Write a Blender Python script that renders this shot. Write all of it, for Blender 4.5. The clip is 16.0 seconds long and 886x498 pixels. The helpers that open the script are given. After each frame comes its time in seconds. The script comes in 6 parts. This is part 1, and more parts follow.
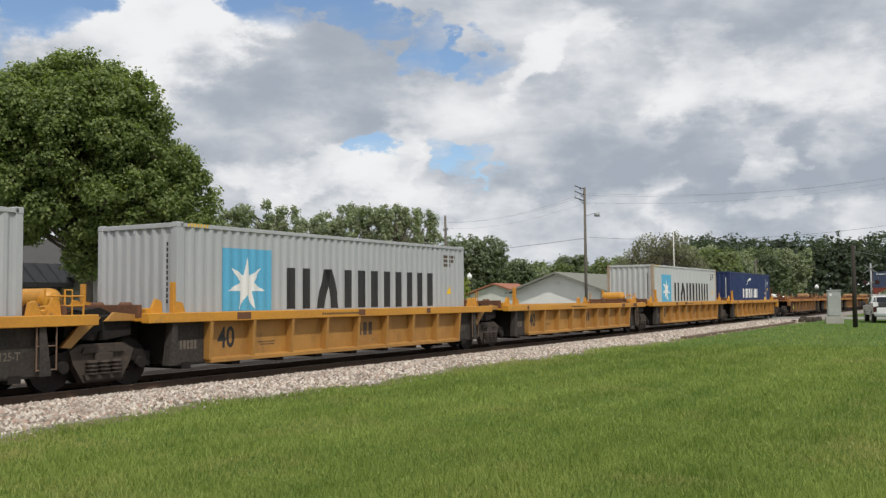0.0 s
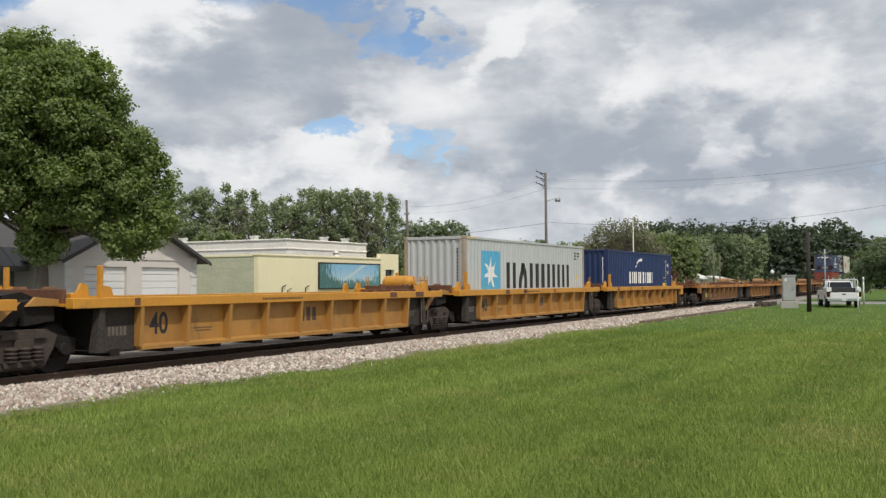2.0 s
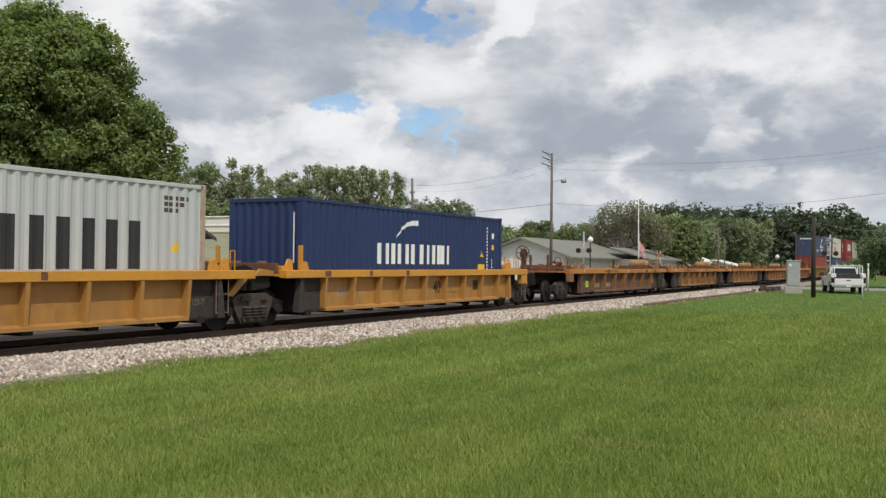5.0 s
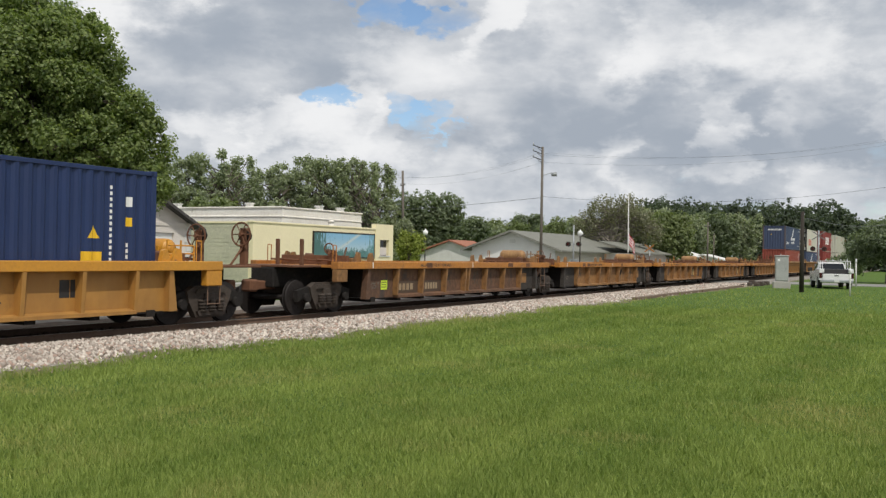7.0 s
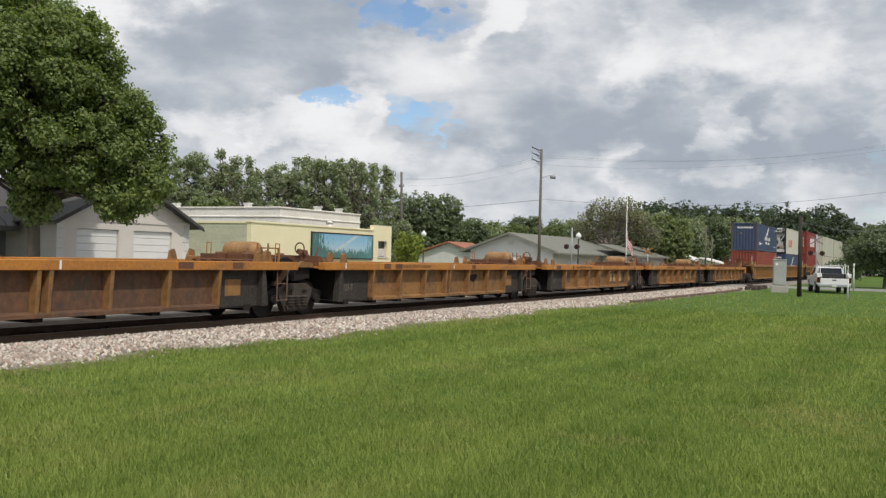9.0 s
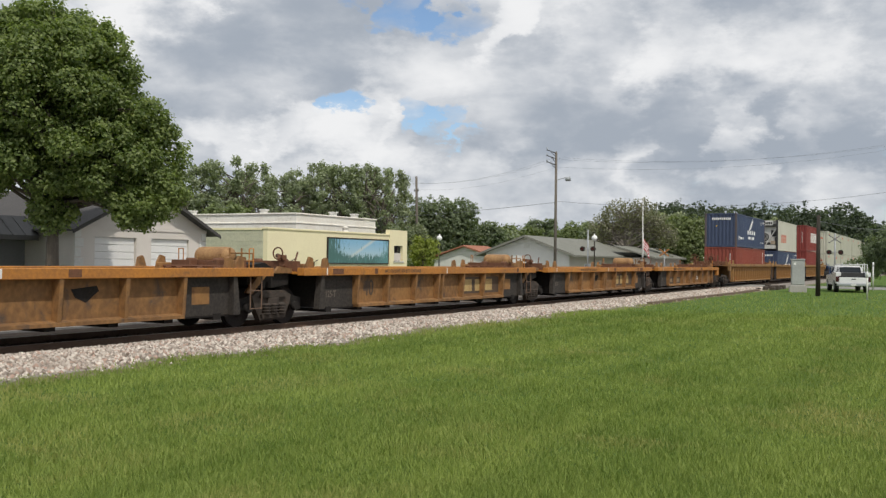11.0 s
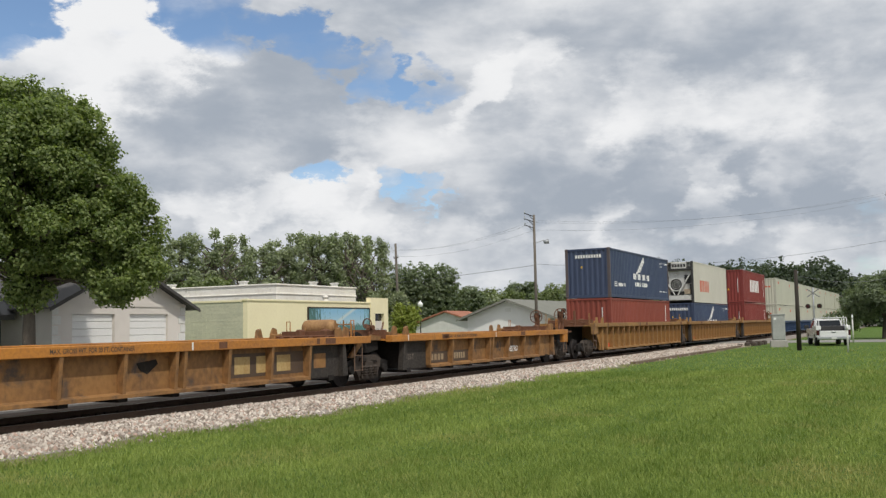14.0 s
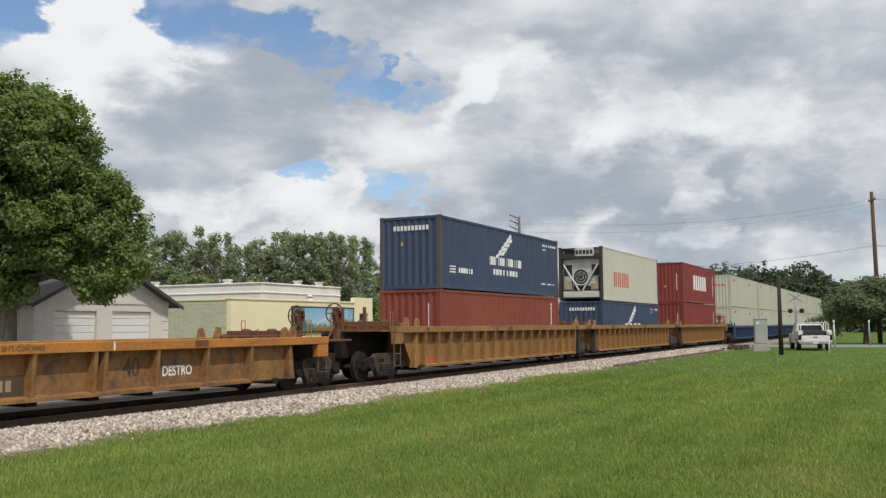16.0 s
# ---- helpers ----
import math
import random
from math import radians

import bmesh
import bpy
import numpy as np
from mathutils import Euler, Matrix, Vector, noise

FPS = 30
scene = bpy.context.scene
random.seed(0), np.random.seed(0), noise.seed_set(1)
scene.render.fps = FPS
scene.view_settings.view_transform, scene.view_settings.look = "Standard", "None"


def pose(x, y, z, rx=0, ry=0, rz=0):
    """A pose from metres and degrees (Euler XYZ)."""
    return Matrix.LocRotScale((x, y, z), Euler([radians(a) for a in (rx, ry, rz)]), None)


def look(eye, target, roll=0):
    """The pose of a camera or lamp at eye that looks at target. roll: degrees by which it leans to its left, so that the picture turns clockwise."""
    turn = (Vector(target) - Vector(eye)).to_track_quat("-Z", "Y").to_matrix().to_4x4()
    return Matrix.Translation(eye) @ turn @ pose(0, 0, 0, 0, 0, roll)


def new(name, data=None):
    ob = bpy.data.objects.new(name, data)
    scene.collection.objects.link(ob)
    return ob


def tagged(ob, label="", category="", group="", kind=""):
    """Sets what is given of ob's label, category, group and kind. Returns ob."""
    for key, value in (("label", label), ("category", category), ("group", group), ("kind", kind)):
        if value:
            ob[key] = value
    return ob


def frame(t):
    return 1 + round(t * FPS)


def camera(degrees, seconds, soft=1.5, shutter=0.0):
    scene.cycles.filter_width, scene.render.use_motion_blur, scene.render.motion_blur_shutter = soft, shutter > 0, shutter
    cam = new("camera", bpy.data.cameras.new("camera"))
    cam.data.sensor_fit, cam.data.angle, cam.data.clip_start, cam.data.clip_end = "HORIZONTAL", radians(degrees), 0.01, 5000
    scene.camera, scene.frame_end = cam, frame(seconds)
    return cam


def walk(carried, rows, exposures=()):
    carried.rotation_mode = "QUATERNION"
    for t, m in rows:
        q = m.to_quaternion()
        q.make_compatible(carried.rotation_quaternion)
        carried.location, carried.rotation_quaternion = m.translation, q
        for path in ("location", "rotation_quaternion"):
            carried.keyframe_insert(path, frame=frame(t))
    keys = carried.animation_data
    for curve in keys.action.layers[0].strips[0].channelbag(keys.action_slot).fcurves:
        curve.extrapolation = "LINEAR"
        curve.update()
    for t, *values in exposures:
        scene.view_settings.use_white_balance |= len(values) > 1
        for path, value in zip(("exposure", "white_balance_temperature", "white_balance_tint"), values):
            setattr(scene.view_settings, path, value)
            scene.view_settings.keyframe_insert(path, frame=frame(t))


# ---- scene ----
cam = camera(50.55, 16.0, soft=1.35)
EYE = 1.65
TURNS = [
    (0.0, 93.06, 0.46, 2.71),
    (0.5, 92.72, 0.71, -0.09),
    (1.0, 92.61, 0.81, 0.89),
    (1.5, 92.64, 0.87, 0.59),
    (2.0, 92.10, 0.38, 0.34),
    (2.5, 92.51, 0.25, 1.01),
    (3.0, 92.15, -0.05, 0.71),
    (3.5, 91.69, -0.81, 0.63),
    (4.0, 91.02, -0.64, 0.64),
    (6.5, 90.67, -0.82, 0.36),
    (7.0, 90.38, -1.03, -0.01),
    (7.5, 89.96, -1.17, -0.19),
    (8.0, 90.08, -1.23, -0.77),
    (8.5, 90.30, -1.45, -0.33),
    (11.0, 90.70, -0.74, 0.85),
    (11.5, 90.66, 2.39, 2.26),
    (12.0, 90.60, 3.02, 2.16),
    (12.5, 90.47, 2.17, 2.81),
    (13.0, 94.06, 1.58, 2.11),
    (13.5, 95.02, 1.30, 0.35),
    (14.0, 94.72, 1.10, -0.27),
    (14.5, 94.80, 1.21, -1.06),
    (15.0, 94.90, 1.33, -1.90),
    (15.5, 94.70, 0.97, -1.98),
    (16.0, 94.75, 0.48, -1.23),
]
walk(cam, [(t, pose(0, 0, EYE, rx, ry, rz)) for t, rx, ry, rz in TURNS])

# ---- plan: s along the track, d across it, away from the camera ----
HEADING = 27.66
TRACK_TURN = 90 - HEADING
US, UC = math.sin(radians(HEADING)), math.cos(radians(HEADING))
TRACK_D = 15.74


def at(s, d, z=0.0):
    return Vector((US * s - UC * d, UC * s + US * d, z))


def put(ob, s, d, z=0.0, turn=0.0):
    p = at(s, d, z)
    ob.matrix_world = pose(p.x, p.y, p.z, 0, 0, TRACK_TURN + turn)
    return ob


def polar(az, dist, z=0.0):
    a = radians(az)
    return Vector((math.sin(a) * dist, math.cos(a) * dist, z))


# ---- world and sun ----
SUN_AZ, SUN_EL = 157.0, 54.0


class Nodes:
    def __init__(self, tree):
        self.t = tree

    def node(self, kind, **sets):
        n = self.t.nodes.new(kind)
        for k, v in sets.items():
            if k == "operation":
                n.operation = v
            elif k == "blend_type":
                n.blend_type = v
            elif k == "data_type":
                n.data_type = v
            elif k == "interpolation_type":
                n.interpolation_type = v
            elif k == "feature":
                n.feature = v
        return n

    def link(self, a, b):
        self.t.links.new(a, b)

    def feed(self, socket, v):
        if isinstance(v, bpy.types.NodeSocket):
            self.t.links.new(v, socket)
        elif isinstance(v, (tuple, list, Vector)) and socket.type == "RGBA":
            socket.default_value = (*v[:3], 1)
        else:
            socket.default_value = v

    def math(self, op, a, b=0.0, c=0.0, clamp=False):
        n = self.node("ShaderNodeMath", operation=op)
        n.use_clamp = clamp
        for i, v in enumerate((a, b, c)):
            self.feed(n.inputs[i], v)
        return n.outputs[0]

    def vec(self, op, a, b=(0, 0, 0)):
        n = self.node("ShaderNodeVectorMath", operation=op)
        self.feed(n.inputs[0], a)
        self.feed(n.inputs[1], b)
        return n.outputs["Value"] if op in ("DOT_PRODUCT", "LENGTH") else n.outputs["Vector"]

    def ramp(self, v, a, b, c=0.0, d=1.0, smooth=True):
        n = self.node("ShaderNodeMapRange", interpolation_type="SMOOTHSTEP" if smooth else "LINEAR")
        for i, x in enumerate((v, a, b, c, d)):
            self.feed(n.inputs[i], x)
        return n.outputs[0]

    def noise(self, vec, scale, detail=4.0, rough=0.55, distort=0.0):
        n = self.node("ShaderNodeTexNoise")
        if vec is not None:
            self.feed(n.inputs["Vector"], vec)
        n.inputs["Scale"].default_value = scale
        n.inputs["Detail"].default_value = detail
        n.inputs["Roughness"].default_value = rough
        n.inputs["Distortion"].default_value = distort
        return n

    def mix(self, f, a, b, blend="MIX"):
        n = self.node("ShaderNodeMix", data_type="RGBA", blend_type=blend)
        self.feed(n.inputs[0], f)
        self.feed(n.inputs[6], a)
        self.feed(n.inputs[7], b)
        return n.outputs[2]

    def scale(self, vec, s):
        n = self.node("ShaderNodeMapping")
        self.feed(n.inputs["Vector"], vec)
        n.inputs["Scale"].default_value = s
        return n.outputs[0]


def build_world():
    w = bpy.data.worlds.new("world")
    scene.world = w
    w.use_nodes = True
    w.node_tree.nodes.clear()
    n = Nodes(w.node_tree)
    co = n.node("ShaderNodeTexCoord").outputs["Generated"]
    sky = n.node("ShaderNodeTexSky")
    sky.sky_type, sky.sun_disc = "NISHITA", False
    sky.sun_elevation, sky.sun_rotation = radians(SUN_EL), radians(SUN_AZ)
    sky.air_density, sky.dust_density, sky.ozone_density = 1.0, 0.6, 2.0
    blue = n.mix(1.0, sky.outputs[0], (0.115, 0.12, 0.125), "MULTIPLY")
    sep = n.node("ShaderNodeSeparateXYZ")
    n.link(co, sep.inputs[0])
    z = n.math("ADD", n.math("MAXIMUM", sep.outputs[2], 0.0), 0.11)
    comb = n.node("ShaderNodeCombineXYZ")
    n.link(n.math("DIVIDE", sep.outputs[0], z), comb.inputs[0])
    n.link(n.math("DIVIDE", sep.outputs[1], z), comb.inputs[1])
    n.link(n.math("MULTIPLY", sep.outputs[2], 3.0), comb.inputs[2])
    flat = comb.outputs[0]
    wide = n.scale(co, (1.0, 1.0, 1.75))
    big = n.noise(flat, 1.5, 9, 0.52, 0.2).outputs[0]
    puff = n.noise(wide, 9.0, 9, 0.53, 0.15).outputs[0]
    soft = n.noise(wide, 4.0, 5, 0.5, 0.3)
    # bright crowns and darker bases: each layer against itself a little higher up
    under = n.vec("ADD", wide, (0.0, 0.0, 0.05))
    lit = n.math("SUBTRACT", puff, n.noise(under, 9.0, 9, 0.53, 0.15).outputs[0])
    under2 = n.vec("ADD", wide, (0.0, 0.0, 0.11))
    lit2 = n.math("SUBTRACT", soft.outputs[0], n.noise(under2, 4.0, 5, 0.5, 0.3).outputs[0])
    # puffed edges for the cloud heads and gaps
    warp = n.vec("MULTIPLY", n.vec("SUBTRACT", n.noise(wide, 8.0, 8, 0.62).outputs["Color"], (0.5, 0.5, 0.5)), (0.25, 0.25, 0.13))
    way = n.vec("NORMALIZE", n.vec("ADD", co, warp))

    drift = n.vec("NORMALIZE", n.vec("ADD", co, n.vec("MULTIPLY", warp, (1.0, 1.0, 1.0))))

    def blob(az, el, r, soft_edge):
        a, e = radians(az), radians(el)
        v = (math.sin(a) * math.cos(e), math.cos(a) * math.cos(e), math.sin(e))
        if soft_edge:
            return n.ramp(n.vec("DOT_PRODUCT", drift, v), math.cos(radians(r * 1.15)), math.cos(radians(r * 0.3)))
        return n.ramp(n.vec("DOT_PRODUCT", way, v), math.cos(radians(r)), math.cos(radians(r * 0.5)))

    def total(blobs, soft_edge=True):
        acc = None
        for az, el, r, k in blobs:
            b = n.math("MULTIPLY", blob(az, el, r, soft_edge), k)
            acc = b if acc is None else n.math("ADD", acc, b)
        return acc

    gaps = total([(-27.5, 18, 4.2, 1), (-22.3, 18.5, 3.2, 1), (-13.5, 18.5, 3.2, .8), (-8.5, 17.3, 3.0, 1), (-4.5, 15.6, 2.4, .9), (-1.5, 15.0, 2.2, .7), (-0.5, 18, 2.6, .55),
                  (-7.6, 9.0, 1.3, .6), (-2.2, 8.8, 1.6, .7), (-0.6, 8.1, 1.5, .7), (0.9, 7.4, 1.2, .5), (-30, 12, 4, .6), (20, 4.3, 3, .35), (26, 5, 3, .4)], False)
    heads = total([(-18.5, 16.0, 4.3, 1.2), (-25, 15.5, 3.2, .9), (-15.5, 17.5, 3, .8), (-21, 12.5, 3, .5), (-6.0, 8.2, 2.6, .9), (-9.6, 7.6, 2.2, .8), (-12.5, 6.8, 2.2, .7), (-3.5, 7.2, 2, .6), (2.4, 14.6, 2.0, .9), (6.0, 15.6, 2.2, .7),
                   (14.0, 13.4, 3.2, .75), (18.8, 11.8, 3.6, .75), (10.5, 12.2, 3.4, .45), (16.4, 6.4, 1.6, .7), (17, 8.2, 1.6, .45), (0, 4.6, 2.6, .6), (4.0, 3.8, 2.6, .6), (8, 5.0, 2.0, .6), (11, 6.0, 1.8, .4), (20.5, 6.0, 1.8, .5), (24, 10.5, 4, .5), (13, 5.0, 2.2, .4), (22, 3.2, 3, .5)])
    shades = total([(-9.0, 13.2, 5.2, .85), (-14.5, 12.2, 4.0, .6), (-6, 11.2, 3.6, .6), (11.5, 17.5, 5.5, .6), (5.6, 14.0, 1.7, .7), (8.0, 8.6, 4.2, .5), (3.5, 9.6, 3.2, .5), (14.5, 8.8, 3.6, .4), (-7.6, 6.6, 1.7, .45), (-4.6, 6.2, 1.6, .4), (20, 7.6, 4, .3), (25, 14, 5, .4), (20, 17, 5, .45), (10, 9.4, 2.8, .7), (13, 8.0, 2.6, 1.0), (17.5, 8.8, 2.8, 1.2), (21.5, 8.4, 3.2, 1.2), (25.5, 8.0, 3.4, 1.2), (8, 6.4, 2.2, .7), (14.5, 4.6, 2.6, .8), (19, 4.8, 2.6, .8), (23.5, 5.2, 2.8, .7), (9.5, 3.2, 2.2, .5), (4.5, 6.6, 2.2, .6)])
    dens = n.math("ADD", n.math("MULTIPLY", big, 0.55), n.math("MULTIPLY", puff, 0.45))
    dens = n.math("SUBTRACT", n.math("ADD", dens, 0.13), n.math("MULTIPLY", gaps, 0.3))
    cover = n.ramp(dens, 0.30, 0.53)
    tone = n.math("MULTIPLY_ADD", puff, 0.22, 0.53)
    tone = n.math("ADD", tone, n.math("MULTIPLY", n.math("SUBTRACT", soft.outputs[0], 0.5), 0.2))
    tone = n.math("ADD", tone, n.math("ADD", n.math("MULTIPLY", lit, 0.6), n.math("MULTIPLY", lit2, 0.6)))
    tone = n.math("ADD", tone, n.math("MULTIPLY", heads, 0.3))
    tone = n.math("SUBTRACT", tone, n.math("MULTIPLY", shades, 0.19))
    streak = n.noise(n.scale(co, (1.0, 1.0, 3.6)), 7.0, 8, 0.58, 0.35).outputs[0]
    tone = n.math("ADD", tone, n.math("MULTIPLY", n.math("SUBTRACT", streak, 0.5), 0.45))
    tone = n.ramp(tone, 0.3, 1.05)
    cloud = n.mix(tone, CLOUD_DARK, CLOUD_LIGHT)
    out = n.node("ShaderNodeOutputWorld")
    bg = n.node("ShaderNodeBackground")
    n.link(n.mix(cover, blue, cloud), bg.inputs[0])
    bg.inputs[1].default_value = 1.0
    n.link(bg.outputs[0], out.inputs[0])


CLOUD_DARK = (0.37, 0.415, 0.48)
CLOUD_LIGHT = (0.87, 0.875, 0.885)
build_world()
sun = new("sun", bpy.data.lights.new("sun", "SUN"))
sun.data.energy, sun.data.angle, sun.data.color = 2.7, radians(0.6), (1.0, 0.95, 0.86)
sun.matrix_world = look(polar(SUN_AZ, 50 * math.cos(radians(SUN_EL)), 50 * math.sin(radians(SUN_EL))), (0, 0, 0))
scene.view_settings.exposure = 0.0


# ---- materials ----
def material(name, base, second=None, rough=0.7, metal=0.0, grain=14.0, wear=1.6, amount=0.5, bump=0.15, bump_scale=60.0,
             stretch=(1, 1, 1), third=None, third_at=(0.58, 0.72), vary=0.0, spec=0.5, space="Object"):
    m = bpy.data.materials.new(name)
    m.use_nodes = True
    m.node_tree.nodes.clear()
    n = Nodes(m.node_tree)
    tc = n.node("ShaderNodeTexCoord").outputs[space]
    co = n.scale(tc, stretch)
    second = second or tuple(c * 0.7 for c in base)
    fine = n.noise(co, grain, 6, 0.6).outputs[0]
    wide = n.noise(co, wear, 5, 0.6, 0.4).outputs[0]
    f = n.ramp(n.math("ADD", n.math("MULTIPLY", fine, 0.45), n.math("MULTIPLY", wide, 0.55)), 0.38, 0.64, 0.0, amount)
    col = n.mix(f, base, second)
    if third:
        spots = n.noise(co, wear * 2.3, 8, 0.65, 0.6).outputs[0]
        col = n.mix(n.ramp(spots, *third_at), col, third)
    if vary:
        rnd = n.node("ShaderNodeObjectInfo").outputs["Random"]
        hsv = n.node("ShaderNodeHueSaturation")
        n.link(n.ramp(rnd, 0, 1, 1 - vary, 1 + vary, False), hsv.inputs["Value"])
        n.link(col, hsv.inputs["Color"])
        col = hsv.outputs[0]
    p = n.node("ShaderNodeBsdfPrincipled")
    n.feed(p.inputs["Base Color"], col)
    n.link(n.ramp(fine, 0.3, 0.7, max(rough - 0.1, 0.02), min(rough + 0.1, 1), False), p.inputs["Roughness"])
    p.inputs["Metallic"].default_value = metal
    p.inputs["Specular IOR Level"].default_value = spec
    if bump:
        b = n.node("ShaderNodeBump")
        b.inputs["Strength"].default_value = bump
        b.inputs["Distance"].default_value = 0.02
        n.link(n.noise(tc, bump_scale, 4, 0.6).outputs[0], b.inputs["Height"])
        n.link(b.outputs[0], p.inputs["Normal"])
    o = n.node("ShaderNodeOutputMaterial")
    n.link(p.outputs[0], o.inputs[0])
    return m


def leaf_material(name, base, second, trans=0.42):
    m = bpy.data.materials.new(name)
    m.use_nodes = True
    m.node_tree.nodes.clear()
    n = Nodes(m.node_tree)
    rnd = n.node("ShaderNodeNewGeometry").outputs["Random Per Island"]
    tc = n.node("ShaderNodeTexCoord").outputs["Object"]
    wide = n.noise(tc, 0.9, 3, 0.5).outputs[0]
    col = n.mix(n.ramp(n.math("ADD", n.math("MULTIPLY", rnd, 0.6), n.math("MULTIPLY", wide, 0.4)), 0.15, 0.85), base, second)
    p = n.node("ShaderNodeBsdfPrincipled")
    n.feed(p.inputs["Base Color"], col)
    p.inputs["Roughness"].default_value = 0.5
    p.inputs["Specular IOR Level"].default_value = 0.35
    t = n.node("ShaderNodeBsdfTranslucent")
    n.feed(t.inputs[0], n.mix(1.0, col, (1.25, 1.35, 0.6), "MULTIPLY"))
    mx = n.node("ShaderNodeMixShader")
    mx.inputs[0].default_value = trans
    n.link(p.outputs[0], mx.inputs[1])
    n.link(t.outputs[0], mx.inputs[2])
    o = n.node("ShaderNodeOutputMaterial")
    n.link(mx.outputs[0], o.inputs[0])
    return m


M = {}
M["yellow"] = material("car_yellow_paint", (0.42, 0.215, 0.05), (0.31, 0.155, 0.042), 0.58, wear=0.5, grain=3, amount=0.8, bump=0.05, third=(0.13, 0.078, 0.038), third_at=(0.56, 0.78), stretch=(1, 1, 0.6))
M["chord"] = material("car_chord_yellow", (0.60, 0.28, 0.03), (0.44, 0.20, 0.035), 0.5, wear=0.8, amount=0.7, third=(0.2, 0.13, 0.07), third_at=(0.64, 0.76))
M["rusty"] = material("car_rusty_yellow", (0.30, 0.152, 0.05), (0.17, 0.088, 0.036), 0.78, wear=0.7, grain=8, amount=1.0, third=(0.075, 0.056, 0.045), third_at=(0.52, 0.7), stretch=(1, 1, 0.75))
M["rust_brown"] = material("car_rust_brown", (0.165, 0.082, 0.042), (0.095, 0.052, 0.032), 0.8, wear=0.7, grain=8, amount=1.0, third=(0.06, 0.046, 0.04), third_at=(0.54, 0.7), stretch=(1, 1, 0.75))
M["rusty_chord"] = material("car_rusty_chord", (0.52, 0.21, 0.03), (0.30, 0.125, 0.035), 0.6, wear=0.6, amount=0.9, third=(0.14, 0.08, 0.045), third_at=(0.60, 0.74))
M["ochre"] = material("car_ochre_paint", (0.33, 0.18, 0.055), (0.21, 0.11, 0.04), 0.65, wear=0.9, grain=8, amount=0.9, third=(0.09, 0.05, 0.03), third_at=(0.57, 0.72), stretch=(1, 1, 0.4))
M["navy_car"] = material("car_blue_paint", (0.03, 0.06, 0.13), (0.02, 0.035, 0.07), 0.55)
M["bogie"] = material("rust_grimed_casting", (0.06, 0.046, 0.036), (0.028, 0.022, 0.018), 0.85, wear=2.5, third=(0.11, 0.07, 0.05))
# Oil and rust stain, with the shade beneath the train mixed in.
M["oiled_shaded"] = material("oiled_shaded_ballast", (0.15, 0.11, 0.08), (0.07, 0.052, 0.04), 0.95, wear=8.0, grain=50, amount=0.9, bump=0.6, bump_scale=30)
# Grime and rust flecks, with the shade under the decks darkened into the base.
M["shaded_grime"] = material("grimy_shaded_steel", (0.02, 0.017, 0.015), (0.009, 0.008, 0.008), 0.88, wear=2.0, third=(0.045, 0.032, 0.023), spec=0.3)
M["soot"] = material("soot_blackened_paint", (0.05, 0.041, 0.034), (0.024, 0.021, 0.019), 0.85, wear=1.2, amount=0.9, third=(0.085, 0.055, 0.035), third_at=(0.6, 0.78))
M["rust"] = material("rusted_steel", (0.16, 0.07, 0.035), (0.08, 0.04, 0.025), 0.85, wear=3.0)
M["rail_steel"] = material("rail_steel", (0.17, 0.105, 0.07), (0.11, 0.07, 0.05), 0.7, wear=2.0)
M["rail_head"] = material("worn_rail_head", (0.35, 0.34, 0.33), (0.25, 0.23, 0.21), 0.3, metal=0.9, bump=0.02)
M["wheel"] = material("wheel_steel", (0.028, 0.022, 0.02), (0.015, 0.013, 0.012), 0.7, metal=0.3)
M["tread"] = material("wheel_tread", (0.4, 0.39, 0.38), (0.3, 0.28, 0.27), 0.35, metal=0.9, bump=0.02)
M["tie"] = material("creosoted_timber", (0.07, 0.052, 0.04), (0.035, 0.028, 0.022), 0.9, grain=20, stretch=(6, 1, 6))
M["verge"] = material("dry_verge_soil", (0.19, 0.165, 0.08), (0.11, 0.115, 0.045), 0.95, wear=3.0, grain=40, amount=1.0, bump=0.6, bump_scale=40, third=(0.26, 0.22, 0.15), third_at=(0.58, 0.72))
M["edging"] = material("weathered_brown_timber", (0.17, 0.12, 0.085), (0.10, 0.07, 0.05), 0.9, grain=20, stretch=(1, 6, 6))
M["stone"] = material("ballast_stone", (0.46, 0.42, 0.38), (0.30, 0.26, 0.23), 0.9, wear=6.0, grain=25, amount=0.8)
M["gravel_bed"] = material("ballast_bed", (0.30, 0.27, 0.24), (0.17, 0.145, 0.12), 0.95, wear=14.0, grain=60, amount=0.9, bump=0.6, bump_scale=30)
M["asphalt"] = material("worn_asphalt", (0.27, 0.26, 0.24), (0.18, 0.175, 0.165), 0.9, wear=0.5, grain=30, amount=0.7)
M["concrete"] = material("concrete", (0.42, 0.40, 0.37), (0.30, 0.285, 0.26), 0.9, wear=1.2)
M["black_paint"] = material("black_lettering", (0.02, 0.02, 0.022), (0.035, 0.035, 0.035), 0.6, bump=0)
M["white_paint"] = material("white_lettering", (0.78, 0.78, 0.77), (0.66, 0.66, 0.64), 0.6, bump=0, amount=0.4)
M["star_blue"] = material("light_blue_paint", (0.10, 0.40, 0.62), (0.09, 0.34, 0.52), 0.55, bump=0, wear=0.7)
M["red_paint"] = material("red_lettering", (0.62, 0.10, 0.04), (0.55, 0.09, 0.04), 0.6, bump=0)
M["sign_yellow"] = material("sign_yellow", (0.80, 0.50, 0.02), (0.7, 0.42, 0.02), 0.5, bump=0)
M["placard"] = material("placard_lime", (0.62, 0.80, 0.05), (0.55, 0.7, 0.05), 0.5, bump=0)
M["faded_mark"] = material("faded_mark", (0.075, 0.05, 0.035), (0.11, 0.065, 0.035), 0.7, bump=0)
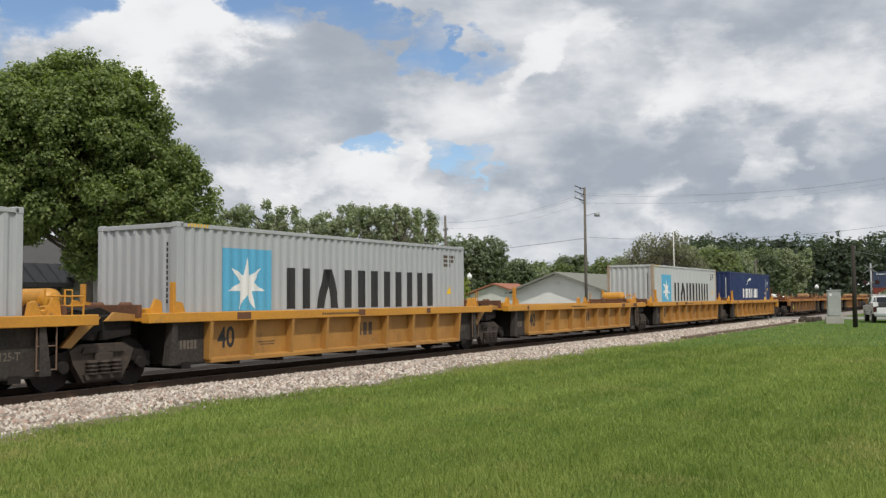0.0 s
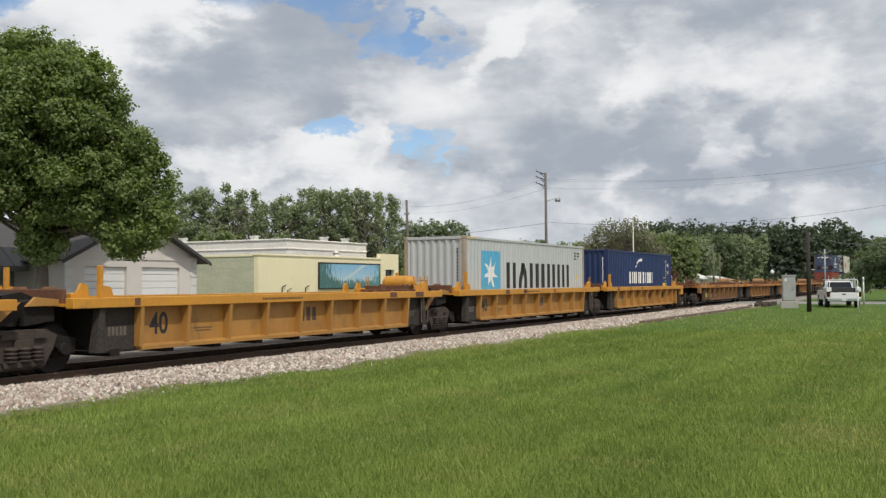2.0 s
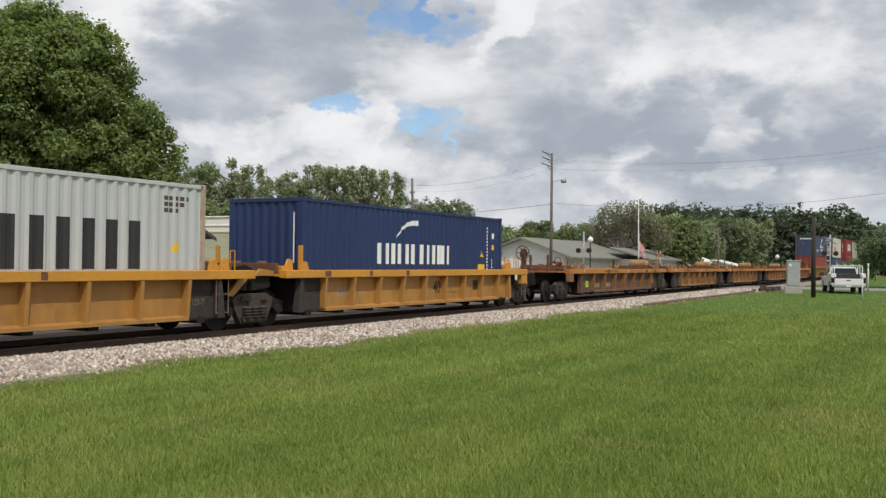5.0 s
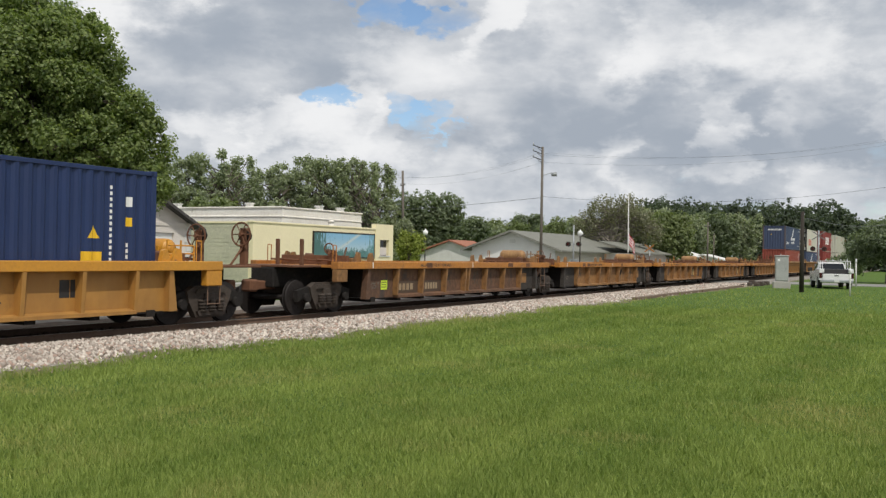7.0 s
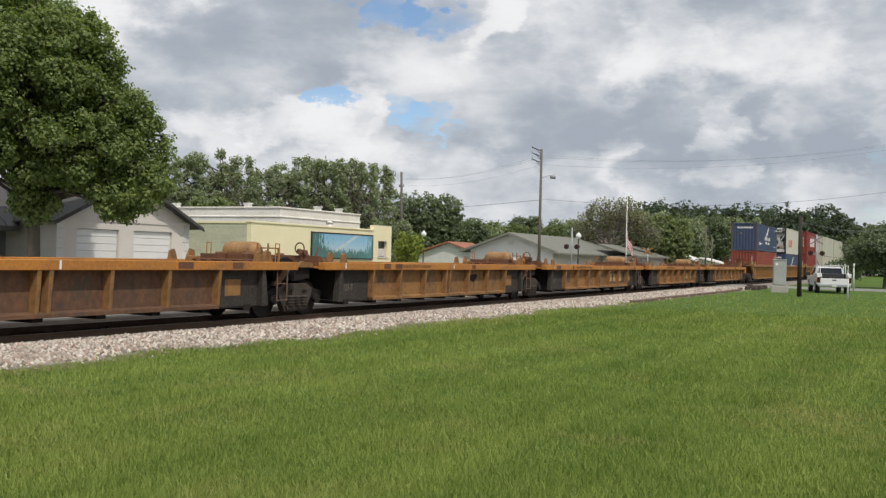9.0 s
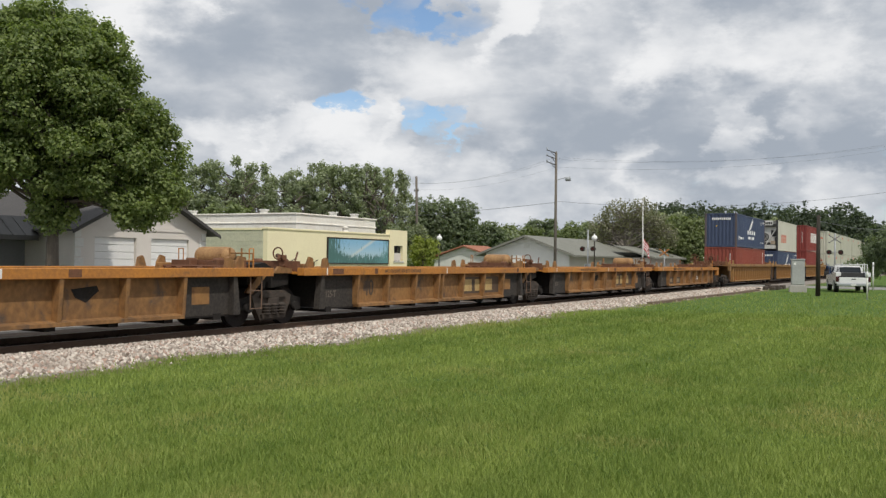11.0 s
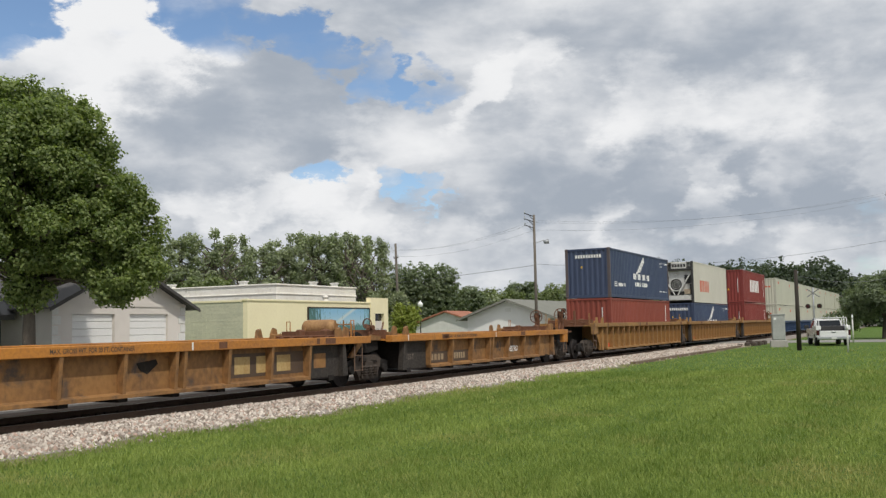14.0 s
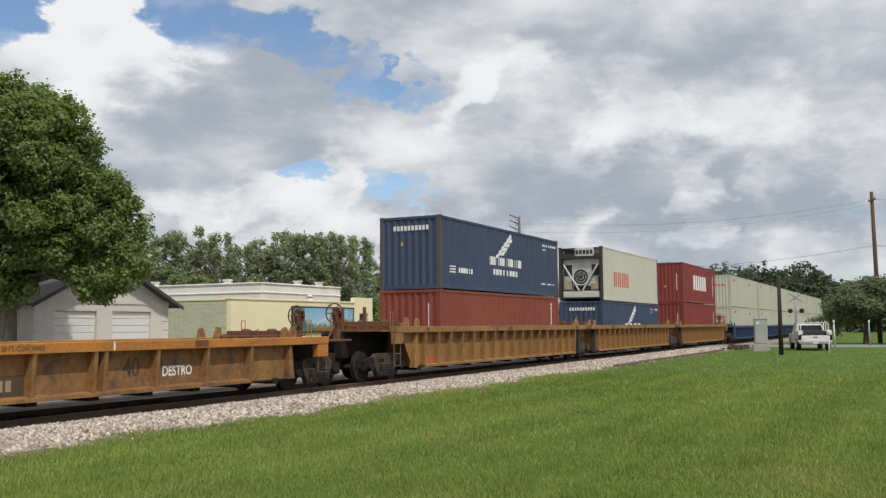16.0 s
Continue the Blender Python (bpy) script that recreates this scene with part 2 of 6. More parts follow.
M["pale_mark"] = material("pale_mark", (0.36, 0.28, 0.18), (0.26, 0.17, 0.09), 0.7, bump=0, amount=0.8)
M["tank_tan"] = material("dusty_tan_paint", (0.40, 0.23, 0.095), (0.25, 0.135, 0.06), 0.75, wear=2.0, amount=0.9)
M["ghost_mark"] = material("ghost_mark", (0.15, 0.125, 0.10), (0.08, 0.066, 0.054), 0.8, bump=0, amount=0.9)
M["cream_mark"] = material("cream_mark", (0.48, 0.35, 0.15), (0.36, 0.22, 0.08), 0.7, bump=0, amount=0.8)


def box_paint(name, base, dirt=0.7, rustiness=0.7):
    return material(name, base, tuple(c * dirt for c in base), 0.55, wear=0.5, grain=5, amount=0.55, bump=0.05, third=(0.17, 0.10, 0.07), third_at=(rustiness, rustiness + 0.12), stretch=(1, 1, 0.3))


M["grey_box"] = box_paint("grey_container_paint", (0.42, 0.435, 0.45), 0.85, 0.8)
M["pale_box"] = box_paint("pale_grey_container_paint", (0.50, 0.52, 0.52), 0.85, 0.74)
M["cma_box"] = box_paint("deep_blue_container_paint", (0.014, 0.033, 0.115), 0.7, 0.82)
M["nyk_box"] = box_paint("slate_blue_container_paint", (0.045, 0.065, 0.125), 0.75, 0.78)
M["red_box"] = box_paint("brick_red_container_paint", (0.25, 0.055, 0.035), 0.75, 0.8)
M["dark_red_box"] = box_paint("dark_red_container_paint", (0.22, 0.035, 0.028), 0.75, 0.8)
M["cream_box"] = box_paint("cream_container_paint", (0.60, 0.575, 0.49), 0.85, 0.82)
M["drab_box"] = box_paint("off_white_container_paint", (0.52, 0.51, 0.42), 0.85, 0.84)
M["tan_post"] = material("tan_streaked_post", (0.085, 0.075, 0.085), (0.12, 0.07, 0.045), 0.7, wear=3)
M["rust_post"] = material("rust_streaked_post", (0.40, 0.33, 0.25), (0.22, 0.14, 0.085), 0.7, wear=3)
M["white_unit"] = material("white_enamel", (0.62, 0.62, 0.6), (0.45, 0.44, 0.42), 0.5, wear=2.5, amount=0.8)
M["dark_unit"] = material("dark_recess", (0.03, 0.03, 0.032), (0.05, 0.048, 0.045), 0.7)


# ---- mesh helpers ----
def box(bm, x0, x1, y0, y1, z0, z1, bevel=0.0):
    vs = [bm.verts.new((x, y, z)) for z in (z0, z1) for y in (y0, y1) for x in (x0, x1)]
    fs = [bm.faces.new([vs[i] for i in f]) for f in ((0, 2, 3, 1), (4, 5, 7, 6), (0, 1, 5, 4), (2, 6, 7, 3), (0, 4, 6, 2), (1, 3, 7, 5))]
    if bevel:
        es = list({e for f in fs for e in f.edges})
        bmesh.ops.bevel(bm, geom=es, offset=bevel, segments=1, affect="EDGES", clamp_overlap=True)
    return bm


def tube(bm, a, b, r0, r1=None, seg=10, caps=True):
    a, b = Vector(a), Vector(b)
    r1 = r0 if r1 is None else r1
    q = (b - a).to_track_quat("Z", "Y")
    ring = [[bm.verts.new(p + q @ Vector((r * math.cos(k * 2 * math.pi / seg), r * math.sin(k * 2 * math.pi / seg), 0))) for k in range(seg)] for p, r in ((a, r0), (b, r1))]
    for k in range(seg):
        f = bm.faces.new((ring[0][k], ring[0][(k + 1) % seg], ring[1][(k + 1) % seg], ring[1][k]))
        f.smooth = seg > 6
    if caps:
        bm.faces.new(ring[0][::-1])
        bm.faces.new(ring[1])
    return bm


def prism(bm, pts, y0, y1, axis="y"):
    """A polygon of (x, z) drawn out along y (or of (y, z) along x)."""
    def v(p, w):
        return (p[0], w, p[1]) if axis == "y" else (w, p[0], p[1])
    a = [bm.verts.new(v(p, y0)) for p in pts]
    b = [bm.verts.new(v(p, y1)) for p in pts]
    bm.faces.new(a)
    bm.faces.new(b[::-1])
    for i in range(len(pts)):
        j = (i + 1) % len(pts)
        bm.faces.new((a[j], a[i], b[i], b[j]))
    return bm


def ring(bm, c, r, t, axis="x", seg=20):
    c = Vector(c)
    pts = []
    for k in range(seg):
        a = 2 * math.pi * k / seg
        pts.append(c + (Vector((0, r * math.cos(a), r * math.sin(a))) if axis == "x" else Vector((r * math.cos(a), 0, r * math.sin(a)))))
    for k in range(seg):
        tube(bm, pts[k], pts[(k + 1) % seg], t, seg=5, caps=False)
    return bm


def finish(bm, name):
    bmesh.ops.recalc_face_normals(bm, faces=bm.faces)
    me = bpy.data.meshes.new(name)
    bm.to_mesh(me)
    bm.free()
    return me


def part(name, bm, mat, parent=None, label=""):
    me = finish(bm, name) if isinstance(bm, bmesh.types.BMesh) else bm
    if not me.materials:
        me.materials.append(M[mat] if isinstance(mat, str) else mat)
    ob = new(name, me)
    if parent:
        ob.parent = parent
    if label:
        ob["label"] = label
    return ob


def thing(name, label, category, group="", kind=""):
    return tagged(new(name), label, category, group, kind)


def B():
    return bmesh.new()


def soup(name, verts, faces, mat, smooth=False):
    """A mesh from numpy arrays of vertices and equal-sized faces."""
    me = bpy.data.meshes.new(name)
    k = faces.shape[1]
    me.vertices.add(len(verts))
    me.vertices.foreach_set("co", verts.astype(np.float32).ravel())
    me.loops.add(faces.size)
    me.loops.foreach_set("vertex_index", faces.astype(np.int32).ravel())
    me.polygons.add(len(faces))
    me.polygons.foreach_set("loop_start", np.arange(0, faces.size, k, dtype=np.int32))
    me.polygons.foreach_set("loop_total", np.full(len(faces), k, dtype=np.int32))
    me.update(calc_edges=True)
    me.materials.append(M[mat] if isinstance(mat, str) else mat)
    return me


def words(text, size, mat, name="lettering"):
    cu = bpy.data.curves.new(name, "FONT")
    cu.offset = 0.022 * size
    cu.body, cu.size, cu.align_x, cu.align_y = text, size, "CENTER", "CENTER"
    tmp = new("tmp_text", cu)
    bpy.context.view_layer.update()
    me = bpy.data.meshes.new_from_object(tmp.evaluated_get(bpy.context.evaluated_depsgraph_get()))
    bpy.data.objects.remove(tmp)
    bpy.data.curves.remove(cu)
    me.materials.clear()
    me.materials.append(M[mat])
    me.transform(Matrix.Diagonal((0.84, 1.0, 1.0, 1.0)))
    return me


# ---- ground ----
def hills(s, d):
    return 0.05 * math.sin(s * 0.21 + d * 0.13) * min(1, max(0, (9 - d) / 5))


def profile(s, d):
    """Height of the ground across the track."""
    keys = [(-900, 0), (10.2, 0.0), (11.0, -0.02), (13.2, -0.1), (14.2, -0.2), (17.3, -0.2), (18.3, -0.1), (20.5, -0.02), (900, 0)]
    for (a, p), (b, q) in zip(keys, keys[1:]):
        if a <= d <= b:
            return p + (q - p) * (d - a) / (b - a) + (hills(s, d) if s < 60 else 0)
    return 0.0


def ground_material():
    m = bpy.data.materials.new("mown_grass")
    m.use_nodes = True
    m.node_tree.nodes.clear()
    n = Nodes(m.node_tree)
    tc = n.node("ShaderNodeTexCoord").outputs["Object"]
    streak = n.scale(tc, (0.35, 2.2, 1))
    a = n.noise(tc, 0.35, 6, 0.6).outputs[0]
    b = n.noise(streak, 1.2, 5, 0.6).outputs[0]
    c = n.noise(tc, 18, 8, 0.7).outputs[0]
    col = n.mix(n.ramp(n.math("ADD", n.math("MULTIPLY", a, 0.5), n.math("MULTIPLY", b, 0.5)), 0.35, 0.68), (0.085, 0.14, 0.028), (0.135, 0.19, 0.045))
    col = n.mix(n.ramp(c, 0.35, 0.75), col, (0.06, 0.125, 0.02))
    col = n.mix(n.ramp(n.noise(tc, 0.9, 7, 0.7).outputs[0], 0.62, 0.8, 0, 0.6), col, (0.21, 0.20, 0.07))
    p = n.node("ShaderNodeBsdfPrincipled")
    n.feed(p.inputs["Base Color"], col)
    p.inputs["Roughness"].default_value = 0.95
    p.inputs["Specular IOR Level"].default_value = 0.15
    bp = n.node("ShaderNodeBump")
    bp.inputs["Strength"].default_value, bp.inputs["Distance"].default_value = 0.8, 0.05
    n.link(c, bp.inputs["Height"])
    n.link(bp.outputs[0], p.inputs["Normal"])
    o = n.node("ShaderNodeOutputMaterial")
    n.link(p.outputs[0], o.inputs[0])
    return m


M["grass"] = ground_material()


def build_ground():
    ss = [-2500, -600, -100] + list(np.linspace(-20, 90, 56)) + [120, 300, 900, 2500]
    ds = [-2500, -600, -100, -30] + list(np.linspace(-15, 10, 13)) + [10.2, 11.0, 12, 13.2, 14.2, 15.7, 17.3, 18.3, 19.5, 20.5, 24, 30, 60, 300, 900, 2500]
    v = np.array([(s, d, profile(s, max(-899, min(899, d)))) for s in ss for d in ds])
    nd = len(ds)
    f = np.array([(i * nd + j, (i + 1) * nd + j, (i + 1) * nd + j + 1, i * nd + j + 1) for i in range(len(ss) - 1) for j in range(nd - 1)])
    ob = new("ground", soup("ground", v, f, "grass"))
    put(ob, 0, 0)
    tagged(ob, "flat mown green lawn beside the railway", "ground", kind="structure")


def strip(name, s0, s1, d0, d1, z, mat, label, thick=0.06):
    bm = B()
    box(bm, s0, s1, d0, d1, z - thick, z)
    ob = part(name, bm, mat)
    put(ob, 0, 0)
    return tagged(ob, label, name.split("_")[0], kind="structure")


build_ground()
strip("road_crossing", 71.5, 79.5, -250, 13.9, 0.02, "asphalt", "worn grey asphalt road crossing the railway")
strip("road_beyond", 71.5, 79.5, 17.6, 160, 0.02, "asphalt", "worn grey asphalt road beyond the railway")
strip("road_street", -120, 71.4, 21.5, 28.5, 0.025, "asphalt", "worn grey asphalt street parallel to the railway")
strip("road_street_far", 79.6, 320, 21.5, 28.5, 0.025, "asphalt", "worn grey asphalt street parallel to the railway")
strip("pavement", -60, 70, 29.2, 30.7, 0.12, "concrete", "pale concrete pavement along the street", 0.2)


def build_bed():
    ss = np.concatenate([np.arange(-12, 71, 0.35), np.arange(80, 320, 4.0)])
    ds = np.array([10.2, 10.75, 11.1, 11.5, 12.0, 12.6, 13.2, 13.8, 14.3, 15.0, 15.74, 16.5, 17.2, 17.8, 18.6, 19.6, 20.6])
    hz = np.array([-0.012, 0.012, 0.016, 0.035, 0.045, 0.03, -0.005, -0.06, -0.12, -0.145, -0.145, -0.145, -0.12, -0.04, 0.03, 0.02, -0.06])
    rng = np.random.default_rng(4)
    v = []
    for s in ss:
        edge = 0.22 * math.sin(s * 0.7) + 0.15 * math.sin(s * 2.3 + 1) + rng.uniform(-0.12, 0.12)
        for j, (d, z) in enumerate(zip(ds, hz)):
            v.append((s, d + (edge if j < 3 else 0), z + rng.uniform(-0.008, 0.012)))
    nd = len(ds)
    f = np.array([(i * nd + j, (i + 1) * nd + j, (i + 1) * nd + j + 1, i * nd + j + 1) for i in range(len(ss) - 1) for j in range(nd - 1)])
    me = soup("ballast_bed", np.array(v), f, "gravel_bed")
    me.materials.append(M["oiled_shaded"])
    me.materials.append(M["verge"])
    band = np.tile(np.arange(nd - 1), len(ss) - 1)
    # Dark bands under the cars: stain plus train shade put into the colour.
    me.polygons.foreach_set("material_index", np.where(band == 0, 2, (band >= 7) & (band <= 12)).astype(np.int32))
    ob = new("ballast_bed", me)
    put(ob, 0, 0)
    tagged(ob, "pale crushed stone ballast bed under the track", "ballast", kind="structure")


build_bed()


def rock_field(name, n, s_range, d_fn, z_fn, r_range, mat, seed, label):
    rng = np.random.default_rng(seed)
    s = s_range(rng, n)
    d = d_fn(rng, n, s)
    r = rng.uniform(r_range[0], r_range[1], n) * (1 + np.clip((s - 25) / 60, 0, 1))
    z = z_fn(s, d) + r * 0.25
    octa = np.array([(1, 0, 0), (-1, 0, 0), (0, 1, 0), (0, -1, 0), (0, 0, 1), (0, 0, -1)], float)
    tri = np.array([(0, 2, 4), (2, 1, 4), (1, 3, 4), (3, 0, 4), (2, 0, 5), (1, 2, 5), (3, 1, 5), (0, 3, 5)])
    v = octa[None] * rng.uniform(0.6, 1.25, (n, 6, 1)) + rng.uniform(-0.28, 0.28, (n, 6, 3))
    a = rng.uniform(0, 6.283, n)
    c, q = np.cos(a)[:, None], np.sin(a)[:, None]
    x = v[:, :, 0] * c - v[:, :, 1] * q
    y = v[:, :, 0] * q + v[:, :, 1] * c
    v = np.stack([x, y, v[:, :, 2] * 0.8], -1) * r[:, None, None] + np.stack([s, d, z], -1)[:, None]
    f = (tri[None] + (np.arange(n) * 6)[:, None, None]).reshape(-1, 3)
    ob = new(name, soup(name, v.reshape(-1, 3), f, mat))
    put(ob, 0, 0)
    return tagged(ob, label, "ballast", kind="stuff")


def stone_material():
    m = bpy.data.materials.new("crushed_stone")
    m.use_nodes = True
    m.node_tree.nodes.clear()
    n = Nodes(m.node_tree)
    rnd = n.node("ShaderNodeNewGeometry").outputs["Random Per Island"]
    tc = n.node("ShaderNodeTexCoord").outputs["Object"]
    col = n.mix(n.ramp(rnd, 0, 1, 0, 1, False), (0.15, 0.115, 0.09), (0.70, 0.63, 0.55))
    col = n.mix(n.ramp(n.math("FRACT", n.math("MULTIPLY", rnd, 17.0)), 0.8, 0.95), col, (0.42, 0.29, 0.23))
    col = n.mix(n.ramp(n.noise(tc, 0.6, 5, 0.6).outputs[0], 0.45, 0.75, 0, 0.55), col, (0.27, 0.22, 0.18))
    p = n.node("ShaderNodeBsdfPrincipled")
    n.feed(p.inputs["Base Color"], col)
    p.inputs["Roughness"].default_value = 0.9
    p.inputs["Specular IOR Level"].default_value = 0.2
    o = n.node("ShaderNodeOutputMaterial")
    n.link(p.outputs[0], o.inputs[0])
    return m


M["crushed"] = stone_material()
BED_D = np.array([10.75, 11.1, 11.5, 12.0, 12.6, 13.2, 13.8, 14.3, 15.0, 20.0])
BED_Z = np.array([-0.02, 0.0, 0.035, 0.045, 0.03, -0.005, -0.06, -0.12, -0.145, -0.145])
rock_field("ballast_stones", 62000, lambda r, n: 3 + 63 * r.random(n) ** 1.7, lambda r, n, s: 10.85 + 3.15 * r.random(n) ** 0.9 + 0.2 * np.sin(s * 0.7) + 0.15 * np.sin(s * 2.3 + 1),
           lambda s, d: np.interp(d, BED_D, BED_Z), (0.032, 0.066), "crushed", 7, "loose pale grey and pinkish crushed ballast stones")
rock_field("oiled_stones", 16000, lambda r, n: 3 + 60 * r.random(n) ** 1.6, lambda r, n, s: 13.75 + 3.6 * r.random(n),
           lambda s, d: np.interp(d, BED_D, BED_Z), (0.028, 0.05), "oiled_shaded", 9, "ballast stones by the rails darkened for oil and train shade")
rock_field("stray_stones", 320, lambda r, n: 4 + 45 * r.random(n) ** 1.5, lambda r, n, s: 10.9 - 0.75 * r.random(n) ** 2.2 + 0.2 * np.sin(s * 0.7),
           lambda s, d: 0 * s + 0.03, (0.016, 0.034), "crushed", 8, "ballast stones strewn into the grass edge")


def build_track():
    pts = [(-0.075, -0.172), (0.075, -0.172), (0.075, -0.16), (0.012, -0.14), (0.012, -0.045), (0.036, -0.035), (0.036, -0.004), (-0.036, -0.004), (-0.036, -0.035), (-0.012, -0.045), (-0.012, -0.14), (-0.075, -0.16)]
    for off in (-0.7525, 0.7525):
        bm = B()
        prism(bm, [(p[0], p[1]) for p in pts], -40, 340, "x")
        rail = part("rail", bm, "rail_steel")
        put(rail, 0, TRACK_D + off)
        tagged(rail, "rusty brown steel rail with a worn bright top", "rail", "rails of the track", kind="structure")
        bm = B()
        box(bm, -40, 340, -0.03, 0.03, -0.0035, 0.0)
        part("worn_head", bm, "rail_head", rail)
    bm = B()
    box(bm, -0.115, 0.115, -1.3, 1.3, -0.33, -0.165, 0.01)
    mesh = None
    for i in range(150):
        s = -10 + i * 0.52
        if mesh is None:
            tie = part("tie", bm, "tie")
            mesh = tie.data
        else:
            tie = new("tie", mesh)
        put(tie, s + random.uniform(-0.03, 0.03), TRACK_D + random.uniform(-0.05, 0.05), random.uniform(-0.008, 0.008), random.uniform(-1, 1))
        tagged(tie, "dark creosoted timber tie under the rails", "railway tie", "ties of the track", kind="structure")
    # crossing panels
    for a, b in ((13.9, 14.9), (15.06, 16.42), (16.58, 17.6)):
        strip("crossing_panel", 71.5, 79.5, a, b, 0.012, "asphalt", "grey asphalt panel of the level crossing", 0.15)


build_track()


def old_rail():
    bm = B()
    for i in range(6):
        s = 36.8 + i * 4.0
        z = 0.02 + 0.01 * (i % 2)
        box(bm, s, s + 3.97, -0.11 + 0.03 * (i % 3), 0.11 + 0.03 * (i % 3), -0.1, 0.085 + z, 0.015)
    ob = part("timber_edging", bm, "edging")
    put(ob, 0, 10.6, 0, 0)
    tagged(ob, "long dark weathered timbers edging the ballast beside the lawn", "edging")
    pile = thing("timber_pile", "heap of old dark railway timbers lying in the grass", "timber pile")
    put(pile, 0, 0)
    for i in range(9):
        a, d, h = random.uniform(62.5, 69), random.uniform(9.4, 11.2), random.uniform(0.12, 0.45)
        part("timber", box(B(), a, a + random.uniform(0.5, 1.5), d, d + random.uniform(0.15, 0.4), -0.05, h, 0.05), "tie", pile)


old_rail()


def grass_blades():
    rng = np.random.default_rng(11)
    n = 520000
    az = np.radians(rng.uniform(-33, 34, n))
    inv = rng.random(n)
    r = 1.0 / (1 / 5.5 + inv * (1 / 60.0 - 1 / 5.5))
    r = np.where(rng.random(n) < 0.45, rng.uniform(5.5, 32, n), r)
    around = rng.random(n) < 0.22
    az = np.where(around, rng.uniform(-math.pi, math.pi, n), az)
    r = np.where(around, rng.uniform(0.8, 34, n), r)
    x, y = np.sin(az) * r, np.cos(az) * r
    s, d = US * x + UC * y, -UC * x + US * y
    edge = 10.85 + 0.2 * np.sin(s * 0.7) + 0.15 * np.sin(s * 2.3 + 1) + rng.normal(0, 0.13, n)
    edge = np.where((s > 36.5) & (s < 61), 10.4 + rng.normal(0, 0.05, n), edge)
    keep = (d < edge) & (s < 60) & ((d < edge - 0.7 * rng.random(n)) | (rng.random(n) < 0.25))
    x, y, s, d, r = x[keep], y[keep], s[keep], d[keep], r[keep]
    n = len(x)
    z = 0.05 * np.sin(s * 0.21 + d * 0.13) * np.clip((9 - d) / 5, 0, 1)
    patch = np.sin(x * 1.9 + np.sin(y * 1.3)) * np.sin(y * 2.1 + x * 0.6)
    h = rng.uniform(0.035, 0.075, n) * (1 + 0.3 * patch) * np.clip(0.75 + r / 50, 0.8, 1.5)
    near_edge = d > edge[keep] - 0.5
    h = np.where(near_edge, h * 1.25, h)
    w = 0.0035 + 0.0004 * r
    a = rng.uniform(0, 6.283, n)
    lean = rng.normal(0, 0.45, (n, 2)) * h[:, None]
    p0 = np.stack([x + np.cos(a) * w, y + np.sin(a) * w, z - 0.01], -1)
    p1 = np.stack([x - np.cos(a) * w, y - np.sin(a) * w, z - 0.01], -1)
    p2 = np.stack([x + lean[:, 0], y + lean[:, 1], z + h], -1)
    v = np.stack([p0, p1, p2], 1).reshape(-1, 3)
    f = np.arange(3 * n).reshape(-1, 3)
    ob = new("grass_blades", soup("grass_blades", v, f, "blade"))
    tagged(ob, "short green mown grass blades", "grass", kind="stuff")




def blade_material():
    m = bpy.data.materials.new("grass_blade")
    m.use_nodes = True
    m.node_tree.nodes.clear()
    n = Nodes(m.node_tree)
    rnd = n.node("ShaderNodeNewGeometry").outputs["Random Per Island"]
    tc = n.node("ShaderNodeTexCoord").outputs["Object"]
    mp = n.node("ShaderNodeMapping")
    n.link(tc, mp.inputs["Vector"])
    mp.inputs["Rotation"].default_value = (0, 0, radians(-TRACK_TURN))
    lane = n.noise(n.scale(mp.outputs[0], (0.06, 0.85, 1)), 1.0, 3, 0.5, 0.2).outputs[0]
    spot = n.noise(tc, 0.45, 6, 0.65).outputs[0]
    f = n.math("ADD", n.math("MULTIPLY", rnd, 0.26), n.math("ADD", n.math("MULTIPLY", lane, 0.62), n.math("MULTIPLY", spot, 0.4)))
    col = n.mix(n.ramp(f, 0.3, 0.95), (0.115, 0.185, 0.034), (0.35, 0.415, 0.11))
    dry = n.noise(tc, 0.33, 5, 0.7, 0.5).outputs[0]
    col = n.mix(n.ramp(n.math("ADD", dry, n.math("MULTIPLY", rnd, 0.12)), 0.58, 0.78, 0, 0.75), col, (0.40, 0.36, 0.14))
    p = n.node("ShaderNodeBsdfPrincipled")
    n.feed(p.inputs["Base Color"], col)
    p.inputs["Roughness"].default_value = 0.6
    p.inputs["Specular IOR Level"].default_value = 0.25
    t = n.node("ShaderNodeBsdfTranslucent")
    n.feed(t.inputs[0], n.mix(1.0, col, (1.1, 1.2, 0.7), "MULTIPLY"))
    mx = n.node("ShaderNodeMixShader")
    mx.inputs[0].default_value = 0.3
    n.link(p.outputs[0], mx.inputs[1])
    n.link(t.outputs[0], mx.inputs[2])
    o = n.node("ShaderNodeOutputMaterial")
    n.link(mx.outputs[0], o.inputs[0])
    return m


M["blade"] = blade_material()
grass_blades()


# ---- train ----
MOVING = []          # (thing, u along the train, height)
WHEELS = []          # (wheelset, place in its truck)
WHEEL_R = 0.46


